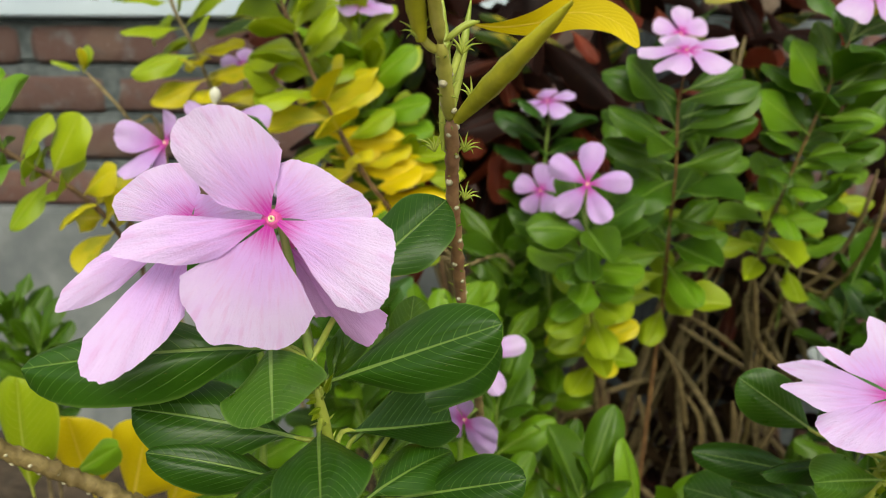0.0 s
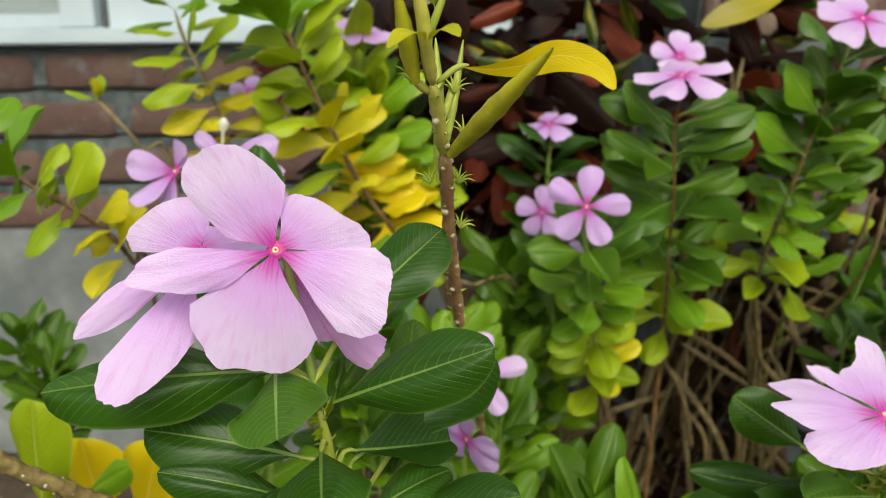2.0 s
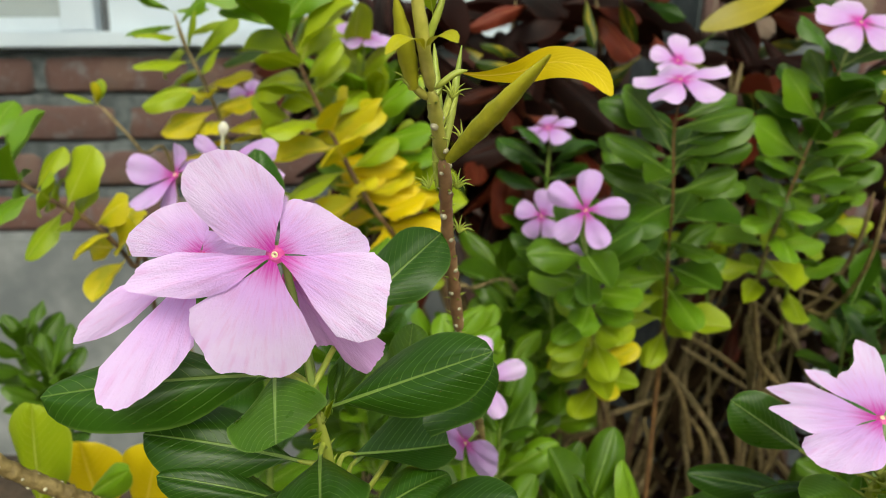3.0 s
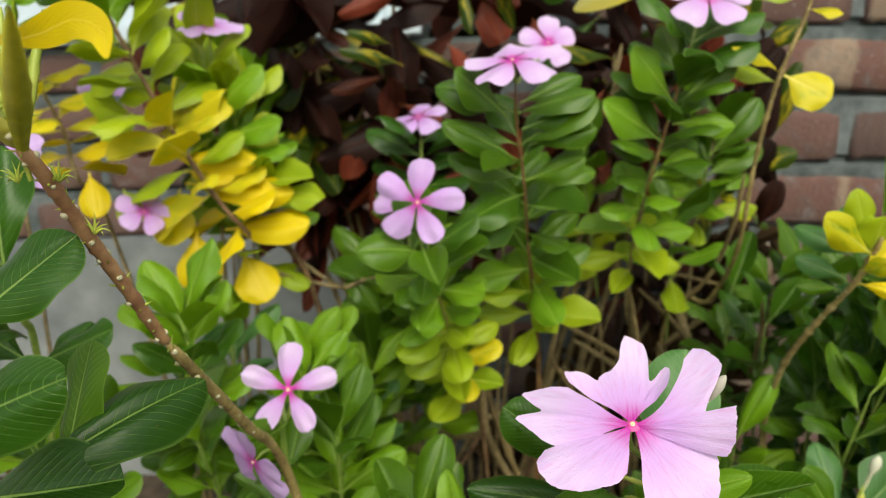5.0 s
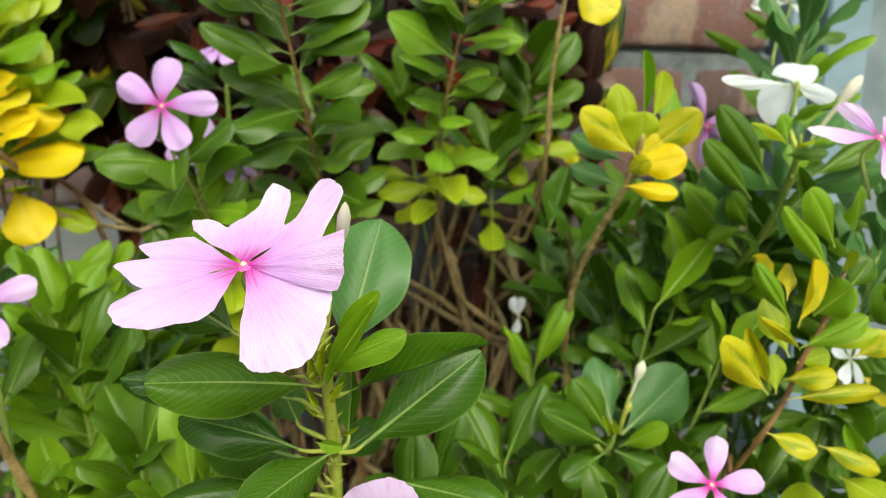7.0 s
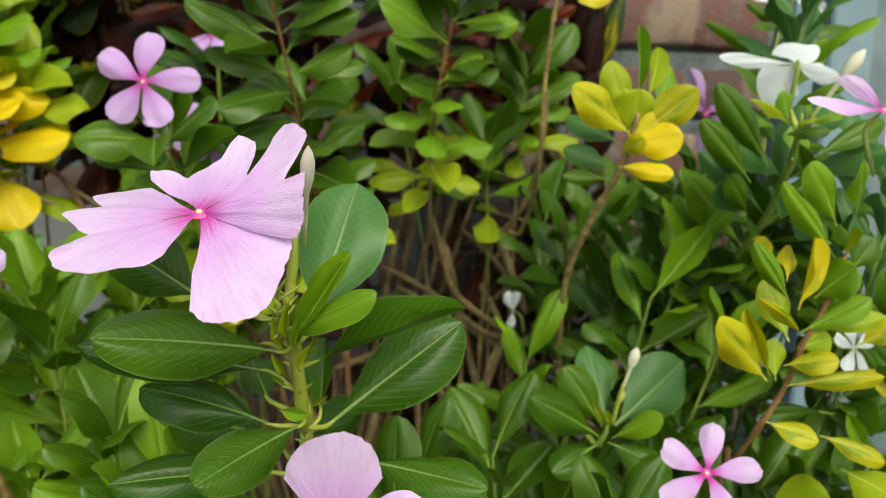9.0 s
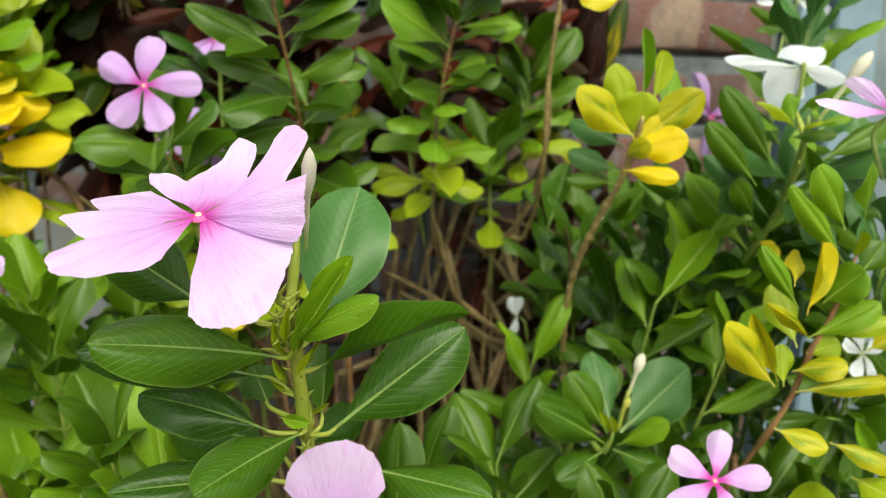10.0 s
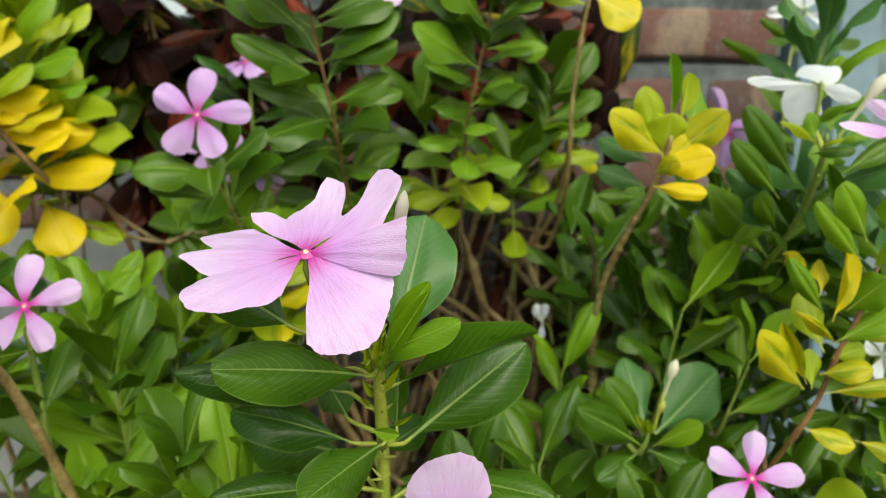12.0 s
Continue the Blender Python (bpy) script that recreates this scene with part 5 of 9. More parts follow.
leaf(budding, "green", (0.2710, 0.2360, 0.3670), (0.2352, 0.2220, 0.3923), 0.0180, (-0.2, -0.9, 0.6), 1)
leaf(budding, "fresh", (0.2759, 0.2340, 0.3669), (0.2914, 0.2180, 0.3838), 0.0115, (0, -0.75, 0.75), 0)
leaf(budding, "deep", (0.2703, 0.2420, 0.3696), (0.2376, 0.2620, 0.3844), 0.0150, (0, -0.8, 0.6), 0)
leaf(budding, "deep", (0.2750, 0.2360, 0.3641), (0.2968, 0.2220, 0.3556), 0.0160, (0.1, -0.8, 0.7), 3)
leaf(budding, "deep", (0.2707, 0.2380, 0.3620), (0.2465, 0.2250, 0.3565), 0.0150, (-0.1, -0.8, 0.7), 1)
leaf(budding, "lime", (0.2726, 0.2340, 0.3718), (0.2653, 0.2300, 0.3847), 0.0032, (0, -1, 0.3), 4)
leaf(budding, "lime", (0.2737, 0.2330, 0.3722), (0.2701, 0.2290, 0.3832), 0.0030, (0, -1, 0.3), 4)
stalk(budding, [(0.2779, 0.2295, 0.3947), (0.2754, 0.2335, 0.3732)], 0.0008, 0.0010, "lime", name="flower_tube", step=0.002)
bud(budding, (0.2776, 0.2300, 0.3902), (0.2825, 0.2280, 0.4107), 0.0060)
bud(budding, (0.2751, 0.2320, 0.3773), (0.2785, 0.2300, 0.3909), 0.0042, "green_bud")

olive = thing("periwinkle_plant", (0.3046, 0.26, -0.01), "periwinkle with a reddish stem and yellow-green upright leaves", "plant", "periwinkles")
stalk(olive, [(0.342, 0.185, 0.4606), (0.3384, 0.19, 0.436), (0.3332, 0.192, 0.4222), (0.3291, 0.195, 0.403), (0.3233, 0.2, 0.3845), (0.3218, 0.215, 0.36), (0.3246, 0.23, 0.3302), (0.3046, 0.26, -0.01)], 0.001, 0.0017, "red", knots=0.008, swell=0.5)
leaf(olive, "olive", (0.32, 0.192, 0.4084), (0.2909, 0.18, 0.4363), 0.0141, (-0.2, -1, 0.4), 2)
leaf(olive, "olive", (0.321, 0.192, 0.4106), (0.3082, 0.192, 0.4375), 0.0075, (-0.8, -1, 0.2), 4)
leaf(olive, "lime", (0.3275, 0.192, 0.4237), (0.3222, 0.204, 0.4458), 0.0122, (-0.2, -1, 0.3), 2)
leaf(olive, "fresh", (0.3263, 0.192, 0.4389), (0.3092, 0.192, 0.4628), 0.0082, (-0.4, -1, 0.3), 1)
leaf(olive, "yellow", (0.3298, 0.192, 0.4363), (0.333, 0.192, 0.4652), 0.0087, (0.3, -1, 0.2), 4)
leaf(olive, "fresh", (0.3358, 0.192, 0.4409), (0.3423, 0.18, 0.4558), 0.0167, (0, -0.7, 0.8), 2)
leaf(olive, "fresh", (0.3316, 0.192, 0.4275), (0.3515, 0.182, 0.4433), 0.0118, (0, -0.7, 0.9), 0)
leaf(olive, "lime", (0.3312, 0.192, 0.4214), (0.3411, 0.187, 0.4267), 0.0117, (0, -1, 0.4), 2)
leaf(olive, "olive", (0.3262, 0.192, 0.4144), (0.3402, 0.18, 0.4201), 0.0114, (0, -0.8, 0.8), 3)
leaf(olive, "olive", (0.332, 0.192, 0.4264), (0.3073, 0.182, 0.444), 0.0044, (-0.5, -0.8, 0.6), 3)
leaf(olive, "lime", (0.3235, 0.192, 0.4083), (0.3235, 0.196, 0.4242), 0.0098, (0, -1, 0.3), 2)
leaf(olive, "yellow", (0.3238, 0.192, 0.4475), (0.3372, 0.212, 0.4575), 0.0076, (0, -1, 0.3), 2)
leaf(olive, "yellow", (0.3165, 0.192, 0.454), (0.3339, 0.232, 0.4576), 0.0048, (0, -1, 0.3), 1)
leaf(olive, "fresh", (0.3426, 0.192, 0.4562), (0.3183, 0.192, 0.4849), 0.0093, (-0.5, -0.9, 0.6), 0)
leaf(olive, "fresh", (0.3416, 0.192, 0.4685), (0.3246, 0.187, 0.4923), 0.0131, (-0.3, -1, 0.4), 0)
leaf(olive, "fresh", (0.3489, 0.192, 0.4726), (0.34, 0.18, 0.4938), 0.0116, (0.2, -1, 0.4), 2)
leaf(olive, "grey", (0.3401, 0.192, 0.4618), (0.3362, 0.207, 0.4684), 0.0126, (0, -1, 0.3), 2)
leaf(olive, "green", (0.3493, 0.192, 0.4515), (0.3579, 0.192, 0.4642), 0.0125, (0, -0.9, 0.5), 0)
leaf(olive, "lime", (0.3451, 0.192, 0.4579), (0.3404, 0.182, 0.47), 0.0060, (0, -1, 0.3), 4)
leaf(olive, "olive", (0.3214, 0.192, 0.3916), (0.3374, 0.182, 0.3874), 0.0111, (0, -0.8, 0.8), 0)
leaf(olive, "olive", (0.3447, 0.192, 0.3849), (0.3665, 0.182, 0.377), 0.0100, (0, -0.8, 0.7), 3)
leaf(olive, "lime", (0.3242, 0.192, 0.3522), (0.3371, 0.172, 0.3698), 0.0229, (0, -0.8, 0.7), 2)
leaf(olive, "fresh", (0.3651, 0.192, 0.3769), (0.3556, 0.192, 0.3939), 0.0067, (-0.5, -1, 0.2), 4)
leaf(olive, "lime", (0.3562, 0.192, 0.37), (0.3674, 0.172, 0.366), 0.0212, (0, -0.8, 0.7), 2)
flower(olive, (0.3813, 0.225, 0.409), (0.1, -0.9, 0.4), 0.025, "white", seed=30, wide=0.5)
flower(olive, (0.2864, 0.17, 0.3833), (-0.15, -0.8, 0.6), 0.037, "pink", spin=70, seed=31, wide=0.52)

white = thing("periwinkle_plant", (0.3205, 0.4, -0.01), "periwinkle with white blooms and dark narrow leaves", "plant", "periwinkles")
stalk(white, [(0.3547, 0.24, 0.5105), (0.3575, 0.245, 0.5009), (0.3632, 0.26, 0.4826), (0.367, 0.285, 0.4524), (0.3608, 0.32, 0.415), (0.3405, 0.36, 0.3661), (0.3205, 0.4, -0.01)], 0.0015, 0.003, "green", knots=0.014)
flower(white, (0.3602, 0.257, 0.5328), (0.05, 1, 0.1), 0.05, "white", petals=[
    ((0.3208, 0.2500, 0.5336), (0.17, -0.98, -0.13), -9, 6, (0.60, 0.69, 0.82, 0.93, 0.99, 0.92, 0.72), 1.5, 0.05),
    ((0.3662, 0.2620, 0.5438), (-0.34, -0.77, 0.54), -66, 76, (0.90, 1.04, 0.92, 0.89, 1.07, 0.75, 0.41)),
    ((0.3544, 0.2620, 0.5145), (-0.54, -0.84, -0.06), -34, 64, (0.70, 0.82, 1.03, 1.02, 0.93, 0.82, 0.69), 0.3, 0.05),
    ((0.3774, 0.2500, 0.5269), (-0.41, -0.90, -0.13), -20, 28, (0.51, 0.70, 0.97, 1.00, 0.91, 0.79, 0.46), 0.4, 0.05)],
    stalk=0.006, label="white bloom turned away on a pale green stalk", down=(0.3602, 0.258, 0.512), seed=12)
stalk(white, [(0.3602, 0.2575, 0.5140), (0.3585, 0.250, 0.5060), (0.3575, 0.245, 0.5009)], 0.0012, 0.0014, "lime")
flower(white, (0.4783, 0.4528, 0.5985), (0.05, 1, 0.1), 0.05, "white", petals=[((0.4462, 0.4498, 0.5966), 0.0086, 0), ((0.5009, 0.4498, 0.5877), 0.0099, 1), ((0.4671, 0.4548, 0.616), 0.0136, 2), ((0.489, 0.4548, 0.615), 0.0113, 2)], stalk=0.006, label="white bloom on a short stalk", down=(0.4733, 0.4528, 0.5651))
stalk(white, [(0.4721, 0.4528, 0.5769), (0.4672, 0.4488, 0.5566), (0.4653, 0.4468, 0.5205), (0.4672, 0.4528, 0.471)], 0.001, 0.0016, "green")
leaf(white, "green", (0.4687, 0.4508, 0.5766), (0.4409, 0.4458, 0.5912), 0.0095, (-0.2, -1, 0.4), 1)
leaf(white, "green", (0.471, 0.4508, 0.5747), (0.4435, 0.4408, 0.5738), 0.0095, (0, -0.6, 0.9), 3)
leaf(white, "fresh", (0.473, 0.4508, 0.5767), (0.5028, 0.4508, 0.5855), 0.0123, (0, -0.7, 0.8), 0)
leaf(white, "green", (0.4738, 0.4508, 0.5689), (0.5222, 0.4458, 0.5768), 0.0163, (0, -0.6, 0.9), 0)
leaf(white, "green", (0.4645, 0.4508, 0.5528), (0.4084, 0.4408, 0.5765), 0.0102, (-0.2, -0.9, 0.5), 0)
leaf(white, "green", (0.4736, 0.4508, 0.5708), (0.4681, 0.4508, 0.5824), 0.0081, (0, -1, 0.2), 2)
bud(white, (0.3494, 0.225, 0.509), (0.3619, 0.215, 0.5353), 0.0070)
flower(white, (0.3535, 0.19, 0.5112), (0.3, -0.6, 0.8), 0.045, "pink", petals=[
    ((0.3172, 0.1800, 0.5146), (0.10, -0.80, 0.50), -12, 6, (0.52, 0.64, 0.76, 0.86, 0.95, 0.94, 0.80), 0.6, 0.05),
    ((0.3411, 0.2000, 0.5232), (-0.64, -0.77, 0.20), -9, 24, (0.58, 0.95, 0.98, 0.94, 0.84, 0.72, 0.50), 0.3, 0.05),
    ((0.3700, 0.2000, 0.5190), (0.0, -0.77, 0.60), -20, 24, (0.7, 0.9, 1.0, 0.95, 0.7)),
    ((0.3560, 0.1750, 0.4930), (0.0, -0.90, 0.40), -24, 24, (0.7, 0.9, 1.0, 0.95, 0.7))],
    label="pale pink bloom seen edge on", down=(0.3525, 0.19, 0.4871), seed=34)
leaf(white, "green", (0.3479, 0.25, 0.4869), (0.3204, 0.25, 0.5229), 0.0150, (-0.4, -1, 0.4), 0)
leaf(white, "green", (0.337, 0.245, 0.4803), (0.3119, 0.245, 0.5075), 0.0129, (-0.4, -1, 0.4), 0)
leaf(white, "grey", (0.3498, 0.26, 0.4842), (0.3467, 0.28, 0.5017), 0.0163, (-0.2, -1, 0.4), 2)
leaf(white, "fresh", (0.3435, 0.232, 0.5071), (0.3396, 0.232, 0.5198), 0.0078, (0, -1, 0.2), 2)
leaf(white, "lime", (0.3456, 0.232, 0.5037), (0.3234, 0.228, 0.5157), 0.0036, (0, -0.6, 0.9), 3)
leaf(white, "green", (0.3436, 0.235, 0.5013), (0.3568, 0.223, 0.5033), 0.0077, (0, -0.8, 0.6), 3)
leaf(white, "fresh", (0.3502, 0.23, 0.5061), (0.3629, 0.224, 0.5101), 0.0055, (0, -0.7, 0.8), 3)
leaf(white, "green", (0.3591, 0.235, 0.492), (0.3895, 0.235, 0.509), 0.0120, (0.1, -0.6, 0.9), 0)
leaf(white, "grey", (0.3645, 0.25, 0.5024), (0.3966, 0.27, 0.5183), 0.0160, (0, -1, 0.4), 2)
leaf(white, "green", (0.3555, 0.225, 0.4728), (0.3384, 0.215, 0.4984), 0.0075, (-0.6, -1, 0.3), 4)
leaf(white, "lime", (0.3454, 0.23, 0.5048), (0.3494, 0.222, 0.5081), 0.0036, (0, -0.8, 0.6), 3)
leaf(white, "fresh", (0.3591, 0.25, 0.49), (0.3683, 0.26, 0.5049), 0.0129, (0, -1, 0.2), 2)
leaf(white, "grey", (0.3433, 0.262, 0.4631), (0.3313, 0.262, 0.4788), 0.0155, (-0.2, -1, 0.4), 2)
leaf(white, "green", (0.3475, 0.262, 0.4631), (0.3292, 0.25, 0.4823), 0.0124, (-0.2, -1, 0.3), 0)
leafy(white, [(0.3405, 0.36, 0.3661), (0.3608, 0.32, 0.415), (0.367, 0.285, 0.4524), (0.3632, 0.26, 0.4826), (0.3575, 0.245, 0.5009), (0.3547, 0.24, 0.5105)], 0.0, 0.8, 13, 0.046, 0.052, ['green', 'grey', 'fresh', 'green', 'grey'], seed=35, wide=0.32)
flower(white, (0.3641, 0.3442, 0.511), (-0.75, -0.5, 0.2), 0.045, "mauve", petals=[((0.3532, 0.3442, 0.537), 0.0077, 4), ((0.3805, 0.3482, 0.5208), 0.0109, 1), ((0.361, 0.3402, 0.49), 0.0090, 0), ((0.3794, 0.3482, 0.5025), 0.0109, 1), ((0.3482, 0.3322, 0.5161), 0.0058, 4)])

fill_low_left = thing("periwinkle_plant", (-0.0742, 0.38, -0.01), "low dense periwinkle foliage at the foot of the wall", "plant", "periwinkles")
stalk(fill_low_left, [(-0.0742, 0.33, 0.4327), (-0.0742, 0.35, 0.3327)], 0.0007, 0.0011, "green", knots=0.014)
stalk(fill_low_left, [(-0.0742, 0.35, 0.3327), (-0.0742, 0.38, 0)], 0.0011, 0.0019, "bark", knots=0.014)
leafy(fill_low_left, [(-0.0742, 0.35, 0.3327), (-0.0742, 0.33, 0.4327)], 0.0, 1.0, 10, 0.036, 0.044, ['green', 'fresh', 'grey', 'fresh'], seed=50, wide=0.396, rise0=0.0, rise1=0.95)
stalk(fill_low_left, [(-0.0113, 0.36, 0.4087), (-0.0271, 0.38, 0.2887)], 0.0007, 0.0011, "green", knots=0.014)
stalk(fill_low_left, [(-0.0271, 0.38, 0.2887), (-0.0617, 0.38, 0)], 0.0011, 0.0019, "bark", knots=0.014)
leafy(fill_low_left, [(-0.0271, 0.38, 0.2887), (-0.0113, 0.36, 0.4087)], 0.0, 1.0, 10, 0.036, 0.044, ['green', 'fresh', 'grey', 'fresh'], seed=51, wide=0.396, rise0=0.0, rise1=0.95)
stalk(fill_low_left, [(-0.0616, 0.4, 0.4246), (-0.0648, 0.42, 0.3046)], 0.0007, 0.0011, "green", knots=0.014)
stalk(fill_low_left, [(-0.0648, 0.42, 0.3046), (-0.0717, 0.38, 0)], 0.0011, 0.0019, "bark", knots=0.014)
leafy(fill_low_left, [(-0.0648, 0.42, 0.3046), (-0.0616, 0.4, 0.4246)], 0.0, 1.0, 10, 0.036, 0.044, ['green', 'fresh', 'grey', 'fresh'], seed=52, wide=0.396, rise0=0.0, rise1=0.95)
stalk(fill_low_left, [(0.0333, 0.38, 0.3877), (0.0064, 0.4, 0.2677)], 0.0007, 0.0011, "green", knots=0.014)
stalk(fill_low_left, [(0.0064, 0.4, 0.2677), (-0.0527, 0.38, 0)], 0.0011, 0.0019, "bark", knots=0.014)
leafy(fill_low_left, [(0.0064, 0.4, 0.2677), (0.0333, 0.38, 0.3877)], 0.0, 1.0, 10, 0.036, 0.044, ['green', 'fresh', 'grey', 'fresh'], seed=53, wide=0.396, rise0=0.0, rise1=0.95)

fill_lower = thing("periwinkle_plant", (0.024, 0.38, -0.01), "leafy periwinkle shoots near the soil", "plant", "periwinkles")
stalk(fill_lower, [(0.024, 0.33, 0.3693), (0.024, 0.35, 0.2693)], 0.0007, 0.0011, "green", knots=0.014)
stalk(fill_lower, [(0.024, 0.35, 0.2693), (0.024, 0.38, 0)], 0.0011, 0.0019, "bark", knots=0.014)
leafy(fill_lower, [(0.024, 0.35, 0.2693), (0.024, 0.33, 0.3693)], 0.0, 1.0, 12, 0.034, 0.042, ['deep', 'green', 'fresh', 'green'], seed=60, wide=0.450, rise0=0.0, rise1=0.95)
stalk(fill_lower, [(-0.0555, 0.3, 0.3866), (-0.0356, 0.32, 0.2866)], 0.0007, 0.0011, "green", knots=0.014)
stalk(fill_lower, [(-0.0356, 0.32, 0.2866), (0.0081, 0.38, 0)], 0.0011, 0.0019, "bark", knots=0.014)
leafy(fill_lower, [(-0.0356, 0.32, 0.2866), (-0.0555, 0.3, 0.3866)], 0.0, 1.0, 12, 0.034, 0.042, ['deep', 'green', 'fresh', 'green'], seed=61, wide=0.450, rise0=0.0, rise1=0.95)
stalk(fill_lower, [(0.0725, 0.33, 0.3279), (0.0604, 0.35, 0.2279)], 0.0007, 0.0011, "green", knots=0.014)
stalk(fill_lower, [(0.0604, 0.35, 0.2279), (0.0337, 0.38, 0)], 0.0011, 0.0019, "bark", knots=0.014)
leafy(fill_lower, [(0.0604, 0.35, 0.2279), (0.0725, 0.33, 0.3279)], 0.0, 1.0, 12, 0.034, 0.042, ['deep', 'green', 'fresh', 'green'], seed=62, wide=0.450, rise0=0.0, rise1=0.95)
stalk(fill_lower, [(0.0671, 0.23, 0.375), (0.0564, 0.25, 0.295)], 0.0007, 0.0011, "green", knots=0.014)
stalk(fill_lower, [(0.0564, 0.25, 0.295), (0.0326, 0.38, 0)], 0.0011, 0.0019, "bark", knots=0.014)
leafy(fill_lower, [(0.0564, 0.25, 0.295), (0.0671, 0.23, 0.375)], 0.0, 1.0, 12, 0.034, 0.042, ['deep', 'green', 'fresh', 'green'], seed=63, wide=0.450, rise0=0.0, rise1=0.95)
stalk(fill_lower, [(0.0257, 0.28, 0.3961), (0.0253, 0.3, 0.2961)], 0.0007, 0.0011, "green", knots=0.014)
stalk(fill_lower, [(0.0253, 0.3, 0.2961), (0.0243, 0.38, 0)], 0.0011, 0.0019, "bark", knots=0.014)
leafy(fill_lower, [(0.0253, 0.3, 0.2961), (0.0257, 0.28, 0.3961)], 0.0, 1.0, 12, 0.034, 0.042, ['deep', 'green', 'fresh', 'green'], seed=64, wide=0.450, rise0=0.0, rise1=0.95)

fill_mid = thing("periwinkle_plant", (0.1874, 0.47, -0.01), "periwinkle foliage between the taller stems", "plant", "periwinkles")
stalk(fill_mid, [(0.0459, 0.44, 0.4048), (0.0813, 0.46, 0.3048)], 0.0007, 0.0011, "green", knots=0.014)
stalk(fill_mid, [(0.0813, 0.46, 0.3048), (0.1591, 0.47, 0)], 0.0011, 0.0019, "bark", knots=0.014)
leafy(fill_mid, [(0.0813, 0.46, 0.3048), (0.0459, 0.44, 0.4048)], 0.0, 1.0, 9, 0.045, 0.051, ['fresh', 'green', 'fresh', 'green'], seed=72, wide=0.450, rise0=0.0, rise1=0.95)
stalk(fill_mid, [(0.0386, 0.46, 0.4403), (0.0758, 0.48, 0.3603)], 0.0007, 0.0011, "green", knots=0.014)
stalk(fill_mid, [(0.0758, 0.48, 0.3603), (0.1577, 0.47, 0)], 0.0011, 0.0019, "bark", knots=0.014)
leafy(fill_mid, [(0.0758, 0.48, 0.3603), (0.0386, 0.46, 0.4403)], 0.0, 1.0, 9, 0.045, 0.051, ['fresh', 'green', 'fresh', 'green'], seed=73, wide=0.450, rise0=0.0, rise1=0.95)

fill_right = thing("periwinkle_plant", (0.3354, 0.37, -0.01), "dark dense periwinkle foliage beside the pier", "plant", "periwinkles")
stalk(fill_right, [(0.3354, 0.32, 0.441), (0.3354, 0.34, 0.321)], 0.0007, 0.0011, "green", knots=0.014)
stalk(fill_right, [(0.3354, 0.34, 0.321), (0.3354, 0.37, 0)], 0.0011, 0.0019, "bark", knots=0.014)
leafy(fill_right, [(0.3354, 0.34, 0.321), (0.3354, 0.32, 0.441)], 0.0, 1.0, 8, 0.038, 0.048, ['dark', 'deep', 'green', 'deep'], seed=80, wide=0.378, rise0=0.0, rise1=0.95)
stalk(fill_right, [(0.2998, 0.38, 0.4242), (0.3087, 0.4, 0.3042)], 0.0007, 0.0011, "green", knots=0.014)
stalk(fill_right, [(0.3087, 0.4, 0.3042), (0.3283, 0.37, 0)], 0.0011, 0.0019, "bark", knots=0.014)
leafy(fill_right, [(0.3087, 0.4, 0.3042), (0.2998, 0.38, 0.4242)], 0.0, 1.0, 8, 0.038, 0.048, ['dark', 'deep', 'green', 'deep'], seed=81, wide=0.378, rise0=0.0, rise1=0.95)
stalk(fill_right, [(0.309, 0.33, 0.4), (0.3156, 0.35, 0.28)], 0.0007, 0.0011, "green", knots=0.014)
stalk(fill_right, [(0.3156, 0.35, 0.28), (0.3301, 0.37, 0)], 0.0011, 0.0019, "bark", knots=0.014)
leafy(fill_right, [(0.3156, 0.35, 0.28), (0.309, 0.33, 0.4)], 0.0, 1.0, 8, 0.038, 0.048, ['dark', 'deep', 'green', 'deep'], seed=82, wide=0.378, rise0=0.0, rise1=0.95)
stalk(fill_right, [(0.3569, 0.32, 0.3819), (0.3515, 0.34, 0.2619)], 0.0007, 0.0011, "green", knots=0.014)
stalk(fill_right, [(0.3515, 0.34, 0.2619), (0.3397, 0.37, 0)], 0.0011, 0.0019, "bark", knots=0.014)
leafy(fill_right, [(0.3515, 0.34, 0.2619), (0.3569, 0.32, 0.3819)], 0.0, 1.0, 8, 0.038, 0.048, ['dark', 'deep', 'green', 'deep'], seed=83, wide=0.378, rise0=0.0, rise1=0.95)
stalk(fill_right, [(0.3668, 0.3, 0.4132), (0.359, 0.32, 0.2932)], 0.0007, 0.0011, "green", knots=0.014)
stalk(fill_right, [(0.359, 0.32, 0.2932), (0.3417, 0.37, 0)], 0.0011, 0.0019, "bark", knots=0.014)
leafy(fill_right, [(0.359, 0.32, 0.2932), (0.3668, 0.3, 0.4132)], 0.0, 1.0, 8, 0.038, 0.048, ['dark', 'deep', 'green', 'deep'], seed=84, wide=0.378, rise0=0.0, rise1=0.95)
stalk(fill_right, [(0.2917, 0.42, 0.4329), (0.3026, 0.44, 0.3329)], 0.0007, 0.0011, "green", knots=0.014)
stalk(fill_right, [(0.3026, 0.44, 0.3329), (0.3266, 0.37, 0)], 0.0011, 0.0019, "bark", knots=0.014)
leafy(fill_right, [(0.3026, 0.44, 0.3329), (0.2917, 0.42, 0.4329)], 0.0, 1.0, 8, 0.038, 0.048, ['dark', 'deep', 'green', 'deep'], seed=85, wide=0.378, rise0=0.0, rise1=0.95)

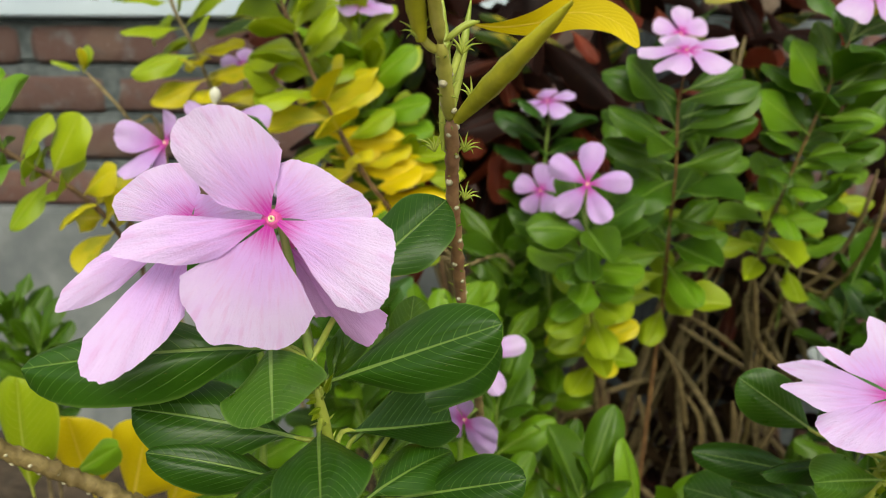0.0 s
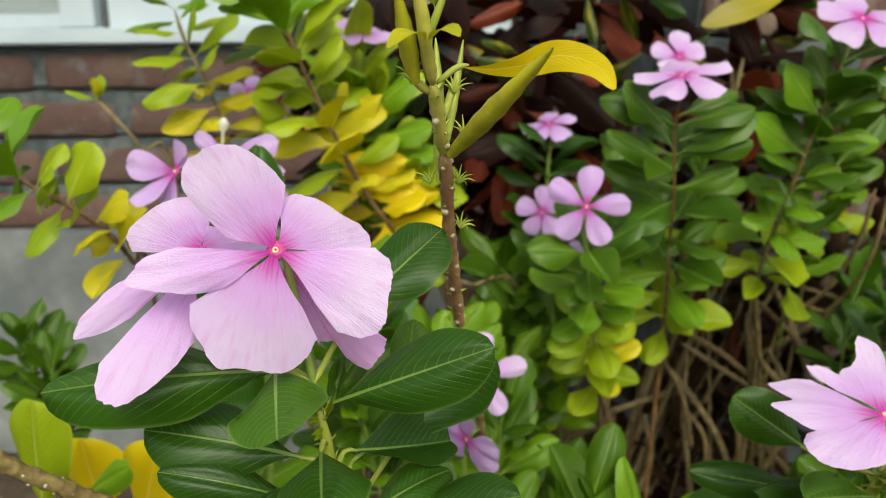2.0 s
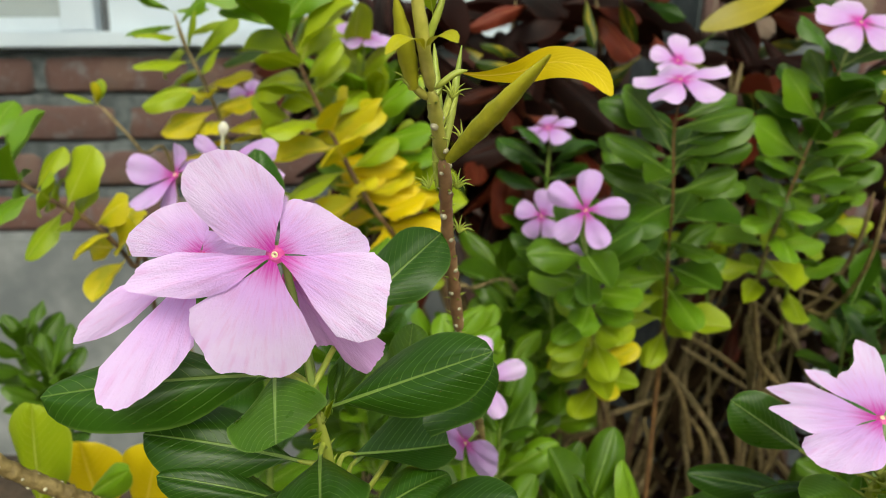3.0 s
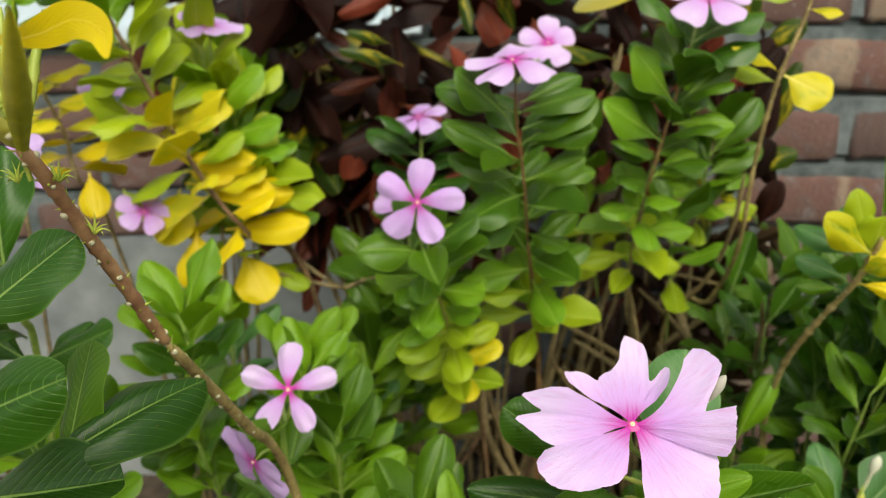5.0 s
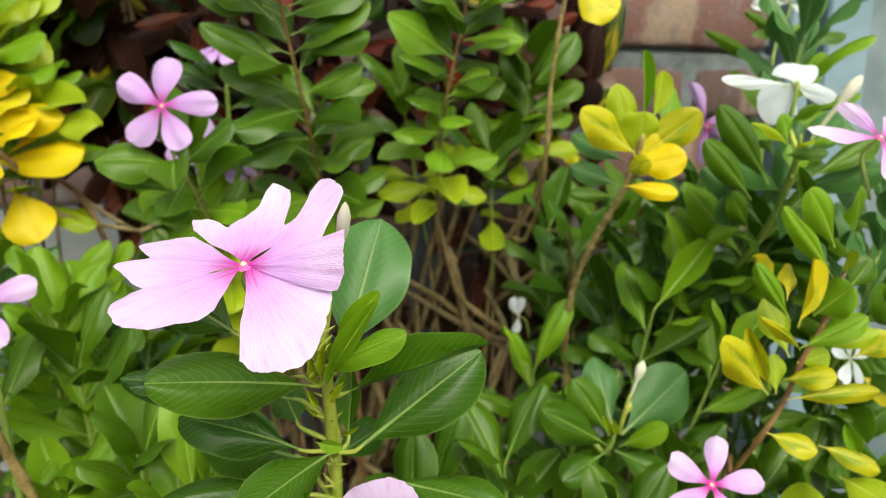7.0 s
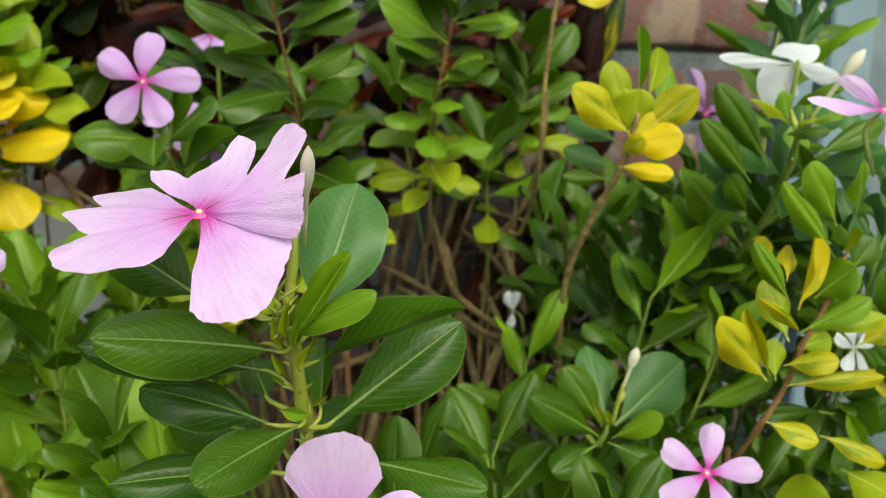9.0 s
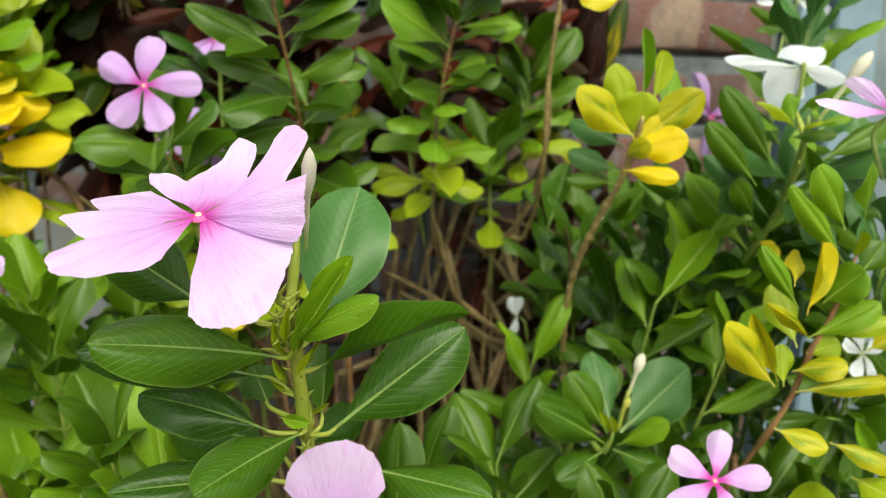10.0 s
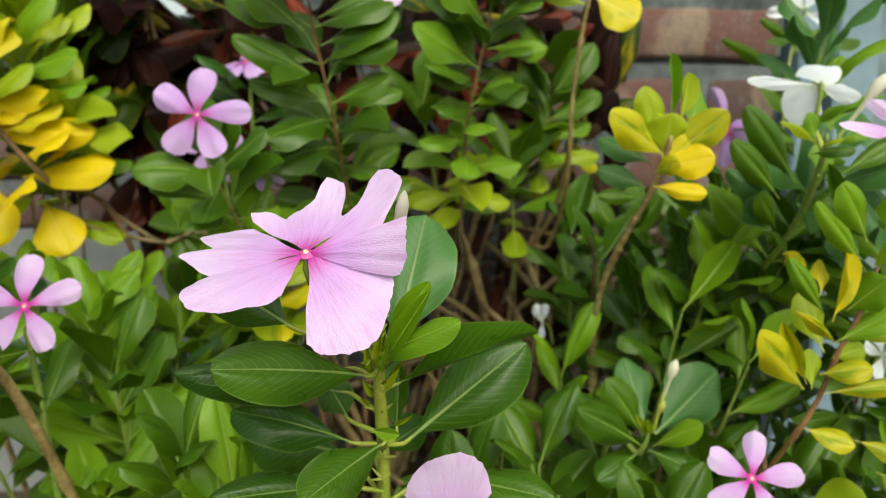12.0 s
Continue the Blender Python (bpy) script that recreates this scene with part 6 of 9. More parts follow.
fill_right_low = thing("periwinkle_plant", (0.2697, 0.33, -0.01), "glossy low periwinkle foliage", "plant", "periwinkles")
stalk(fill_right_low, [(0.2697, 0.28, 0.3482), (0.2697, 0.3, 0.2482)], 0.0007, 0.0011, "green", knots=0.014)
stalk(fill_right_low, [(0.2697, 0.3, 0.2482), (0.2697, 0.33, 0)], 0.0011, 0.0019, "bark", knots=0.014)
leafy(fill_right_low, [(0.2697, 0.3, 0.2482), (0.2697, 0.28, 0.3482)], 0.0, 1.0, 8, 0.036, 0.044, ['dark', 'dark', 'deep', 'green'], seed=90, wide=0.414, rise0=0.0, rise1=0.95)
stalk(fill_right_low, [(0.3113, 0.25, 0.3399), (0.3009, 0.27, 0.2399)], 0.0007, 0.0011, "green", knots=0.014)
stalk(fill_right_low, [(0.3009, 0.27, 0.2399), (0.278, 0.33, 0)], 0.0011, 0.0019, "bark", knots=0.014)
leafy(fill_right_low, [(0.3009, 0.27, 0.2399), (0.3113, 0.25, 0.3399)], 0.0, 1.0, 8, 0.036, 0.044, ['dark', 'dark', 'deep', 'green'], seed=91, wide=0.414, rise0=0.0, rise1=0.95)
stalk(fill_right_low, [(0.2235, 0.24, 0.3573), (0.2351, 0.26, 0.2573)], 0.0007, 0.0011, "green", knots=0.014)
stalk(fill_right_low, [(0.2351, 0.26, 0.2573), (0.2605, 0.33, 0)], 0.0011, 0.0019, "bark", knots=0.014)
leafy(fill_right_low, [(0.2351, 0.26, 0.2573), (0.2235, 0.24, 0.3573)], 0.0, 1.0, 8, 0.036, 0.044, ['dark', 'dark', 'deep', 'green'], seed=92, wide=0.414, rise0=0.0, rise1=0.95)
stalk(fill_right_low, [(0.1897, 0.24, 0.3412), (0.2097, 0.26, 0.2412)], 0.0007, 0.0011, "green", knots=0.014)
stalk(fill_right_low, [(0.2097, 0.26, 0.2412), (0.2537, 0.33, 0)], 0.0011, 0.0019, "bark", knots=0.014)
leafy(fill_right_low, [(0.2097, 0.26, 0.2412), (0.1897, 0.24, 0.3412)], 0.0, 1.0, 8, 0.036, 0.044, ['dark', 'dark', 'deep', 'green'], seed=93, wide=0.414, rise0=0.0, rise1=0.95)
stalk(fill_right_low, [(0.3498, 0.24, 0.3288), (0.3298, 0.26, 0.2288)], 0.0007, 0.0011, "green", knots=0.014)
stalk(fill_right_low, [(0.3298, 0.26, 0.2288), (0.2857, 0.33, 0)], 0.0011, 0.0019, "bark", knots=0.014)
leafy(fill_right_low, [(0.3298, 0.26, 0.2288), (0.3498, 0.24, 0.3288)], 0.0, 1.0, 8, 0.036, 0.044, ['dark', 'dark', 'deep', 'green'], seed=94, wide=0.414, rise0=0.0, rise1=0.95)
stalk(fill_right_low, [(0.401, 0.27, 0.3662), (0.3682, 0.29, 0.2662)], 0.0007, 0.0011, "green", knots=0.014)
stalk(fill_right_low, [(0.3682, 0.29, 0.2662), (0.296, 0.33, 0)], 0.0011, 0.0019, "bark", knots=0.014)
leafy(fill_right_low, [(0.3682, 0.29, 0.2662), (0.401, 0.27, 0.3662)], 0.0, 1.0, 8, 0.036, 0.044, ['dark', 'dark', 'deep', 'green'], seed=95, wide=0.414, rise0=0.0, rise1=0.95)

fill_corner = thing("periwinkle_plant", (0.4002, 0.29, -0.01), "periwinkle shoots by the metal frame", "plant", "periwinkles")
stalk(fill_corner, [(0.4002, 0.24, 0.4537), (0.4002, 0.26, 0.3537)], 0.0007, 0.0011, "green", knots=0.014)
stalk(fill_corner, [(0.4002, 0.26, 0.3537), (0.4002, 0.29, 0)], 0.0011, 0.0019, "bark", knots=0.014)
leafy(fill_corner, [(0.4002, 0.26, 0.3537), (0.4002, 0.24, 0.4537)], 0.0, 1.0, 12, 0.04, 0.046, ['green', 'fresh', 'grey'], seed=100, wide=0.342, rise0=0.0, rise1=0.95)
stalk(fill_corner, [(0.4209, 0.26, 0.4832), (0.4158, 0.28, 0.3832)], 0.0007, 0.0011, "green", knots=0.014)
stalk(fill_corner, [(0.4158, 0.28, 0.3832), (0.4044, 0.29, 0)], 0.0011, 0.0019, "bark", knots=0.014)
leafy(fill_corner, [(0.4158, 0.28, 0.3832), (0.4209, 0.26, 0.4832)], 0.0, 1.0, 12, 0.04, 0.046, ['green', 'fresh', 'grey'], seed=101, wide=0.342, rise0=0.0, rise1=0.95)
stalk(fill_corner, [(0.3966, 0.31, 0.5563), (0.3975, 0.33, 0.4563)], 0.0007, 0.0011, "green", knots=0.014)
stalk(fill_corner, [(0.3975, 0.33, 0.4563), (0.3995, 0.29, 0)], 0.0011, 0.0019, "bark", knots=0.014)
leafy(fill_corner, [(0.3975, 0.33, 0.4563), (0.3966, 0.31, 0.5563)], 0.0, 1.0, 12, 0.04, 0.046, ['green', 'fresh', 'grey'], seed=102, wide=0.342, rise0=0.0, rise1=0.95)

fill_far_left = thing("periwinkle_plant", (-0.0919, 0.57, -0.01), "upright periwinkle shoots in front of the brick wall", "plant", "periwinkles")
stalk(fill_far_left, [(-0.0919, 0.52, 0.5955), (-0.0919, 0.54, 0.4955)], 0.0007, 0.0011, "green", knots=0.014)
stalk(fill_far_left, [(-0.0919, 0.54, 0.4955), (-0.0919, 0.57, 0)], 0.0011, 0.0019, "bark", knots=0.014)
leafy(fill_far_left, [(-0.0919, 0.54, 0.4955), (-0.0919, 0.52, 0.5955)], 0.0, 1.0, 7, 0.045, 0.054, ['fresh', 'green', 'fresh'], seed=110, wide=0.414, rise0=0.0, rise1=0.95)
stalk(fill_far_left, [(-0.0684, 0.51, 0.5646), (-0.0743, 0.53, 0.4746)], 0.0007, 0.0011, "green", knots=0.014)
stalk(fill_far_left, [(-0.0743, 0.53, 0.4746), (-0.0872, 0.57, 0)], 0.0011, 0.0019, "bark", knots=0.014)
leafy(fill_far_left, [(-0.0743, 0.53, 0.4746), (-0.0684, 0.51, 0.5646)], 0.0, 1.0, 7, 0.045, 0.054, ['fresh', 'green', 'fresh'], seed=111, wide=0.414, rise0=0.0, rise1=0.95)

low_yellow = thing("periwinkle_plant", (-0.1748, 0.28, -0.01), "low periwinkle shoot with large bright yellow leaves", "plant", "periwinkles")
stalk(low_yellow, [(-0.1819, 0.25, 0.3509), (-0.1748, 0.27, 0.2), (-0.1748, 0.28, -0.01)], 0.0014, 0.0025, "brown")
leaf(low_yellow, "gold", (-0.1882, 0.25, 0.3472), (-0.1882, 0.23, 0.4038), 0.0387, (0, -1, 0.5), 0)
leaf(low_yellow, "gold", (-0.1641, 0.24, 0.3481), (-0.1445, 0.22, 0.4066), 0.0402, (0, -1, 0.5), 0)
leaf(low_yellow, "gold", (-0.1492, 0.25, 0.3389), (-0.1261, 0.23, 0.3984), 0.0333, (0, -1, 0.5), 0)
leaf(low_yellow, "lime", (-0.1898, 0.2, 0.3788), (-0.179, 0.18, 0.4464), 0.0299, (0, -1, 0.5), 0)
leaf(low_yellow, "fresh", (-0.1708, 0.2, 0.3911), (-0.1394, 0.18, 0.4175), 0.0141, (0, -1, 0.5), 0)

near_branch = thing("periwinkle_plant", (-0.0734, 0.2, -0.01), "bare brown periwinkle branch", "plant", "periwinkles")
stalk(near_branch, [(-0.1455, 0.09, 0.4755), (-0.1346, 0.1, 0.4604), (-0.1229, 0.11, 0.4471), (-0.1099, 0.12, 0.4328), (-0.1034, 0.14, 0.4024), (-0.0734, 0.19, 0.25), (-0.0734, 0.2, -0.01)], 0.0025, 0.0028, "node_tan", knots=0.0065, swell=0.30, step=0.0013)
scars(near_branch, [(-0.1404, 0.095, 0.4681), (-0.1346, 0.1, 0.4604), (-0.1229, 0.11, 0.4471), (-0.1099, 0.12, 0.4328)], 0.02, 0.95, 12, 0.0027, 0.0008)

croton = thing("croton_shrub", (0.13, 0.6, -0.01), "croton shrub with long dark red, rust and yellow leaves", "plant", "")
stalk(croton, [(0.13, 0.6, -0.01), (0.0366, 0.612, 0.2776), (-0.0257, 0.62, 0.4694), (-0.0396, 0.6, 0.5838)], 0.004, 0.002, "bark")
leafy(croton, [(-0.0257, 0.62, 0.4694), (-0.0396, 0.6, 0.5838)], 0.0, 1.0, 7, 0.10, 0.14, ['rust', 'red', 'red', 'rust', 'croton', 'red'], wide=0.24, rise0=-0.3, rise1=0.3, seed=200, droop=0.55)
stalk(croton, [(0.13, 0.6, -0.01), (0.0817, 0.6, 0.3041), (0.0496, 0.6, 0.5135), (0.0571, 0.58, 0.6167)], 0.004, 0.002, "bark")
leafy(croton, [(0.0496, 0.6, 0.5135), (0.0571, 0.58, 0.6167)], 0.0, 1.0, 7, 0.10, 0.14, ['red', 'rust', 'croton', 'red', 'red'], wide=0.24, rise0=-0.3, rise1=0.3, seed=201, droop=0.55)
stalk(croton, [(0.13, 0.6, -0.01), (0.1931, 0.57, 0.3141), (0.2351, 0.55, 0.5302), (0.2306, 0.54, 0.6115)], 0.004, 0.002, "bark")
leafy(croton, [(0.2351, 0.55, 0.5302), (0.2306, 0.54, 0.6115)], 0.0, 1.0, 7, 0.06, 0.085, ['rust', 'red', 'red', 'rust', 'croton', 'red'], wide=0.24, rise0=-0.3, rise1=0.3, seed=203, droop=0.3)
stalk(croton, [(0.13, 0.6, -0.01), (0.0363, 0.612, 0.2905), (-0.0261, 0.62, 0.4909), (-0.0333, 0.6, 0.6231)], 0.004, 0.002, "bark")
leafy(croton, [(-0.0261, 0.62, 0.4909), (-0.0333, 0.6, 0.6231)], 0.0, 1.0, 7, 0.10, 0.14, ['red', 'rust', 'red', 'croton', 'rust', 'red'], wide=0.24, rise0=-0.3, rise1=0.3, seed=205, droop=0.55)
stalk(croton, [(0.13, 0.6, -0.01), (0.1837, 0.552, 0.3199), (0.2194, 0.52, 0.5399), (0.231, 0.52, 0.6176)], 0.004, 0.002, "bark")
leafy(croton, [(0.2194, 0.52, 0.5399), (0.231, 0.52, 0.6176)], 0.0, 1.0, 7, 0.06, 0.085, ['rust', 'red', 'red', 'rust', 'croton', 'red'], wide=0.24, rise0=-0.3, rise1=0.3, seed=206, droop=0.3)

old_branches = thing("bare_branches", (0.2, 0.5, -0.01), "tangle of bare old periwinkle branches", "plant", "")
stalk(old_branches, [(0.1973, 0.5, 0.3744), (0.2573, 0.48, 0.3409), (0.294, 0.46, 0.3209)], 0.0022, 0.0026, "bark", "branch", knots=0.025)
stalk(old_branches, [(0.1901, 0.5, 0.3506), (0.2229, 0.48, 0.3081), (0.2385, 0.47, 0.2716), (0.2503, 0.47, 0.2177)], 0.0028, 0.0031, "bark", "branch", knots=0.025)
stalk(old_branches, [(0.113, 0.42, 0.369), (0.122, 0.44, 0.3128), (0.1555, 0.46, 0.2521), (0.1926, 0.46, 0.2214)], 0.0034, 0.0026, "bark", "branch", knots=0.025)
stalk(old_branches, [(0.2096, 0.52, 0.3653), (0.212, 0.52, 0.2997), (0.2181, 0.5, 0.237), (0.2253, 0.5, 0.1969)], 0.0022, 0.0031, "bark", "branch", knots=0.025)
stalk(old_branches, [(0.3628, 0.5, 0.4345), (0.3221, 0.52, 0.3914), (0.2807, 0.54, 0.3503)], 0.0028, 0.0026, "bark", "branch", knots=0.025)
stalk(old_branches, [(0.2731, 0.5, 0.4258), (0.2832, 0.48, 0.3925), (0.2925, 0.46, 0.3608)], 0.0034, 0.0031, "bark", "branch", knots=0.025)
stalk(old_branches, [(0.064, 0.46, 0.3257), (0.0983, 0.46, 0.3069), (0.1236, 0.45, 0.318)], 0.0022, 0.0026, "bark", "branch", knots=0.025)
stalk(old_branches, [(0.1698, 0.5, 0.307), (0.1793, 0.5, 0.2634), (0.1496, 0.48, 0.2064)], 0.0028, 0.0031, "bark", "branch", knots=0.025)
stalk(old_branches, [(0.2255, 0.44, 0.4216), (0.2398, 0.45, 0.3625), (0.2625, 0.46, 0.2782), (0.2723, 0.46, 0.2252)], 0.0034, 0.0026, "bark", "branch", knots=0.025)
stalk(old_branches, [(0.0545, 0.5, 0.3018), (0.1292, 0.52, 0.296), (0.2026, 0.53, 0.3173)], 0.0022, 0.0031, "bark", "branch", knots=0.025)
flower(yellowing, (-0.073, 0.432, 0.621), (0.1, -0.4, 0.7), 0.045, "mauve", seed=41)

fill_upper_left = thing("periwinkle_plant", (-0.0812, 0.49, -0.01), "periwinkle shoots beside the yellowing stem", "plant", "periwinkles")
stalk(fill_upper_left, [(-0.0812, 0.44, 0.6019), (-0.0812, 0.46, 0.5219)], 0.0007, 0.0011, "green", knots=0.014)
stalk(fill_upper_left, [(-0.0812, 0.46, 0.5219), (-0.0812, 0.49, 0)], 0.0011, 0.0019, "bark", knots=0.014)
leafy(fill_upper_left, [(-0.0812, 0.46, 0.5219), (-0.0812, 0.44, 0.6019)], 0.0, 1.0, 7, 0.045, 0.051, ['lime', 'lime', 'fresh', 'lime'], seed=120, wide=0.450, rise0=0.0, rise1=0.95)
stalk(fill_upper_left, [(-0.0666, 0.46, 0.5671), (-0.0703, 0.48, 0.4871)], 0.0007, 0.0011, "green", knots=0.014)
stalk(fill_upper_left, [(-0.0703, 0.48, 0.4871), (-0.0783, 0.49, 0)], 0.0011, 0.0019, "bark", knots=0.014)
leafy(fill_upper_left, [(-0.0703, 0.48, 0.4871), (-0.0666, 0.46, 0.5671)], 0.0, 1.0, 7, 0.045, 0.051, ['lime', 'lime', 'fresh', 'lime'], seed=121, wide=0.450, rise0=0.0, rise1=0.95)
stalk(fill_upper_left, [(-0.074, 0.45, 0.5693), (-0.0758, 0.47, 0.4693)], 0.0007, 0.0011, "green", knots=0.014)
stalk(fill_upper_left, [(-0.0758, 0.47, 0.4693), (-0.0797, 0.49, 0)], 0.0011, 0.0019, "bark", knots=0.014)
leafy(fill_upper_left, [(-0.0758, 0.47, 0.4693), (-0.074, 0.45, 0.5693)], 0.0, 1.0, 7, 0.045, 0.051, ['lime', 'lime', 'fresh', 'lime'], seed=122, wide=0.450, rise0=0.0, rise1=0.95)
stalk(fill_upper_left, [(-0.044, 0.43, 0.511), (-0.0533, 0.45, 0.441)], 0.0007, 0.0011, "green", knots=0.014)
stalk(fill_upper_left, [(-0.0533, 0.45, 0.441), (-0.0737, 0.49, 0)], 0.0011, 0.0019, "bark", knots=0.014)
leafy(fill_upper_left, [(-0.0533, 0.45, 0.441), (-0.044, 0.43, 0.511)], 0.0, 1.0, 7, 0.045, 0.051, ['lime', 'lime', 'fresh', 'lime'], seed=123, wide=0.450, rise0=0.0, rise1=0.95)

fill_centre = thing("periwinkle_plant", (0.1319, 0.5, -0.01), "dense periwinkle foliage behind the central stems", "plant", "periwinkles")
stalk(fill_centre, [(0.1319, 0.45, 0.5125), (0.1319, 0.47, 0.4125)], 0.0007, 0.0011, "green", knots=0.014)
stalk(fill_centre, [(0.1319, 0.47, 0.4125), (0.1319, 0.5, 0)], 0.0011, 0.0019, "bark", knots=0.014)
leafy(fill_centre, [(0.1319, 0.47, 0.4125), (0.1319, 0.45, 0.5125)], 0.0, 1.0, 9, 0.045, 0.054, ['fresh', 'green', 'green', 'green'], seed=130, wide=0.450, rise0=0.0, rise1=0.95)
stalk(fill_centre, [(0.0348, 0.42, 0.3838), (0.0591, 0.44, 0.2638)], 0.0007, 0.0011, "green", knots=0.014)
stalk(fill_centre, [(0.0591, 0.44, 0.2638), (0.1125, 0.5, 0)], 0.0011, 0.0019, "bark", knots=0.014)
leafy(fill_centre, [(0.0591, 0.44, 0.2638), (0.0348, 0.42, 0.3838)], 0.0, 1.0, 9, 0.045, 0.054, ['fresh', 'green', 'green', 'green'], seed=132, wide=0.450, rise0=0.0, rise1=0.95)

fill_behind_leaning = thing("periwinkle_plant", (0.2863, 0.51, -0.01), "periwinkle foliage behind the leaning stem", "plant", "periwinkles")
stalk(fill_behind_leaning, [(0.2863, 0.46, 0.5391), (0.2863, 0.48, 0.4791)], 0.0007, 0.0011, "green", knots=0.014)
stalk(fill_behind_leaning, [(0.2863, 0.48, 0.4791), (0.2863, 0.51, 0)], 0.0011, 0.0019, "bark", knots=0.014)
leafy(fill_behind_leaning, [(0.2863, 0.48, 0.4791), (0.2863, 0.46, 0.5391)], 0.0, 1.0, 9, 0.043, 0.051, ['lime', 'fresh', 'green', 'green'], seed=140, wide=0.450, rise0=0.0, rise1=0.95)
stalk(fill_behind_leaning, [(0.1938, 0.48, 0.5283), (0.2169, 0.5, 0.4083)], 0.0007, 0.0011, "green", knots=0.014)
stalk(fill_behind_leaning, [(0.2169, 0.5, 0.4083), (0.2678, 0.51, 0)], 0.0011, 0.0019, "bark", knots=0.014)
leafy(fill_behind_leaning, [(0.2169, 0.5, 0.4083), (0.1938, 0.48, 0.5283)], 0.35, 1.0, 6, 0.043, 0.051, ['lime', 'fresh', 'green', 'green'], seed=141, wide=0.450, rise0=0.0, rise1=0.95)
stalk(fill_behind_leaning, [(0.2545, 0.44, 0.4855), (0.2625, 0.46, 0.3855)], 0.0007, 0.0011, "green", knots=0.014)
stalk(fill_behind_leaning, [(0.2625, 0.46, 0.3855), (0.2799, 0.51, 0)], 0.0011, 0.0019, "bark", knots=0.014)
leafy(fill_behind_leaning, [(0.2625, 0.46, 0.3855), (0.2545, 0.44, 0.4855)], 0.55, 1.0, 5, 0.043, 0.051, ['lime', 'fresh', 'green', 'green'], seed=143, wide=0.450, rise0=0.0, rise1=0.95)

fill_before_pier = thing("periwinkle_plant", (0.3348, 0.5300, -0.01), "dark periwinkle foliage against the brick pier", "plant", "periwinkles")
stalk(fill_before_pier, [(0.3483, 0.4700, 0.4261), (0.3548, 0.4900, 0.3507), (0.3348, 0.5300, -0.01)], 0.0008, 0.0020, "brown", knots=0.014)
leafy(fill_before_pier, [(0.3548, 0.4900, 0.3507), (0.3483, 0.4700, 0.4261)], 0.0, 1.0, 9, 0.044, 0.052, ['dark', 'deep', 'dark', 'green'], seed=400, wide=0.40, rise0=0.0, rise1=0.8)
stalk(fill_before_pier, [(0.3847, 0.4800, 0.4308), (0.3931, 0.5000, 0.3566), (0.3731, 0.5400, -0.01)], 0.0008, 0.0020, "brown", knots=0.014)
leafy(fill_before_pier, [(0.3931, 0.5000, 0.3566), (0.3847, 0.4800, 0.4308)], 0.0, 1.0, 9, 0.044, 0.052, ['dark', 'deep', 'dark', 'green'], seed=401, wide=0.40, rise0=0.0, rise1=0.8)
stalk(fill_before_pier, [(0.4093, 0.4600, 0.4226), (0.4196, 0.4800, 0.3518), (0.3996, 0.5200, -0.01)], 0.0008, 0.0020, "brown", knots=0.014)
leafy(fill_before_pier, [(0.4196, 0.4800, 0.3518), (0.4093, 0.4600, 0.4226)], 0.0, 1.0, 9, 0.044, 0.052, ['dark', 'deep', 'dark', 'green'], seed=402, wide=0.40, rise0=0.0, rise1=0.8)
stalk(fill_before_pier, [(0.4495, 0.4700, 0.4294), (0.4622, 0.4900, 0.3550), (0.4422, 0.5300, -0.01)], 0.0008, 0.0020, "brown", knots=0.014)
leafy(fill_before_pier, [(0.4622, 0.4900, 0.3550), (0.4495, 0.4700, 0.4294)], 0.0, 1.0, 9, 0.044, 0.052, ['dark', 'deep', 'dark', 'green'], seed=403, wide=0.40, rise0=0.0, rise1=0.8)
stalk(fill_before_pier, [(0.4788, 0.4600, 0.4170), (0.4930, 0.4800, 0.3496), (0.4730, 0.5200, -0.01)], 0.0008, 0.0020, "brown", knots=0.014)
leafy(fill_before_pier, [(0.4930, 0.4800, 0.3496), (0.4788, 0.4600, 0.4170)], 0.0, 1.0, 9, 0.044, 0.052, ['dark', 'deep', 'dark', 'green'], seed=404, wide=0.40, rise0=0.0, rise1=0.8)
stalk(fill_before_pier, [(0.3847, 0.4500, 0.3801), (0.3931, 0.4700, 0.3169), (0.3731, 0.5100, -0.01)], 0.0008, 0.0020, "brown", knots=0.014)
leafy(fill_before_pier, [(0.3931, 0.4700, 0.3169), (0.3847, 0.4500, 0.3801)], 0.0, 1.0, 9, 0.044, 0.052, ['dark', 'deep', 'dark', 'green'], seed=405, wide=0.40, rise0=0.0, rise1=0.8)
stalk(fill_before_pier, [(0.4362, 0.4500, 0.3788), (0.4481, 0.4700, 0.3097), (0.4281, 0.5100, -0.01)], 0.0008, 0.0020, "brown", knots=0.014)
leafy(fill_before_pier, [(0.4481, 0.4700, 0.3097), (0.4362, 0.4500, 0.3788)], 0.0, 1.0, 9, 0.044, 0.052, ['dark', 'deep', 'dark', 'green'], seed=406, wide=0.40, rise0=0.0, rise1=0.8)

fill_front_right = thing("periwinkle_plant", (0.2729, 0.25, -0.01), "low glossy periwinkle foliage", "plant", "periwinkles")
stalk(fill_front_right, [(0.2729, 0.215, 0.3321), (0.2729, 0.235, 0.2521)], 0.0007, 0.0011, "green", knots=0.014)
stalk(fill_front_right, [(0.2729, 0.235, 0.2521), (0.2729, 0.25, 0)], 0.0011, 0.0019, "bark", knots=0.014)
leafy(fill_front_right, [(0.2729, 0.235, 0.2521), (0.2729, 0.215, 0.3321)], 0.0, 1.0, 10, 0.038, 0.045, ['dark', 'dark', 'deep', 'green'], seed=150, wide=0.450, rise0=0.0, rise1=0.95)
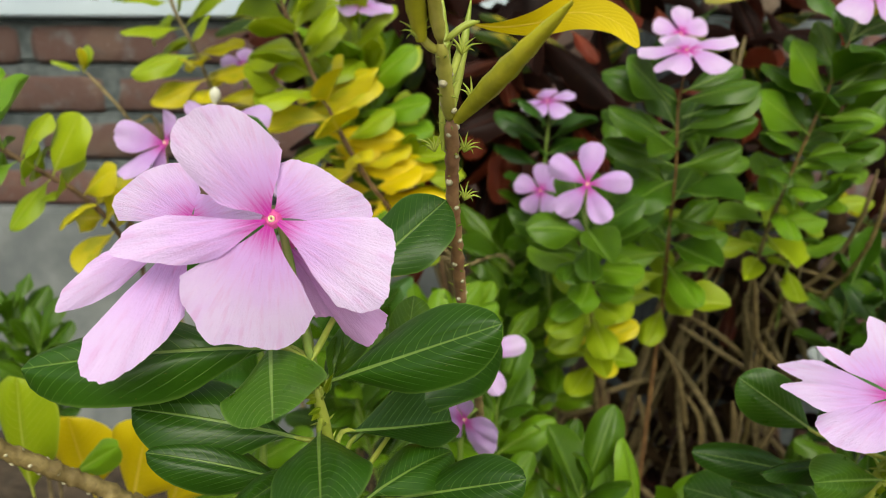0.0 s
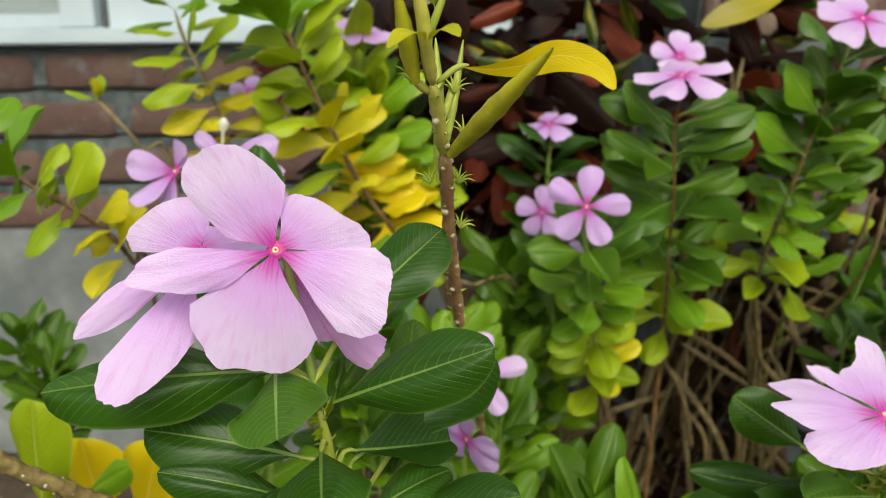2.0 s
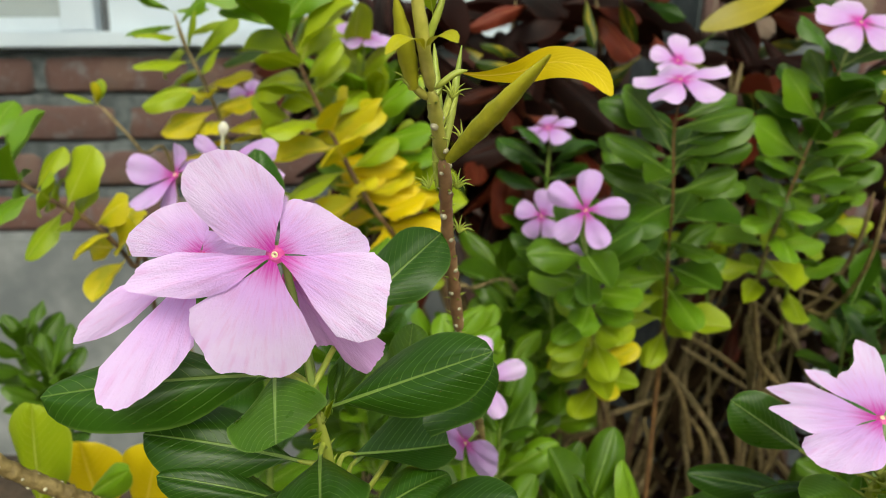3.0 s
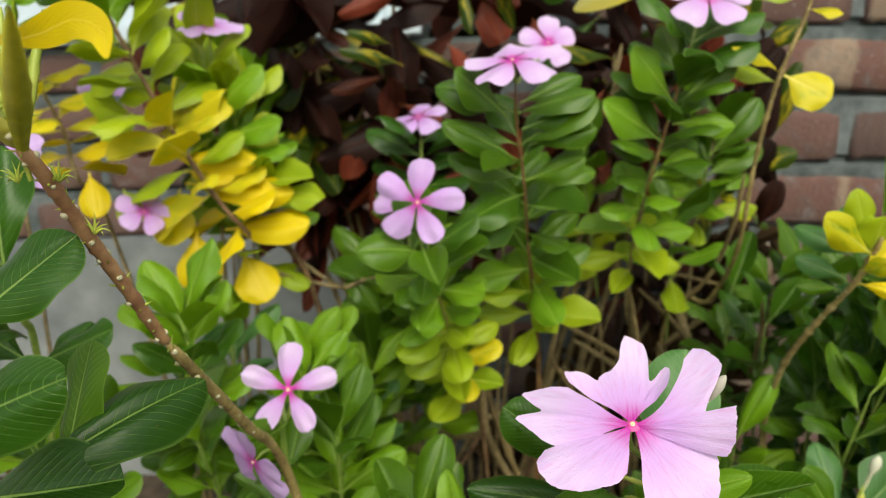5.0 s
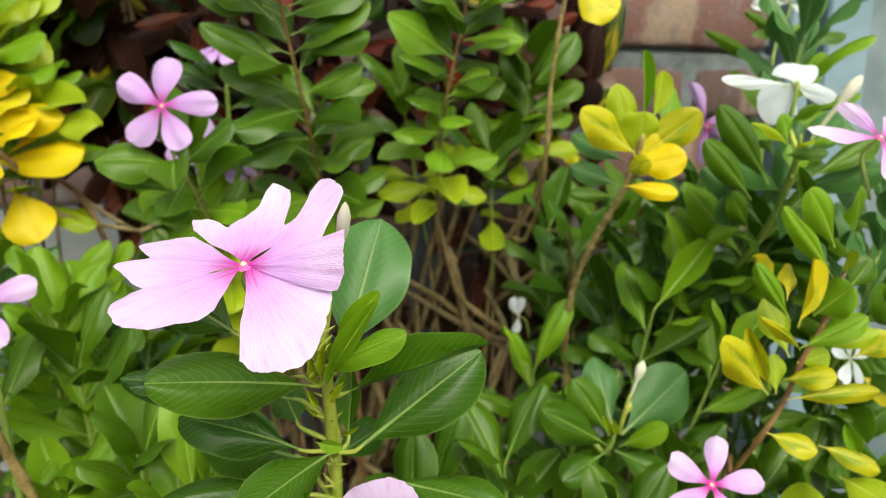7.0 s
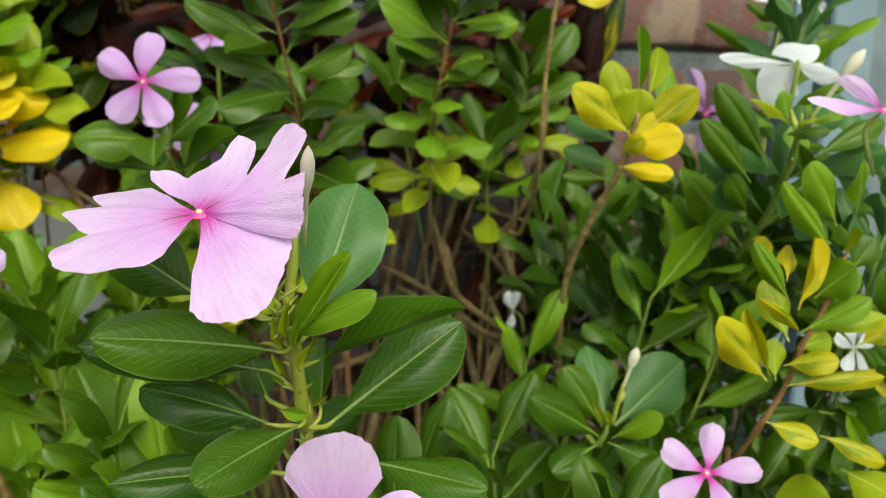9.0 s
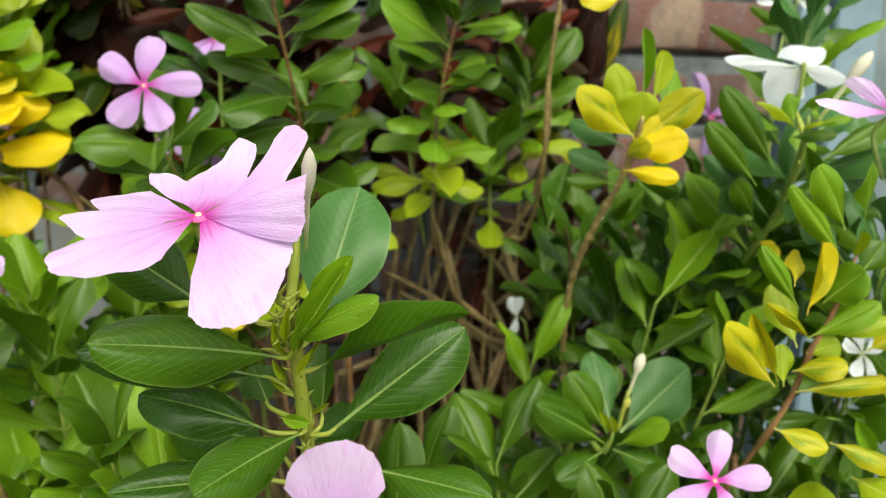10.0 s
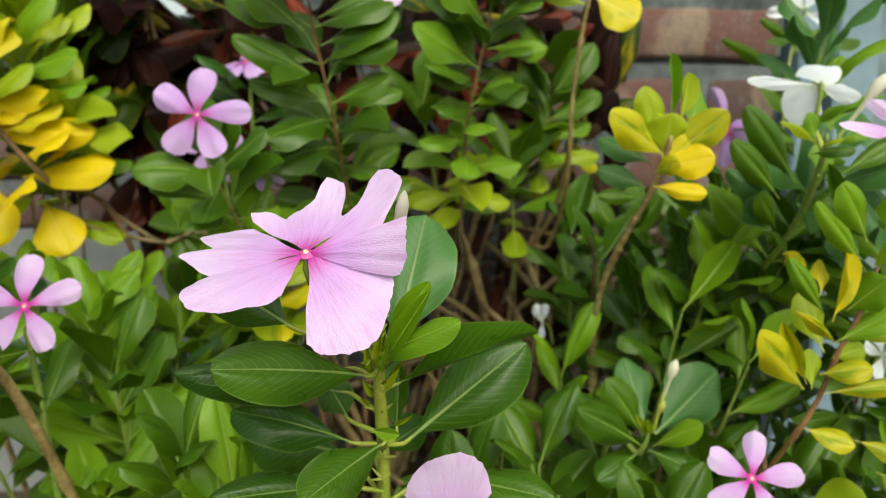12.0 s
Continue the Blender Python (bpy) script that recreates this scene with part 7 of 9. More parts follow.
stalk(fill_front_right, [(0.2556, 0.255, 0.3086), (0.2599, 0.275, 0.2286)], 0.0007, 0.0011, "green", knots=0.014)
stalk(fill_front_right, [(0.2599, 0.275, 0.2286), (0.2694, 0.25, 0)], 0.0011, 0.0019, "bark", knots=0.014)
leafy(fill_front_right, [(0.2599, 0.275, 0.2286), (0.2556, 0.255, 0.3086)], 0.0, 1.0, 10, 0.038, 0.045, ['dark', 'dark', 'deep', 'green'], seed=151, wide=0.450, rise0=0.0, rise1=0.95)
stalk(fill_front_right, [(0.1784, 0.215, 0.3369), (0.202, 0.235, 0.2569)], 0.0007, 0.0011, "green", knots=0.014)
stalk(fill_front_right, [(0.202, 0.235, 0.2569), (0.254, 0.25, 0)], 0.0011, 0.0019, "bark", knots=0.014)
leafy(fill_front_right, [(0.202, 0.235, 0.2569), (0.1784, 0.215, 0.3369)], 0.0, 1.0, 10, 0.038, 0.045, ['dark', 'dark', 'deep', 'green'], seed=152, wide=0.450, rise0=0.0, rise1=0.95)
stalk(fill_front_right, [(0.3695, 0.24, 0.3336), (0.3453, 0.26, 0.2336)], 0.0007, 0.0011, "green", knots=0.014)
stalk(fill_front_right, [(0.3453, 0.26, 0.2336), (0.2922, 0.25, 0)], 0.0011, 0.0019, "bark", knots=0.014)
leafy(fill_front_right, [(0.3453, 0.26, 0.2336), (0.3695, 0.24, 0.3336)], 0.0, 1.0, 10, 0.038, 0.045, ['dark', 'dark', 'deep', 'green'], seed=153, wide=0.450, rise0=0.0, rise1=0.95)
stalk(fill_front_right, [(0.3938, 0.22, 0.3432), (0.3636, 0.24, 0.2432)], 0.0007, 0.0011, "green", knots=0.014)
stalk(fill_front_right, [(0.3636, 0.24, 0.2432), (0.2971, 0.25, 0)], 0.0011, 0.0019, "bark", knots=0.014)
leafy(fill_front_right, [(0.3636, 0.24, 0.2432), (0.3938, 0.22, 0.3432)], 0.0, 1.0, 10, 0.038, 0.045, ['dark', 'dark', 'deep', 'green'], seed=154, wide=0.450, rise0=0.0, rise1=0.95)
stalk(fill_front_right, [(0.2283, 0.345, 0.3096), (0.2395, 0.365, 0.2096)], 0.0007, 0.0011, "green", knots=0.014)
stalk(fill_front_right, [(0.2395, 0.365, 0.2096), (0.264, 0.25, 0)], 0.0011, 0.0019, "bark", knots=0.014)
leafy(fill_front_right, [(0.2395, 0.365, 0.2096), (0.2283, 0.345, 0.3096)], 0.0, 1.0, 10, 0.038, 0.045, ['dark', 'dark', 'deep', 'green'], seed=155, wide=0.450, rise0=0.0, rise1=0.95)

fill_right_mid = thing("periwinkle_plant", (0.3546, 0.38, -0.01), "dark periwinkle foliage below the white blooms", "plant", "periwinkles")
stalk(fill_right_mid, [(0.3546, 0.33, 0.4684), (0.3546, 0.35, 0.3684)], 0.0007, 0.0011, "green", knots=0.014)
stalk(fill_right_mid, [(0.3546, 0.35, 0.3684), (0.3546, 0.38, 0)], 0.0011, 0.0019, "bark", knots=0.014)
leafy(fill_right_mid, [(0.3546, 0.35, 0.3684), (0.3546, 0.33, 0.4684)], 0.0, 1.0, 8, 0.042, 0.05, ['deep', 'green', 'grey', 'deep'], seed=160, wide=0.360, rise0=0.0, rise1=0.95)
stalk(fill_right_mid, [(0.3795, 0.31, 0.4425), (0.3733, 0.33, 0.3225)], 0.0007, 0.0011, "green", knots=0.014)
stalk(fill_right_mid, [(0.3733, 0.33, 0.3225), (0.3596, 0.38, 0)], 0.0011, 0.0019, "bark", knots=0.014)
leafy(fill_right_mid, [(0.3733, 0.33, 0.3225), (0.3795, 0.31, 0.4425)], 0.0, 1.0, 8, 0.042, 0.05, ['deep', 'green', 'grey', 'deep'], seed=161, wide=0.360, rise0=0.0, rise1=0.95)
stalk(fill_right_mid, [(0.4048, 0.3, 0.4254), (0.3923, 0.32, 0.3054)], 0.0007, 0.0011, "green", knots=0.014)
stalk(fill_right_mid, [(0.3923, 0.32, 0.3054), (0.3646, 0.38, 0)], 0.0011, 0.0019, "bark", knots=0.014)
leafy(fill_right_mid, [(0.3923, 0.32, 0.3054), (0.4048, 0.3, 0.4254)], 0.0, 1.0, 8, 0.042, 0.05, ['deep', 'green', 'grey', 'deep'], seed=162, wide=0.360, rise0=0.0, rise1=0.95)
stalk(fill_right_mid, [(0.3249, 0.34, 0.4244), (0.3323, 0.36, 0.3244)], 0.0007, 0.0011, "green", knots=0.014)
stalk(fill_right_mid, [(0.3323, 0.36, 0.3244), (0.3487, 0.38, 0)], 0.0011, 0.0019, "bark", knots=0.014)
leafy(fill_right_mid, [(0.3323, 0.36, 0.3244), (0.3249, 0.34, 0.4244)], 0.0, 1.0, 8, 0.042, 0.05, ['deep', 'green', 'grey', 'deep'], seed=163, wide=0.360, rise0=0.0, rise1=0.95)
stalk(fill_right_mid, [(0.3371, 0.31, 0.359), (0.3414, 0.33, 0.239)], 0.0007, 0.0011, "green", knots=0.014)
stalk(fill_right_mid, [(0.3414, 0.33, 0.239), (0.3511, 0.38, 0)], 0.0011, 0.0019, "bark", knots=0.014)
leafy(fill_right_mid, [(0.3414, 0.33, 0.239), (0.3371, 0.31, 0.359)], 0.0, 1.0, 8, 0.042, 0.05, ['deep', 'green', 'grey', 'deep'], seed=164, wide=0.360, rise0=0.0, rise1=0.95)
stalk(fill_right_mid, [(0.3831, 0.3, 0.3811), (0.376, 0.32, 0.2611)], 0.0007, 0.0011, "green", knots=0.014)
stalk(fill_right_mid, [(0.376, 0.32, 0.2611), (0.3603, 0.38, 0)], 0.0011, 0.0019, "bark", knots=0.014)
leafy(fill_right_mid, [(0.376, 0.32, 0.2611), (0.3831, 0.3, 0.3811)], 0.0, 1.0, 8, 0.042, 0.05, ['deep', 'green', 'grey', 'deep'], seed=165, wide=0.360, rise0=0.0, rise1=0.95)

fill_near_left = thing("periwinkle_plant", (-0.0571, 0.35, -0.01), "leafy periwinkle shoots low beside the near plant", "plant", "periwinkles")
stalk(fill_near_left, [(-0.0571, 0.3, 0.4559), (-0.0571, 0.32, 0.3559)], 0.0007, 0.0011, "green", knots=0.014)
stalk(fill_near_left, [(-0.0571, 0.32, 0.3559), (-0.0571, 0.35, 0)], 0.0011, 0.0019, "bark", knots=0.014)
leafy(fill_near_left, [(-0.0571, 0.32, 0.3559), (-0.0571, 0.3, 0.4559)], 0.0, 1.0, 12, 0.038, 0.044, ['green', 'fresh', 'deep', 'fresh'], seed=170, wide=0.450, rise0=0.0, rise1=0.95)
stalk(fill_near_left, [(0.003, 0.36, 0.4067), (-0.012, 0.38, 0.3067)], 0.0007, 0.0011, "green", knots=0.014)
stalk(fill_near_left, [(-0.012, 0.38, 0.3067), (-0.0451, 0.35, 0)], 0.0011, 0.0019, "bark", knots=0.014)
leafy(fill_near_left, [(-0.012, 0.38, 0.3067), (0.003, 0.36, 0.4067)], 0.0, 1.0, 12, 0.038, 0.044, ['green', 'fresh', 'deep', 'fresh'], seed=171, wide=0.450, rise0=0.0, rise1=0.95)
stalk(fill_near_left, [(0.0279, 0.4, 0.3571), (0.0067, 0.42, 0.2571)], 0.0007, 0.0011, "green", knots=0.014)
stalk(fill_near_left, [(0.0067, 0.42, 0.2571), (-0.0401, 0.35, 0)], 0.0011, 0.0019, "bark", knots=0.014)
leafy(fill_near_left, [(0.0067, 0.42, 0.2571), (0.0279, 0.4, 0.3571)], 0.0, 1.0, 12, 0.038, 0.044, ['green', 'fresh', 'deep', 'fresh'], seed=172, wide=0.450, rise0=0.0, rise1=0.95)
stalk(fill_near_left, [(0.0464, 0.44, 0.3759), (0.0205, 0.46, 0.2559)], 0.0007, 0.0011, "green", knots=0.014)
stalk(fill_near_left, [(0.0205, 0.46, 0.2559), (-0.0364, 0.35, 0)], 0.0011, 0.0019, "bark", knots=0.014)
leafy(fill_near_left, [(0.0205, 0.46, 0.2559), (0.0464, 0.44, 0.3759)], 0.0, 1.0, 12, 0.038, 0.044, ['green', 'fresh', 'deep', 'fresh'], seed=173, wide=0.450, rise0=0.0, rise1=0.95)
stalk(fill_near_left, [(-0.1227, 0.26, 0.4096), (-0.1063, 0.28, 0.3096)], 0.0007, 0.0011, "green", knots=0.014)
stalk(fill_near_left, [(-0.1063, 0.28, 0.3096), (-0.0702, 0.35, 0)], 0.0011, 0.0019, "bark", knots=0.014)
leafy(fill_near_left, [(-0.1063, 0.28, 0.3096), (-0.1227, 0.26, 0.4096)], 0.0, 1.0, 12, 0.038, 0.044, ['green', 'fresh', 'deep', 'fresh'], seed=174, wide=0.450, rise0=0.0, rise1=0.95)
stalk(fill_near_left, [(0.0032, 0.32, 0.4131), (-0.0119, 0.34, 0.3131)], 0.0007, 0.0011, "green", knots=0.014)
stalk(fill_near_left, [(-0.0119, 0.34, 0.3131), (-0.045, 0.35, 0)], 0.0011, 0.0019, "bark", knots=0.014)
leafy(fill_near_left, [(-0.0119, 0.34, 0.3131), (0.0032, 0.32, 0.4131)], 0.0, 1.0, 12, 0.038, 0.044, ['green', 'fresh', 'deep', 'fresh'], seed=175, wide=0.450, rise0=0.0, rise1=0.95)
stalk(fill_near_left, [(0.0225, 0.26, 0.3429), (0.0026, 0.28, 0.2429)], 0.0007, 0.0011, "green", knots=0.014)
stalk(fill_near_left, [(0.0026, 0.28, 0.2429), (-0.0412, 0.35, 0)], 0.0011, 0.0019, "bark", knots=0.014)
leafy(fill_near_left, [(0.0026, 0.28, 0.2429), (0.0225, 0.26, 0.3429)], 0.0, 1.0, 12, 0.038, 0.044, ['green', 'fresh', 'deep', 'fresh'], seed=176, wide=0.450, rise0=0.0, rise1=0.95)
stalk(fill_near_left, [(0.0935, 0.21, 0.3707), (0.0559, 0.23, 0.2907)], 0.0007, 0.0011, "green", knots=0.014)
stalk(fill_near_left, [(0.0559, 0.23, 0.2907), (-0.027, 0.35, 0)], 0.0011, 0.0019, "bark", knots=0.014)
leafy(fill_near_left, [(0.0559, 0.23, 0.2907), (0.0935, 0.21, 0.3707)], 0.0, 1.0, 12, 0.038, 0.044, ['green', 'fresh', 'deep', 'fresh'], seed=177, wide=0.450, rise0=0.0, rise1=0.95)
leaf(yellowing, "gold", (-0.1022, 0.4200, 0.5332), (-0.0380, 0.4032, 0.5329), 0.0235, (0, -0.8, 0.7), 0)
leaf(yellowing, "gold", (-0.0919, 0.4200, 0.5159), (-0.0151, 0.4032, 0.5113), 0.0267, (0, -0.8, 0.7), 0)
leaf(yellowing, "gold", (-0.0666, 0.4200, 0.4835), (-0.0053, 0.4032, 0.4911), 0.0290, (0, -0.8, 0.7), 0)
leaf(yellowing, "gold", (-0.0555, 0.4200, 0.4681), (-0.0365, 0.4032, 0.4358), 0.0316, (0, -0.8, 0.7), 2)
leaf(yellowing, "gold", (-0.0861, 0.4200, 0.4842), (-0.0794, 0.4032, 0.4406), 0.0315, (0, -0.8, 0.7), 3)
leaf(yellowing, "yellow", (-0.1051, 0.4200, 0.5466), (-0.0567, 0.4032, 0.5784), 0.0259, (0, -0.8, 0.7), 5)
leaf(yellowing, "yellow", (-0.1087, 0.4200, 0.5485), (-0.0731, 0.4032, 0.5590), 0.0242, (0, -0.8, 0.7), 0)
leaf(yellowing, "gold", (-0.0913, 0.4200, 0.5237), (-0.0523, 0.4032, 0.5247), 0.0246, (0, -0.8, 0.7), 2)
leaf(yellowing, "lime", (-0.0340, 0.4200, 0.5103), (0.0042, 0.4032, 0.5074), 0.0238, (0, -0.8, 0.7), 5)
leaf(yellowing, "lime", (-0.0414, 0.4200, 0.5181), (-0.0016, 0.4032, 0.5215), 0.0217, (0, -0.8, 0.7), 4)
leaf(yellowing, "fresh", (-0.0561, 0.4200, 0.5347), (-0.0181, 0.4032, 0.5387), 0.0175, (0, -0.8, 0.7), 2)
leaf(yellowing, "fresh", (-0.0631, 0.4200, 0.5469), (-0.0215, 0.4032, 0.5572), 0.0252, (0, -0.8, 0.7), 0)
leaf(yellowing, "fresh", (-0.0681, 0.4200, 0.5601), (-0.0318, 0.4032, 0.5920), 0.0268, (0, -0.8, 0.7), 3)
leaf(yellowing, "yellow", (-0.0960, 0.4200, 0.5119), (-0.1015, 0.4032, 0.4751), 0.0299, (0, -0.8, 0.7), 2)
leaf(yellowing, "lime", (-0.1194, 0.4200, 0.5578), (-0.1386, 0.4032, 0.5458), 0.0267, (0, -0.8, 0.7), 4)
leaf(yellowing, "lime", (-0.1228, 0.4200, 0.5616), (-0.1478, 0.4032, 0.5738), 0.0239, (0, -0.8, 0.7), 2)
leaf(yellowing, "gold", (-0.1565, 0.4200, 0.5233), (-0.1453, 0.4032, 0.4944), 0.0208, (0, -0.8, 0.7), 0)
leaf(yellowing, "lime", (-0.1346, 0.4200, 0.5117), (-0.1167, 0.4032, 0.4924), 0.0248, (0, -0.8, 0.7), 0)
flower(mid, (0.0862, 0.35, 0.487), (0.1, -0.3, 0.9), 0.035, "mauve", seed=51, down=(0.0848, 0.35, 0.465))
flower(bare, (0.2683, 0.4, 0.3803), (-0.7, -0.5, 0.5), 0.026, "white", petals=[(100, 0.014, 0.008, 0.4, 1), (60, 0.013, 0.008, 0.5, 1), (250, 0.012, 0.007, 0.2, 1)])

dry_litter = thing("periwinkle_plant", (0.1903, 0.65, -0.01), "dry brown leaves at the foot of the pier, the upper ones standing in for its shade", "plant", "periwinkles")
stalk(dry_litter, [(0.1903, 0.6, 0.2996), (0.1903, 0.62, 0.1496)], 0.0007, 0.0011, "bark", knots=0.014)
stalk(dry_litter, [(0.1903, 0.62, 0.1496), (0.1903, 0.65, 0)], 0.0011, 0.0019, "bark", knots=0.014)
leafy(dry_litter, [(0.1903, 0.62, 0.1496), (0.1903, 0.6, 0.2996)], 0.0, 1.0, 9, 0.045, 0.05, ['brown', 'red', 'brown', 'brown'], seed=180, wide=0.450, rise0=0.0, rise1=0.95)
stalk(dry_litter, [(0.2556, 0.62, 0.2944), (0.2393, 0.64, 0.1444)], 0.0007, 0.0011, "bark", knots=0.014)
stalk(dry_litter, [(0.2393, 0.64, 0.1444), (0.2034, 0.65, 0)], 0.0011, 0.0019, "bark", knots=0.014)
leafy(dry_litter, [(0.2393, 0.64, 0.1444), (0.2556, 0.62, 0.2944)], 0.0, 1.0, 9, 0.045, 0.05, ['brown', 'red', 'brown', 'brown'], seed=181, wide=0.450, rise0=0.0, rise1=0.95)
stalk(dry_litter, [(0.2965, 0.62, 0.3464), (0.27, 0.64, 0.1964)], 0.0007, 0.0011, "bark", knots=0.014)
stalk(dry_litter, [(0.27, 0.64, 0.1964), (0.2116, 0.65, 0)], 0.0011, 0.0019, "bark", knots=0.014)
leafy(dry_litter, [(0.27, 0.64, 0.1964), (0.2965, 0.62, 0.3464)], 0.0, 1.0, 9, 0.045, 0.05, ['brown', 'red', 'brown', 'brown'], seed=182, wide=0.450, rise0=0.0, rise1=0.95)
stalk(dry_litter, [(0.3513, 0.62, 0.3732), (0.311, 0.64, 0.2232)], 0.0007, 0.0011, "bark", knots=0.014)
stalk(dry_litter, [(0.311, 0.64, 0.2232), (0.2225, 0.65, 0)], 0.0011, 0.0019, "bark", knots=0.014)
leafy(dry_litter, [(0.311, 0.64, 0.2232), (0.3513, 0.62, 0.3732)], 0.0, 1.0, 9, 0.045, 0.05, ['brown', 'red', 'brown', 'brown'], seed=183, wide=0.450, rise0=0.0, rise1=0.95)
stalk(dry_litter, [(0.2305, 0.56, 0.2459), (0.2205, 0.58, 0.1259)], 0.0007, 0.0011, "bark", knots=0.014)
stalk(dry_litter, [(0.2205, 0.58, 0.1259), (0.1984, 0.65, 0)], 0.0011, 0.0019, "bark", knots=0.014)
leafy(dry_litter, [(0.2205, 0.58, 0.1259), (0.2305, 0.56, 0.2459)], 0.0, 1.0, 9, 0.045, 0.05, ['brown', 'red', 'brown', 'brown'], seed=184, wide=0.450, rise0=0.0, rise1=0.95)
stalk(dry_litter, [(0.2956, 0.56, 0.2611), (0.2693, 0.58, 0.1411)], 0.0007, 0.0011, "bark", knots=0.014)
stalk(dry_litter, [(0.2693, 0.58, 0.1411), (0.2114, 0.65, 0)], 0.0011, 0.0019, "bark", knots=0.014)
leafy(dry_litter, [(0.2693, 0.58, 0.1411), (0.2956, 0.56, 0.2611)], 0.0, 1.0, 9, 0.045, 0.05, ['brown', 'red', 'brown', 'brown'], seed=185, wide=0.450, rise0=0.0, rise1=0.95)
stalk(dry_litter, [(0.3694, 0.58, 0.3156), (0.3246, 0.6, 0.1956)], 0.0007, 0.0011, "bark", knots=0.014)
stalk(dry_litter, [(0.3246, 0.6, 0.1956), (0.2261, 0.65, 0)], 0.0011, 0.0019, "bark", knots=0.014)
leafy(dry_litter, [(0.3246, 0.6, 0.1956), (0.3694, 0.58, 0.3156)], 0.0, 1.0, 9, 0.045, 0.05, ['brown', 'red', 'brown', 'brown'], seed=186, wide=0.450, rise0=0.0, rise1=0.95)
stalk(dry_litter, [(0.1459, 0.58, 0.2317), (0.157, 0.6, 0.1117)], 0.0007, 0.0011, "bark", knots=0.014)
stalk(dry_litter, [(0.157, 0.6, 0.1117), (0.1814, 0.65, 0)], 0.0011, 0.0019, "bark", knots=0.014)
leafy(dry_litter, [(0.157, 0.6, 0.1117), (0.1459, 0.58, 0.2317)], 0.0, 1.0, 9, 0.045, 0.05, ['brown', 'red', 'brown', 'brown'], seed=187, wide=0.450, rise0=0.0, rise1=0.95)
stalk(dry_litter, [(0.2346, 0.6, 0.2975), (0.2235, 0.62, 0.1775)], 0.0007, 0.0011, "bark", knots=0.014)
stalk(dry_litter, [(0.2235, 0.62, 0.1775), (0.1992, 0.65, 0)], 0.0011, 0.0019, "bark", knots=0.014)
leafy(dry_litter, [(0.2235, 0.62, 0.1775), (0.2346, 0.6, 0.2975)], 0.0, 1.0, 9, 0.045, 0.05, ['brown', 'red', 'brown', 'brown'], seed=188, wide=0.450, rise0=0.0, rise1=0.95)
stalk(dry_litter, [(0.3, 0.6, 0.3188), (0.2726, 0.62, 0.1988)], 0.0007, 0.0011, "bark", knots=0.014)
stalk(dry_litter, [(0.2726, 0.62, 0.1988), (0.2123, 0.65, 0)], 0.0011, 0.0019, "bark", knots=0.014)
leafy(dry_litter, [(0.2726, 0.62, 0.1988), (0.3, 0.6, 0.3188)], 0.0, 1.0, 9, 0.045, 0.05, ['brown', 'red', 'brown', 'brown'], seed=189, wide=0.450, rise0=0.0, rise1=0.95)
# three higher sprays of dark leaves, added in place of deep shade on the bricks
stalk(dry_litter, [(0.3785, 0.6, 0.4269), (0.3315, 0.62, 0.3069)], 0.0007, 0.0011, "bark", knots=0.014)
stalk(dry_litter, [(0.3315, 0.62, 0.3069), (0.228, 0.65, 0)], 0.0011, 0.0019, "bark", knots=0.014)
leafy(dry_litter, [(0.3315, 0.62, 0.3069), (0.3785, 0.6, 0.4269)], 0.0, 1.0, 9, 0.045, 0.05, ['brown', 'red', 'brown', 'brown'], seed=190, wide=0.450, rise0=0.0, rise1=0.95)
stalk(dry_litter, [(0.4044, 0.58, 0.4046), (0.3509, 0.6, 0.2846)], 0.0007, 0.0011, "bark", knots=0.014)
stalk(dry_litter, [(0.3509, 0.6, 0.2846), (0.2331, 0.65, 0)], 0.0011, 0.0019, "bark", knots=0.014)
leafy(dry_litter, [(0.3509, 0.6, 0.2846), (0.4044, 0.58, 0.4046)], 0.0, 1.0, 9, 0.045, 0.05, ['brown', 'red', 'brown', 'brown'], seed=191, wide=0.450, rise0=0.0, rise1=0.95)
stalk(dry_litter, [(0.3537, 0.62, 0.433), (0.3129, 0.64, 0.333)], 0.0007, 0.0011, "bark", knots=0.014)
stalk(dry_litter, [(0.3129, 0.64, 0.333), (0.223, 0.65, 0)], 0.0011, 0.0019, "bark", knots=0.014)
leafy(dry_litter, [(0.3129, 0.64, 0.333), (0.3537, 0.62, 0.433)], 0.0, 1.0, 9, 0.045, 0.05, ['brown', 'red', 'brown', 'brown'], seed=192, wide=0.450, rise0=0.0, rise1=0.95)

fill_wall_left = thing("periwinkle_plant", (-0.3331, 0.47, -0.01), "leafy periwinkle shoots before the plinth", "plant", "periwinkles")
stalk(fill_wall_left, [(-0.3331, 0.42, 0.3858), (-0.3331, 0.44, 0.3058)], 0.0007, 0.0011, "green", knots=0.014)
stalk(fill_wall_left, [(-0.3331, 0.44, 0.3058), (-0.3331, 0.47, 0)], 0.0011, 0.0019, "bark", knots=0.014)
leafy(fill_wall_left, [(-0.3331, 0.44, 0.3058), (-0.3331, 0.42, 0.3858)], 0.0, 1.0, 12, 0.034, 0.04, ['deep', 'green', 'green'], seed=190, wide=0.450, rise0=0.0, rise1=0.95)
stalk(fill_wall_left, [(-0.302, 0.4, 0.3676), (-0.3098, 0.42, 0.2876)], 0.0007, 0.0011, "green", knots=0.014)
stalk(fill_wall_left, [(-0.3098, 0.42, 0.2876), (-0.3269, 0.47, 0)], 0.0011, 0.0019, "bark", knots=0.014)
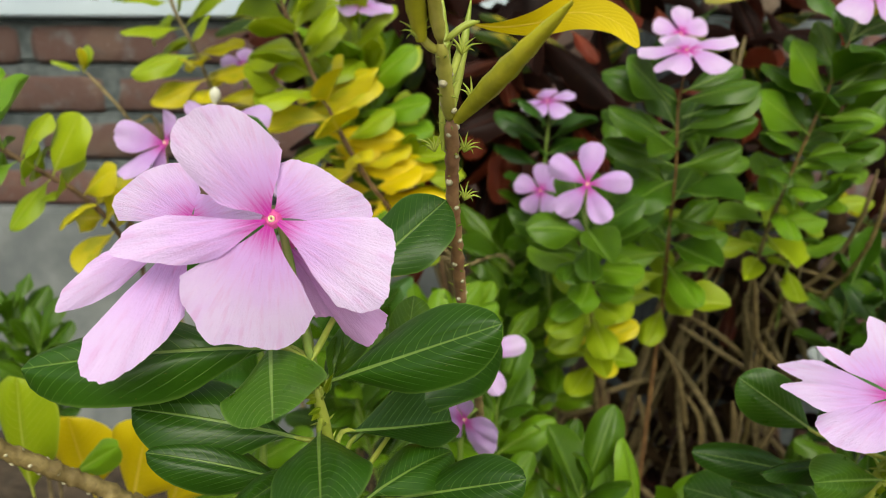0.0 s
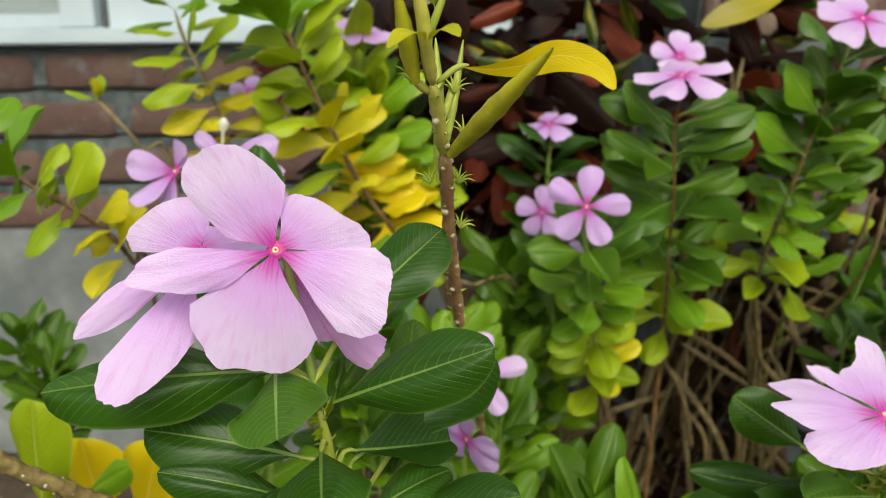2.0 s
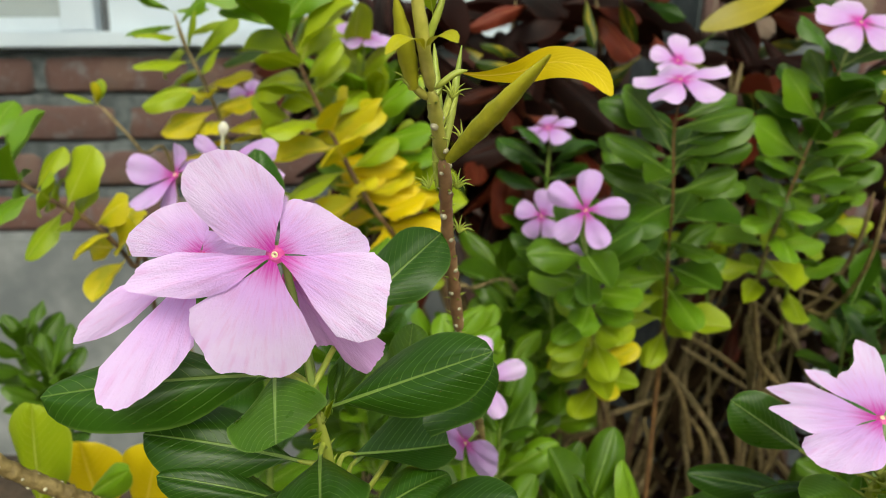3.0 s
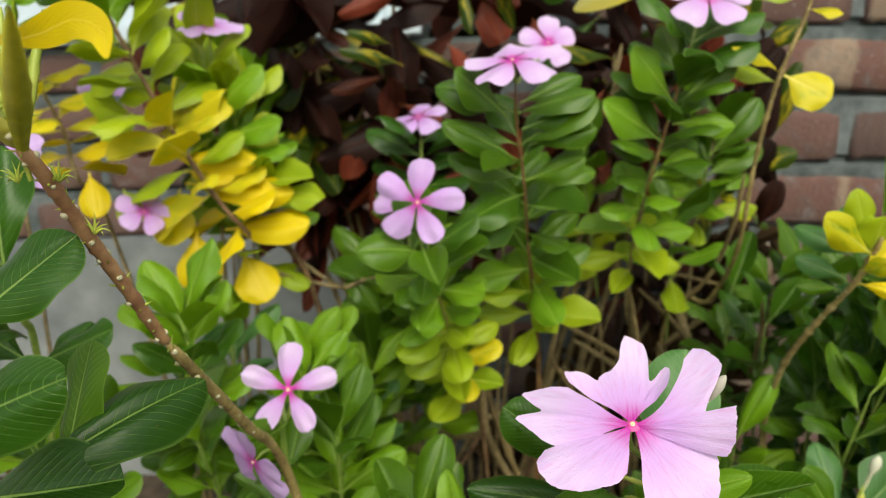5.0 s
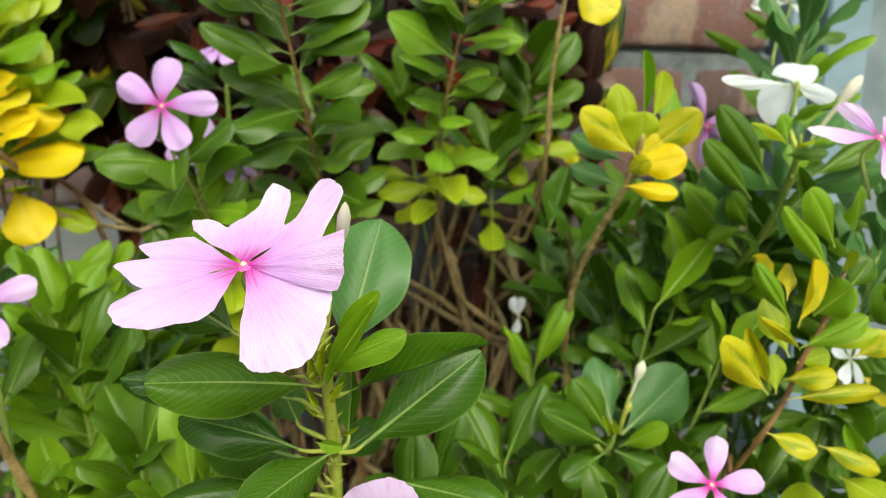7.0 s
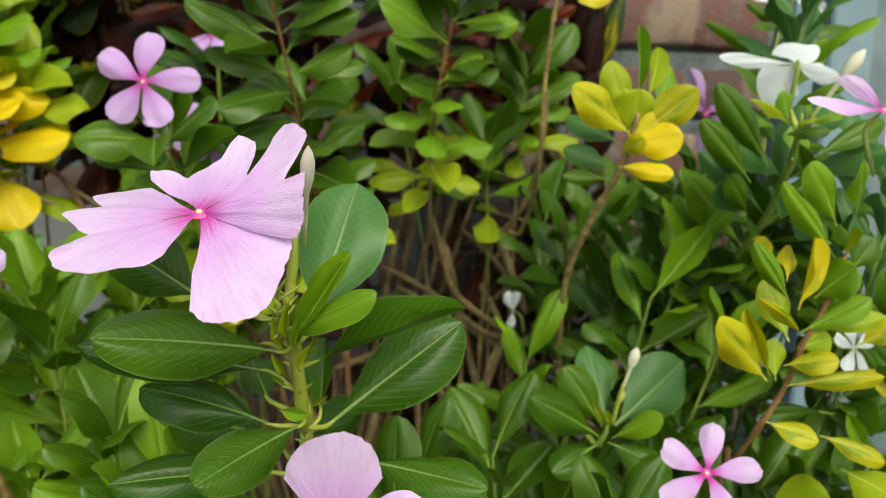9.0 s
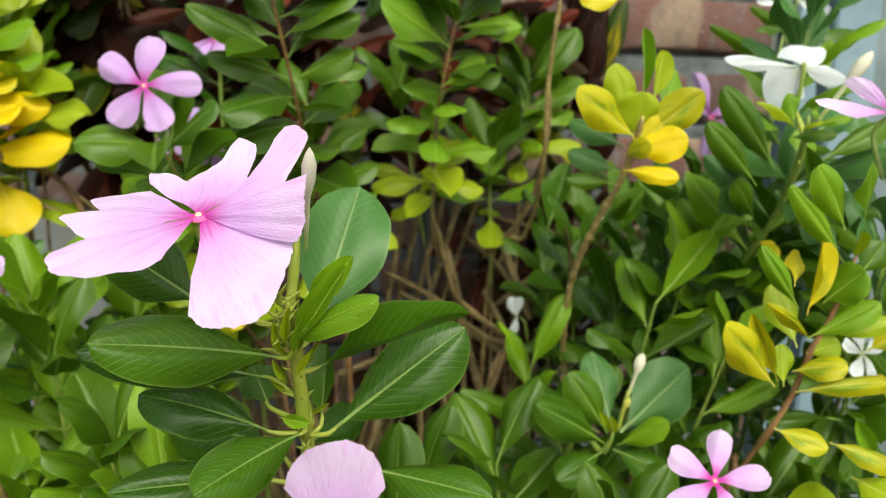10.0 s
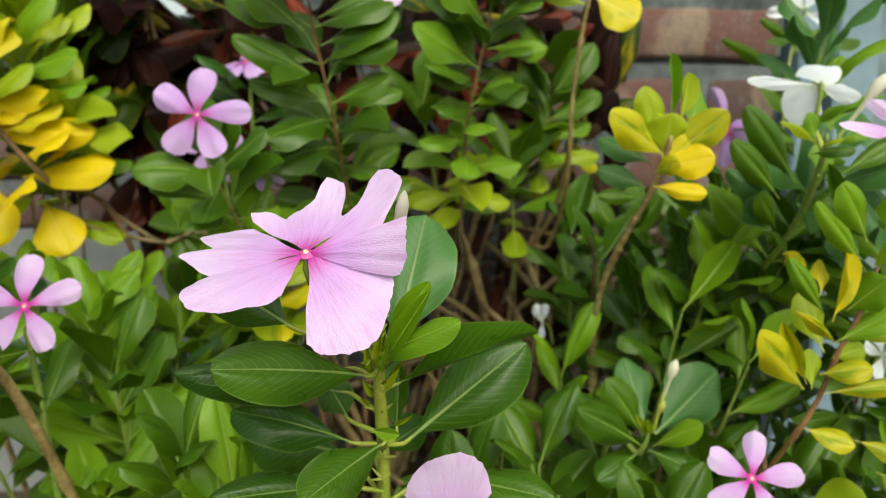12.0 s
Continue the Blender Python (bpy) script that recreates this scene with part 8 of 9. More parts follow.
leafy(fill_wall_left, [(-0.3098, 0.42, 0.2876), (-0.302, 0.4, 0.3676)], 0.0, 1.0, 12, 0.034, 0.04, ['deep', 'green', 'green'], seed=191, wide=0.450, rise0=0.0, rise1=0.95)
stalk(old_branches, [(0.1397, 0.5322, 0.3332), (0.1041, 0.5222, 0.2911), (0.0922, 0.5172, 0.2416), (0.0539, 0.5122, 0.1718), (0.0539, 0.5222, -0.01)], 0.0010, 0.0018, "brown", "branch", knots=0.03)
stalk(old_branches, [(0.2866, 0.558, 0.3286), (0.3043, 0.548, 0.2871), (0.2906, 0.543, 0.2355), (0.311, 0.538, 0.1658), (0.311, 0.548, -0.01)], 0.0021, 0.0028, "bark", "branch", knots=0.03)
stalk(old_branches, [(0.1262, 0.5116, 0.3127), (0.1117, 0.5016, 0.2726), (0.0736, 0.4966, 0.2229), (0.0658, 0.4916, 0.1558), (0.0658, 0.5016, -0.01)], 0.0021, 0.0018, "brown", "branch", knots=0.03)
stalk(old_branches, [(0.1465, 0.5152, 0.3048), (0.1477, 0.5052, 0.2651), (0.1631, 0.5002, 0.2174), (0.1945, 0.4952, 0.1516), (0.1945, 0.5052, -0.01)], 0.0021, 0.0023, "brown", "branch", knots=0.03)
stalk(old_branches, [(0.2579, 0.4674, 0.3832), (0.2728, 0.4574, 0.3484), (0.2614, 0.4524, 0.3052), (0.2862, 0.4474, 0.2471), (0.2862, 0.4574, -0.01)], 0.0025, 0.0023, "bark", "branch", knots=0.03)
stalk(old_branches, [(0.1876, 0.5729, 0.2821), (0.1775, 0.5629, 0.2376), (0.1632, 0.5579, 0.1835), (0.1648, 0.5529, 0.1093), (0.1648, 0.5629, -0.01)], 0.0019, 0.0017, "brown", "branch", knots=0.03)
stalk(old_branches, [(0.2793, 0.478, 0.3321), (0.2785, 0.468, 0.2953), (0.2989, 0.463, 0.2514), (0.3145, 0.458, 0.1897), (0.3145, 0.468, -0.01)], 0.0020, 0.0027, "brown", "branch", knots=0.03)
stalk(old_branches, [(0.1259, 0.5364, 0.3037), (0.107, 0.5264, 0.2616), (0.0689, 0.5214, 0.2098), (0.0654, 0.5164, 0.14), (0.0654, 0.5264, -0.01)], 0.0022, 0.0024, "bark", "branch", knots=0.03)
leaf(second_near, "lime", (0.1443, 0.134, 0.4458), (0.1422, 0.128, 0.4543), 0.0013, (0, -1, 0.3), 4)
leaf(second_near, "lime", (0.145, 0.134, 0.4442), (0.1407, 0.128, 0.4499), 0.0013, (0, -1, 0.3), 4)
leaf(second_near, "lime", (0.1465, 0.134, 0.4473), (0.1458, 0.128, 0.4579), 0.0013, (0, -1, 0.3), 4)
leaf(second_near, "lime", (0.1472, 0.134, 0.4457), (0.15, 0.128, 0.4542), 0.0013, (0, -1, 0.3), 4)
leaf(second_near, "lime", (0.1486, 0.134, 0.4426), (0.1534, 0.128, 0.4504), 0.0013, (0, -1, 0.3), 4)
leaf(second_near, "lime", (0.1464, 0.134, 0.4411), (0.1519, 0.128, 0.4459), 0.0013, (0, -1, 0.3), 4)
leaf(second_near, "lime", (0.144, 0.134, 0.4349), (0.1405, 0.128, 0.4402), 0.0013, (0, -1, 0.3), 4)
leaf(second_near, "lime", (0.1498, 0.134, 0.4283), (0.1554, 0.128, 0.4336), 0.0013, (0, -1, 0.3), 4)
leaf(second_near, "lime", (0.1441, 0.134, 0.438), (0.142, 0.128, 0.4447), 0.0013, (0, -1, 0.3), 4)
leaf(second_near, "lime", (0.1473, 0.134, 0.4504), (0.148, 0.128, 0.4608), 0.0013, (0, -1, 0.3), 4)
leaf(near, "lime", (-0.0345, 0.0602, 0.5000), (-0.0375, 0.0560, 0.5032), 0.0013, (0, -1, 0.3), 4)
leaf(near, "lime", (-0.0343, 0.0602, 0.4994), (-0.0362, 0.0560, 0.4999), 0.0013, (0, -1, 0.3), 4)
leaf(near, "lime", (-0.0332, 0.0602, 0.4974), (-0.0357, 0.0560, 0.4973), 0.0013, (0, -1, 0.3), 4)
leaf(near, "lime", (-0.0326, 0.0602, 0.5001), (-0.0301, 0.0560, 0.5074), 0.0013, (0, -1, 0.3), 4)
leaf(near, "lime", (-0.0332, 0.0602, 0.5015), (-0.0320, 0.0560, 0.5087), 0.0013, (0, -1, 0.3), 4)
leaf(near, "lime", (-0.0339, 0.0602, 0.4959), (-0.0350, 0.0560, 0.4959), 0.0013, (0, -1, 0.3), 4)

fill_right_bright = thing("periwinkle_plant", (0.2859, 0.34, -0.01), "lit periwinkle shoots below the yellow rosette", "plant", "periwinkles")
stalk(fill_right_bright, [(0.31, 0.28, 0.4188), (0.304, 0.3, 0.3388)], 0.0007, 0.0011, "green", knots=0.014)
stalk(fill_right_bright, [(0.304, 0.3, 0.3388), (0.2907, 0.34, 0)], 0.0011, 0.0019, "bark", knots=0.014)
leafy(fill_right_bright, [(0.304, 0.3, 0.3388), (0.31, 0.28, 0.4188)], 0.0, 1.0, 6, 0.038, 0.046, ['deep', 'green', 'fresh'], seed=211, wide=0.342, rise0=0.0, rise1=0.95)
stalk(fill_right_bright, [(0.3338, 0.29, 0.4429), (0.3218, 0.31, 0.3629)], 0.0007, 0.0011, "green", knots=0.014)
stalk(fill_right_bright, [(0.3218, 0.31, 0.3629), (0.2955, 0.34, 0)], 0.0011, 0.0019, "bark", knots=0.014)
leafy(fill_right_bright, [(0.3218, 0.31, 0.3629), (0.3338, 0.29, 0.4429)], 0.0, 1.0, 6, 0.038, 0.046, ['deep', 'green', 'fresh'], seed=212, wide=0.342, rise0=0.0, rise1=0.95)
stalk(fill_right_bright, [(0.3431, 0.27, 0.3919), (0.3288, 0.29, 0.3119)], 0.0007, 0.0011, "green", knots=0.014)
stalk(fill_right_bright, [(0.3288, 0.29, 0.3119), (0.2973, 0.34, 0)], 0.0011, 0.0019, "bark", knots=0.014)
leafy(fill_right_bright, [(0.3288, 0.29, 0.3119), (0.3431, 0.27, 0.3919)], 0.0, 1.0, 6, 0.038, 0.046, ['deep', 'green', 'fresh'], seed=214, wide=0.342, rise0=0.0, rise1=0.95)
stalk(fill_right_bright, [(0.2579, 0.32, 0.3709), (0.2649, 0.34, 0.2909)], 0.0007, 0.0011, "green", knots=0.014)
stalk(fill_right_bright, [(0.2649, 0.34, 0.2909), (0.2803, 0.34, 0)], 0.0011, 0.0019, "bark", knots=0.014)
leafy(fill_right_bright, [(0.2649, 0.34, 0.2909), (0.2579, 0.32, 0.3709)], 0.0, 1.0, 6, 0.038, 0.046, ['deep', 'green', 'fresh'], seed=215, wide=0.342, rise0=0.0, rise1=0.95)
leaf(second_near, "fresh", (0.1449, 0.128, 0.4462), (0.16, 0.124, 0.4703), 0.0054, (-0.2, -1, 0.3), 4)
leaf(second_near, "lime", (0.1451, 0.122, 0.4496), (0.1468, 0.118, 0.4618), 0.0021, (-0.2, -1, 0.3), 4)
leaf(second_near, "lime", (0.144, 0.124, 0.4476), (0.1429, 0.12, 0.458), 0.0019, (-0.2, -1, 0.3), 4)
leaf(second_near, "fresh", (0.1465, 0.126, 0.4461), (0.1497, 0.122, 0.4579), 0.0022, (-0.2, -1, 0.3), 4)
leaf(second_near, "lime", (0.1452, 0.128, 0.4388), (0.1417, 0.124, 0.4469), 0.0016, (-0.2, -1, 0.3), 4)
leaf(second_near, "fresh", (0.1434, 0.12, 0.4334), (0.151, 0.116, 0.4335), 0.0035, (-0.2, -1, 0.3), 4)
leaf(second_near, "lime", (0.1471, 0.126, 0.441), (0.1515, 0.122, 0.4495), 0.0019, (-0.2, -1, 0.3), 4)
spikes(second_near, [(0.1455, 0.122, 0.4622), (0.1462, 0.133, 0.4506), (0.1468, 0.14, 0.4359), (0.1475, 0.147, 0.4163), (0.1481, 0.155, 0.3851)], 0.05, 0.8, 8, 0.0015, 0.0036, 3)
spikes(near, [(-0.0345, 0.0602, 0.5014), (-0.0336, 0.0633, 0.4931), (-0.0321, 0.0686, 0.4770), (-0.0301, 0.0750, 0.4622)], 0.05, 0.6, 4, 0.0015, 0.003, 5)
stalk(croton, [(0.13, 0.6, -0.01), (0.0085, 0.612, 0.3482), (-0.0725, 0.62, 0.5869), (-0.0458, 0.6, 0.6658)], 0.004, 0.002, "bark")
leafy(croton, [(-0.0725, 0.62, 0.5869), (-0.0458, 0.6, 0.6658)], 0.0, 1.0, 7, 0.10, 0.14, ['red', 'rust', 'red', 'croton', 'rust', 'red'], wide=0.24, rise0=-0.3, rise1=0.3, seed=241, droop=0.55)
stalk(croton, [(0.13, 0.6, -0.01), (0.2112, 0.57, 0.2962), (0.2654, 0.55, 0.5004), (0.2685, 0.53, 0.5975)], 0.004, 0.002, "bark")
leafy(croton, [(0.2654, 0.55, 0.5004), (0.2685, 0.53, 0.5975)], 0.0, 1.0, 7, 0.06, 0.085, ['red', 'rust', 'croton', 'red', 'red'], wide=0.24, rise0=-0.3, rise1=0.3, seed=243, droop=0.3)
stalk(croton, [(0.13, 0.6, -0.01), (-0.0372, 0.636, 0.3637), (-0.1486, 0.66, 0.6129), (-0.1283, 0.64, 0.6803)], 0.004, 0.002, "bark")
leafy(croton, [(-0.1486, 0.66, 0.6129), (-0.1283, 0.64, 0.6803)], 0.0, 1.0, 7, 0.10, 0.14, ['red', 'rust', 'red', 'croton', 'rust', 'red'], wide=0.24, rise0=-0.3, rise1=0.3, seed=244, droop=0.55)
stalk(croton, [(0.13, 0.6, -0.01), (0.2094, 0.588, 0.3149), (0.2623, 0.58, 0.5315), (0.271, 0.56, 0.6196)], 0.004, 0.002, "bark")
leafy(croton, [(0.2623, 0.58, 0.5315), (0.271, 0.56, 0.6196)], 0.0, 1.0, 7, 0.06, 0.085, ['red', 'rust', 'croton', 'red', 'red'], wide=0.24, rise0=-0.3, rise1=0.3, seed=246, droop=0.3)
leaf(croton, "croton", (0.0561, 0.5, 0.5986), (0.008, 0.48, 0.609), 0.0128, (0, -0.8, 0.6), 1)
leaf(croton, "croton", (0.0465, 0.52, 0.615), (0.0121, 0.5, 0.6242), 0.0101, (0, -0.8, 0.6), 1)
leaf(croton, "rust", (0.1589, 0.5, 0.5576), (0.1649, 0.48, 0.5219), 0.0089, (0, -0.8, 0.6), 1)
leaf(croton, "rust", (0.2137, 0.5, 0.5817), (0.1995, 0.49, 0.5614), 0.0091, (0, -0.8, 0.6), 1)
leaf(bare, "brown", (0.2718, 0.45, 0.5703), (0.283, 0.44, 0.5514), 0.0153, (0, -0.9, 0.5), 5)
leaf(bare, "brown", (0.288, 0.45, 0.5645), (0.2611, 0.44, 0.5591), 0.0152, (0, -0.6, 0.9), 5)
leaf(upright, "green", (0.1173, 0.325, 0.563), (0.0878, 0.315, 0.5874), 0.0231, (0, -0.9, 0.7), 2)
leaf(upright, "green", (0.1246, 0.33, 0.5704), (0.1593, 0.335, 0.5852), 0.0177, (0, -0.9, 0.7), 0)
leaf(upright, "deep", (0.1255, 0.328, 0.5561), (0.1653, 0.323, 0.5708), 0.0193, (0, -0.9, 0.7), 0)
leaf(upright, "green", (0.1245, 0.332, 0.5388), (0.0816, 0.322, 0.56), 0.0200, (0, -0.9, 0.7), 0)
leaf(upright, "green", (0.1313, 0.335, 0.5467), (0.1658, 0.32, 0.557), 0.0180, (0, -0.9, 0.7), 1)
leaf(upright, "deep", (0.1253, 0.335, 0.5498), (0.1106, 0.345, 0.5755), 0.0202, (0, -0.9, 0.7), 2)
leaf(upright, "green", (0.1304, 0.338, 0.5263), (0.162, 0.328, 0.5409), 0.0185, (0, -0.9, 0.7), 0)
leaf(leaning, "fresh", (0.2184, 0.352, 0.5701), (0.1907, 0.347, 0.602), 0.0254, (0, -0.9, 0.7), 2)
leaf(leaning, "fresh", (0.2156, 0.36, 0.5477), (0.1769, 0.355, 0.5715), 0.0249, (0, -0.9, 0.7), 2)
leaf(leaning, "green", (0.2241, 0.355, 0.5723), (0.2533, 0.355, 0.5992), 0.0204, (0, -0.9, 0.7), 0)
leaf(leaning, "fresh", (0.2201, 0.358, 0.5584), (0.2534, 0.348, 0.5582), 0.0185, (0, -0.9, 0.7), 1)
leaf(leaning, "green", (0.2244, 0.352, 0.5823), (0.2109, 0.362, 0.6154), 0.0206, (0, -0.9, 0.7), 2)
leaf(leaning, "fresh", (0.2114, 0.362, 0.5261), (0.2342, 0.352, 0.5413), 0.0181, (0, -0.9, 0.7), 0)
leaf(leaning, "green", (0.2168, 0.365, 0.5368), (0.1868, 0.365, 0.5465), 0.0179, (0, -0.9, 0.7), 1)
leaf(croton, "red", (0.3456, 0.52, 0.5109), (0.3529, 0.505, 0.5987), 0.0243, (0, -0.8, 0.5), 1)
leaf(croton, "red", (0.3317, 0.52, 0.5062), (0.3214, 0.505, 0.583), 0.0217, (0, -0.8, 0.5), 1)
leaf(croton, "croton", (0.3562, 0.52, 0.5335), (0.3707, 0.505, 0.6035), 0.0192, (0, -0.8, 0.5), 1)
leaf(croton, "red", (0.3165, 0.52, 0.5326), (0.3005, 0.505, 0.6071), 0.0214, (0, -0.8, 0.5), 1)
leaf(croton, "brown", (0.3495, 0.52, 0.5267), (0.3003, 0.505, 0.553), 0.0261, (0, -0.8, 0.5), 1)
leaf(croton, "red", (0.3551, 0.52, 0.4653), (0.3639, 0.505, 0.5089), 0.0224, (0, -0.8, 0.5), 1)
leaf(croton, "red", (0.326, 0.52, 0.5808), (0.3463, 0.505, 0.6212), 0.0215, (0, -0.8, 0.5), 1)
leaf(croton, "rust", (0.3077, 0.52, 0.5803), (0.3343, 0.505, 0.5938), 0.0113, (0, -0.8, 0.5), 1)
leaf(croton, "brown", (0.3107, 0.52, 0.5059), (0.3429, 0.505, 0.513), 0.0178, (0, -0.8, 0.5), 1)
leaf(croton, "red", (0.3728, 0.52, 0.4931), (0.3369, 0.505, 0.541), 0.0176, (0, -0.8, 0.5), 1)
stalk(croton, [(0.13, 0.6, -0.01), (0.2487, 0.576, 0.2851), (0.3278, 0.56, 0.4818), (0.3224, 0.55, 0.5631)], 0.003, 0.0016, "bark")
leafy(croton, [(0.3278, 0.56, 0.4818), (0.3224, 0.55, 0.5631)], 0.0, 1.0, 7, 0.06, 0.085, ['croton', 'olive', 'croton', 'brown'], wide=0.24, rise0=-0.3, rise1=0.3, seed=271, droop=0.3)
stalk(croton, [(0.13, 0.6, -0.01), (0.0497, 0.6, 0.2898), (-0.0038, 0.6, 0.4896), (0.024, 0.6, 0.5863)], 0.003, 0.0016, "bark")
leafy(croton, [(-0.0038, 0.6, 0.4896), (0.024, 0.6, 0.5863)], 0.0, 1.0, 7, 0.10, 0.14, ['rust', 'red', 'red', 'rust', 'croton', 'red'], wide=0.24, rise0=-0.3, rise1=0.3, seed=274, droop=0.55)
stalk(croton, [(0.13, 0.6, -0.01), (0.0165, 0.6, 0.3047), (-0.0592, 0.6, 0.5145), (-0.0669, 0.6, 0.6133)], 0.003, 0.0016, "bark")
leafy(croton, [(-0.0592, 0.6, 0.5145), (-0.0669, 0.6, 0.6133)], 0.0, 1.0, 7, 0.10, 0.14, ['red', 'rust', 'red', 'croton', 'rust', 'red'], wide=0.24, rise0=-0.3, rise1=0.3, seed=276, droop=0.55)
stalk(croton, [(0.13, 0.6, -0.01), (0.114, 0.588, 0.2841), (0.1034, 0.58, 0.4802), (0.1013, 0.58, 0.5738)], 0.003, 0.0016, "bark")
leafy(croton, [(0.1034, 0.58, 0.4802), (0.1013, 0.58, 0.5738)], 0.0, 1.0, 7, 0.10, 0.14, ['rust', 'red', 'red', 'rust', 'croton', 'red'], wide=0.24, rise0=-0.3, rise1=0.3, seed=277, droop=0.55)
stalk(croton, [(0.13, 0.6, -0.01), (0.0085, 0.612, 0.3465), (-0.0725, 0.62, 0.5842), (-0.0713, 0.61, 0.6836)], 0.003, 0.0016, "bark")
leafy(croton, [(-0.0725, 0.62, 0.5842), (-0.0713, 0.61, 0.6836)], 0.0, 1.0, 7, 0.10, 0.14, ['red', 'rust', 'red', 'croton', 'rust', 'red'], wide=0.24, rise0=-0.3, rise1=0.3, seed=291, droop=0.55)
stalk(croton, [(0.13, 0.6, -0.01), (0.0361, 0.6, 0.3557), (-0.0265, 0.6, 0.5994), (-0.0252, 0.59, 0.6809)], 0.003, 0.0016, "bark")
leafy(croton, [(-0.0265, 0.6, 0.5994), (-0.0252, 0.59, 0.6809)], 0.0, 1.0, 7, 0.10, 0.14, ['red', 'rust', 'croton', 'red', 'red'], wide=0.24, rise0=-0.3, rise1=0.3, seed=293, droop=0.55)
stalk(croton, [(0.13, 0.6, -0.01), (-0.0418, 0.636, 0.3723), (-0.1563, 0.66, 0.6272), (-0.1178, 0.65, 0.6868)], 0.003, 0.0016, "bark")
leafy(croton, [(-0.1563, 0.66, 0.6272), (-0.1178, 0.65, 0.6868)], 0.0, 1.0, 7, 0.10, 0.14, ['red', 'rust', 'red', 'croton', 'rust', 'red'], wide=0.24, rise0=-0.3, rise1=0.3, seed=294, droop=0.55)
leaf(olive, "lime", (0.3342, 0.19, 0.4301), (0.3595, 0.184, 0.4359), 0.0097, (0, -0.8, 0.7), 0)
leaf(olive, "olive", (0.3257, 0.188, 0.4077), (0.3611, 0.182, 0.4125), 0.0085, (0, -0.8, 0.7), 3)
leaf(olive, "deep", (0.395, 0.25, 0.3743), (0.4176, 0.244, 0.393), 0.0172, (0, -0.9, 0.5), 0)
leaf(olive, "deep", (0.4036, 0.25, 0.3535), (0.4215, 0.244, 0.3758), 0.0174, (0, -0.9, 0.5), 0)
leaf(olive, "green", (0.3794, 0.24, 0.3732), (0.4043, 0.234, 0.3679), 0.0148, (0, -0.8, 0.7), 3)
leaf(olive, "deep", (0.4303, 0.25, 0.3374), (0.3927, 0.244, 0.3582), 0.0163, (0, -0.9, 0.5), 1)
leaf(olive, "green", (0.409, 0.23, 0.3313), (0.4112, 0.224, 0.3624), 0.0180, (0, -1, 0.3), 0)
leaf(olive, "olive", (0.3753, 0.215, 0.4141), (0.3871, 0.209, 0.4255), 0.0131, (0, -0.9, 0.5), 0)
leaf(olive, "yellow", (0.3955, 0.235, 0.3967), (0.4122, 0.229, 0.3848), 0.0129, (0, -0.9, 0.5), 0)
leaf(olive, "deep", (0.3887, 0.25, 0.3273), (0.4089, 0.244, 0.3473), 0.0165, (0, -0.9, 0.5), 0)
leaf(olive, "deep", (0.3696, 0.25, 0.3372), (0.3749, 0.244, 0.3603), 0.0162, (0, -0.9, 0.5), 0)
leaf(olive, "green", (0.4139, 0.24, 0.4164), (0.3971, 0.234, 0.4419), 0.0152, (0, -1, 0.3), 0)
leaf(olive, "deep", (0.4381, 0.26, 0.384), (0.4136, 0.254, 0.404), 0.0165, (0, -1, 0.3), 2)
leaf(olive, "deep", (0.4297, 0.26, 0.3071), (0.4259, 0.254, 0.3356), 0.0200, (0, -1, 0.3), 0)
leaf(croton, "croton", (0.3401, 0.52, 0.6119), (0.3698, 0.5, 0.6332), 0.0196, (0, -0.9, 0.5), 1)
leaf(croton, "croton", (0.3397, 0.52, 0.5152), (0.373, 0.5, 0.5329), 0.0194, (0, -0.9, 0.5), 1)
leaf(croton, "red", (0.3309, 0.52, 0.5557), (0.3521, 0.5, 0.6143), 0.0256, (0, -0.9, 0.5), 1)
leaf(croton, "red", (0.3357, 0.52, 0.497), (0.3512, 0.5, 0.5428), 0.0245, (0, -0.9, 0.5), 1)
leaf(croton, "croton", (0.3189, 0.52, 0.6286), (0.3281, 0.5, 0.6543), 0.0209, (0, -0.9, 0.5), 1)
# extra dark croton sprays, added over pale wall to stand in for deep shade
stalk(croton, [(0.13, 0.6, -0.01), (0.2449, 0.582, 0.3576), (0.3214, 0.57, 0.6027), (0.3136, 0.56, 0.6865)], 0.0026, 0.0014, "bark")
leafy(croton, [(0.3214, 0.57, 0.6027), (0.3136, 0.56, 0.6865)], 0.0, 1.0, 7, 0.06, 0.085, ['red', 'rust', 'croton', 'red', 'red'], wide=0.24, rise0=-0.3, rise1=0.3, seed=311, droop=0.3)
stalk(croton, [(0.13, 0.6, -0.01), (0.1297, 0.6, 0.3609), (0.1295, 0.6, 0.6081), (0.1158, 0.59, 0.6905)], 0.0026, 0.0014, "bark")
leafy(croton, [(0.1295, 0.6, 0.6081), (0.1158, 0.59, 0.6905)], 0.0, 1.0, 7, 0.10, 0.14, ['rust', 'red', 'red', 'rust', 'croton', 'red'], wide=0.24, rise0=-0.3, rise1=0.3, seed=313, droop=0.55)
stalk(croton, [(0.13, 0.6, -0.01), (0.0797, 0.6, 0.3439), (0.0461, 0.6, 0.5798), (0.0454, 0.59, 0.6789)], 0.0026, 0.0014, "bark")
leafy(croton, [(0.0461, 0.6, 0.5798), (0.0454, 0.59, 0.6789)], 0.0, 1.0, 7, 0.10, 0.14, ['red', 'rust', 'croton', 'red', 'red'], wide=0.24, rise0=-0.3, rise1=0.3, seed=314, droop=0.55)
stalk(croton, [(0.13, 0.6, -0.01), (0.1523, 0.6, 0.2849), (0.1671, 0.6, 0.4815), (0.1649, 0.6, 0.5678)], 0.0026, 0.0014, "bark")
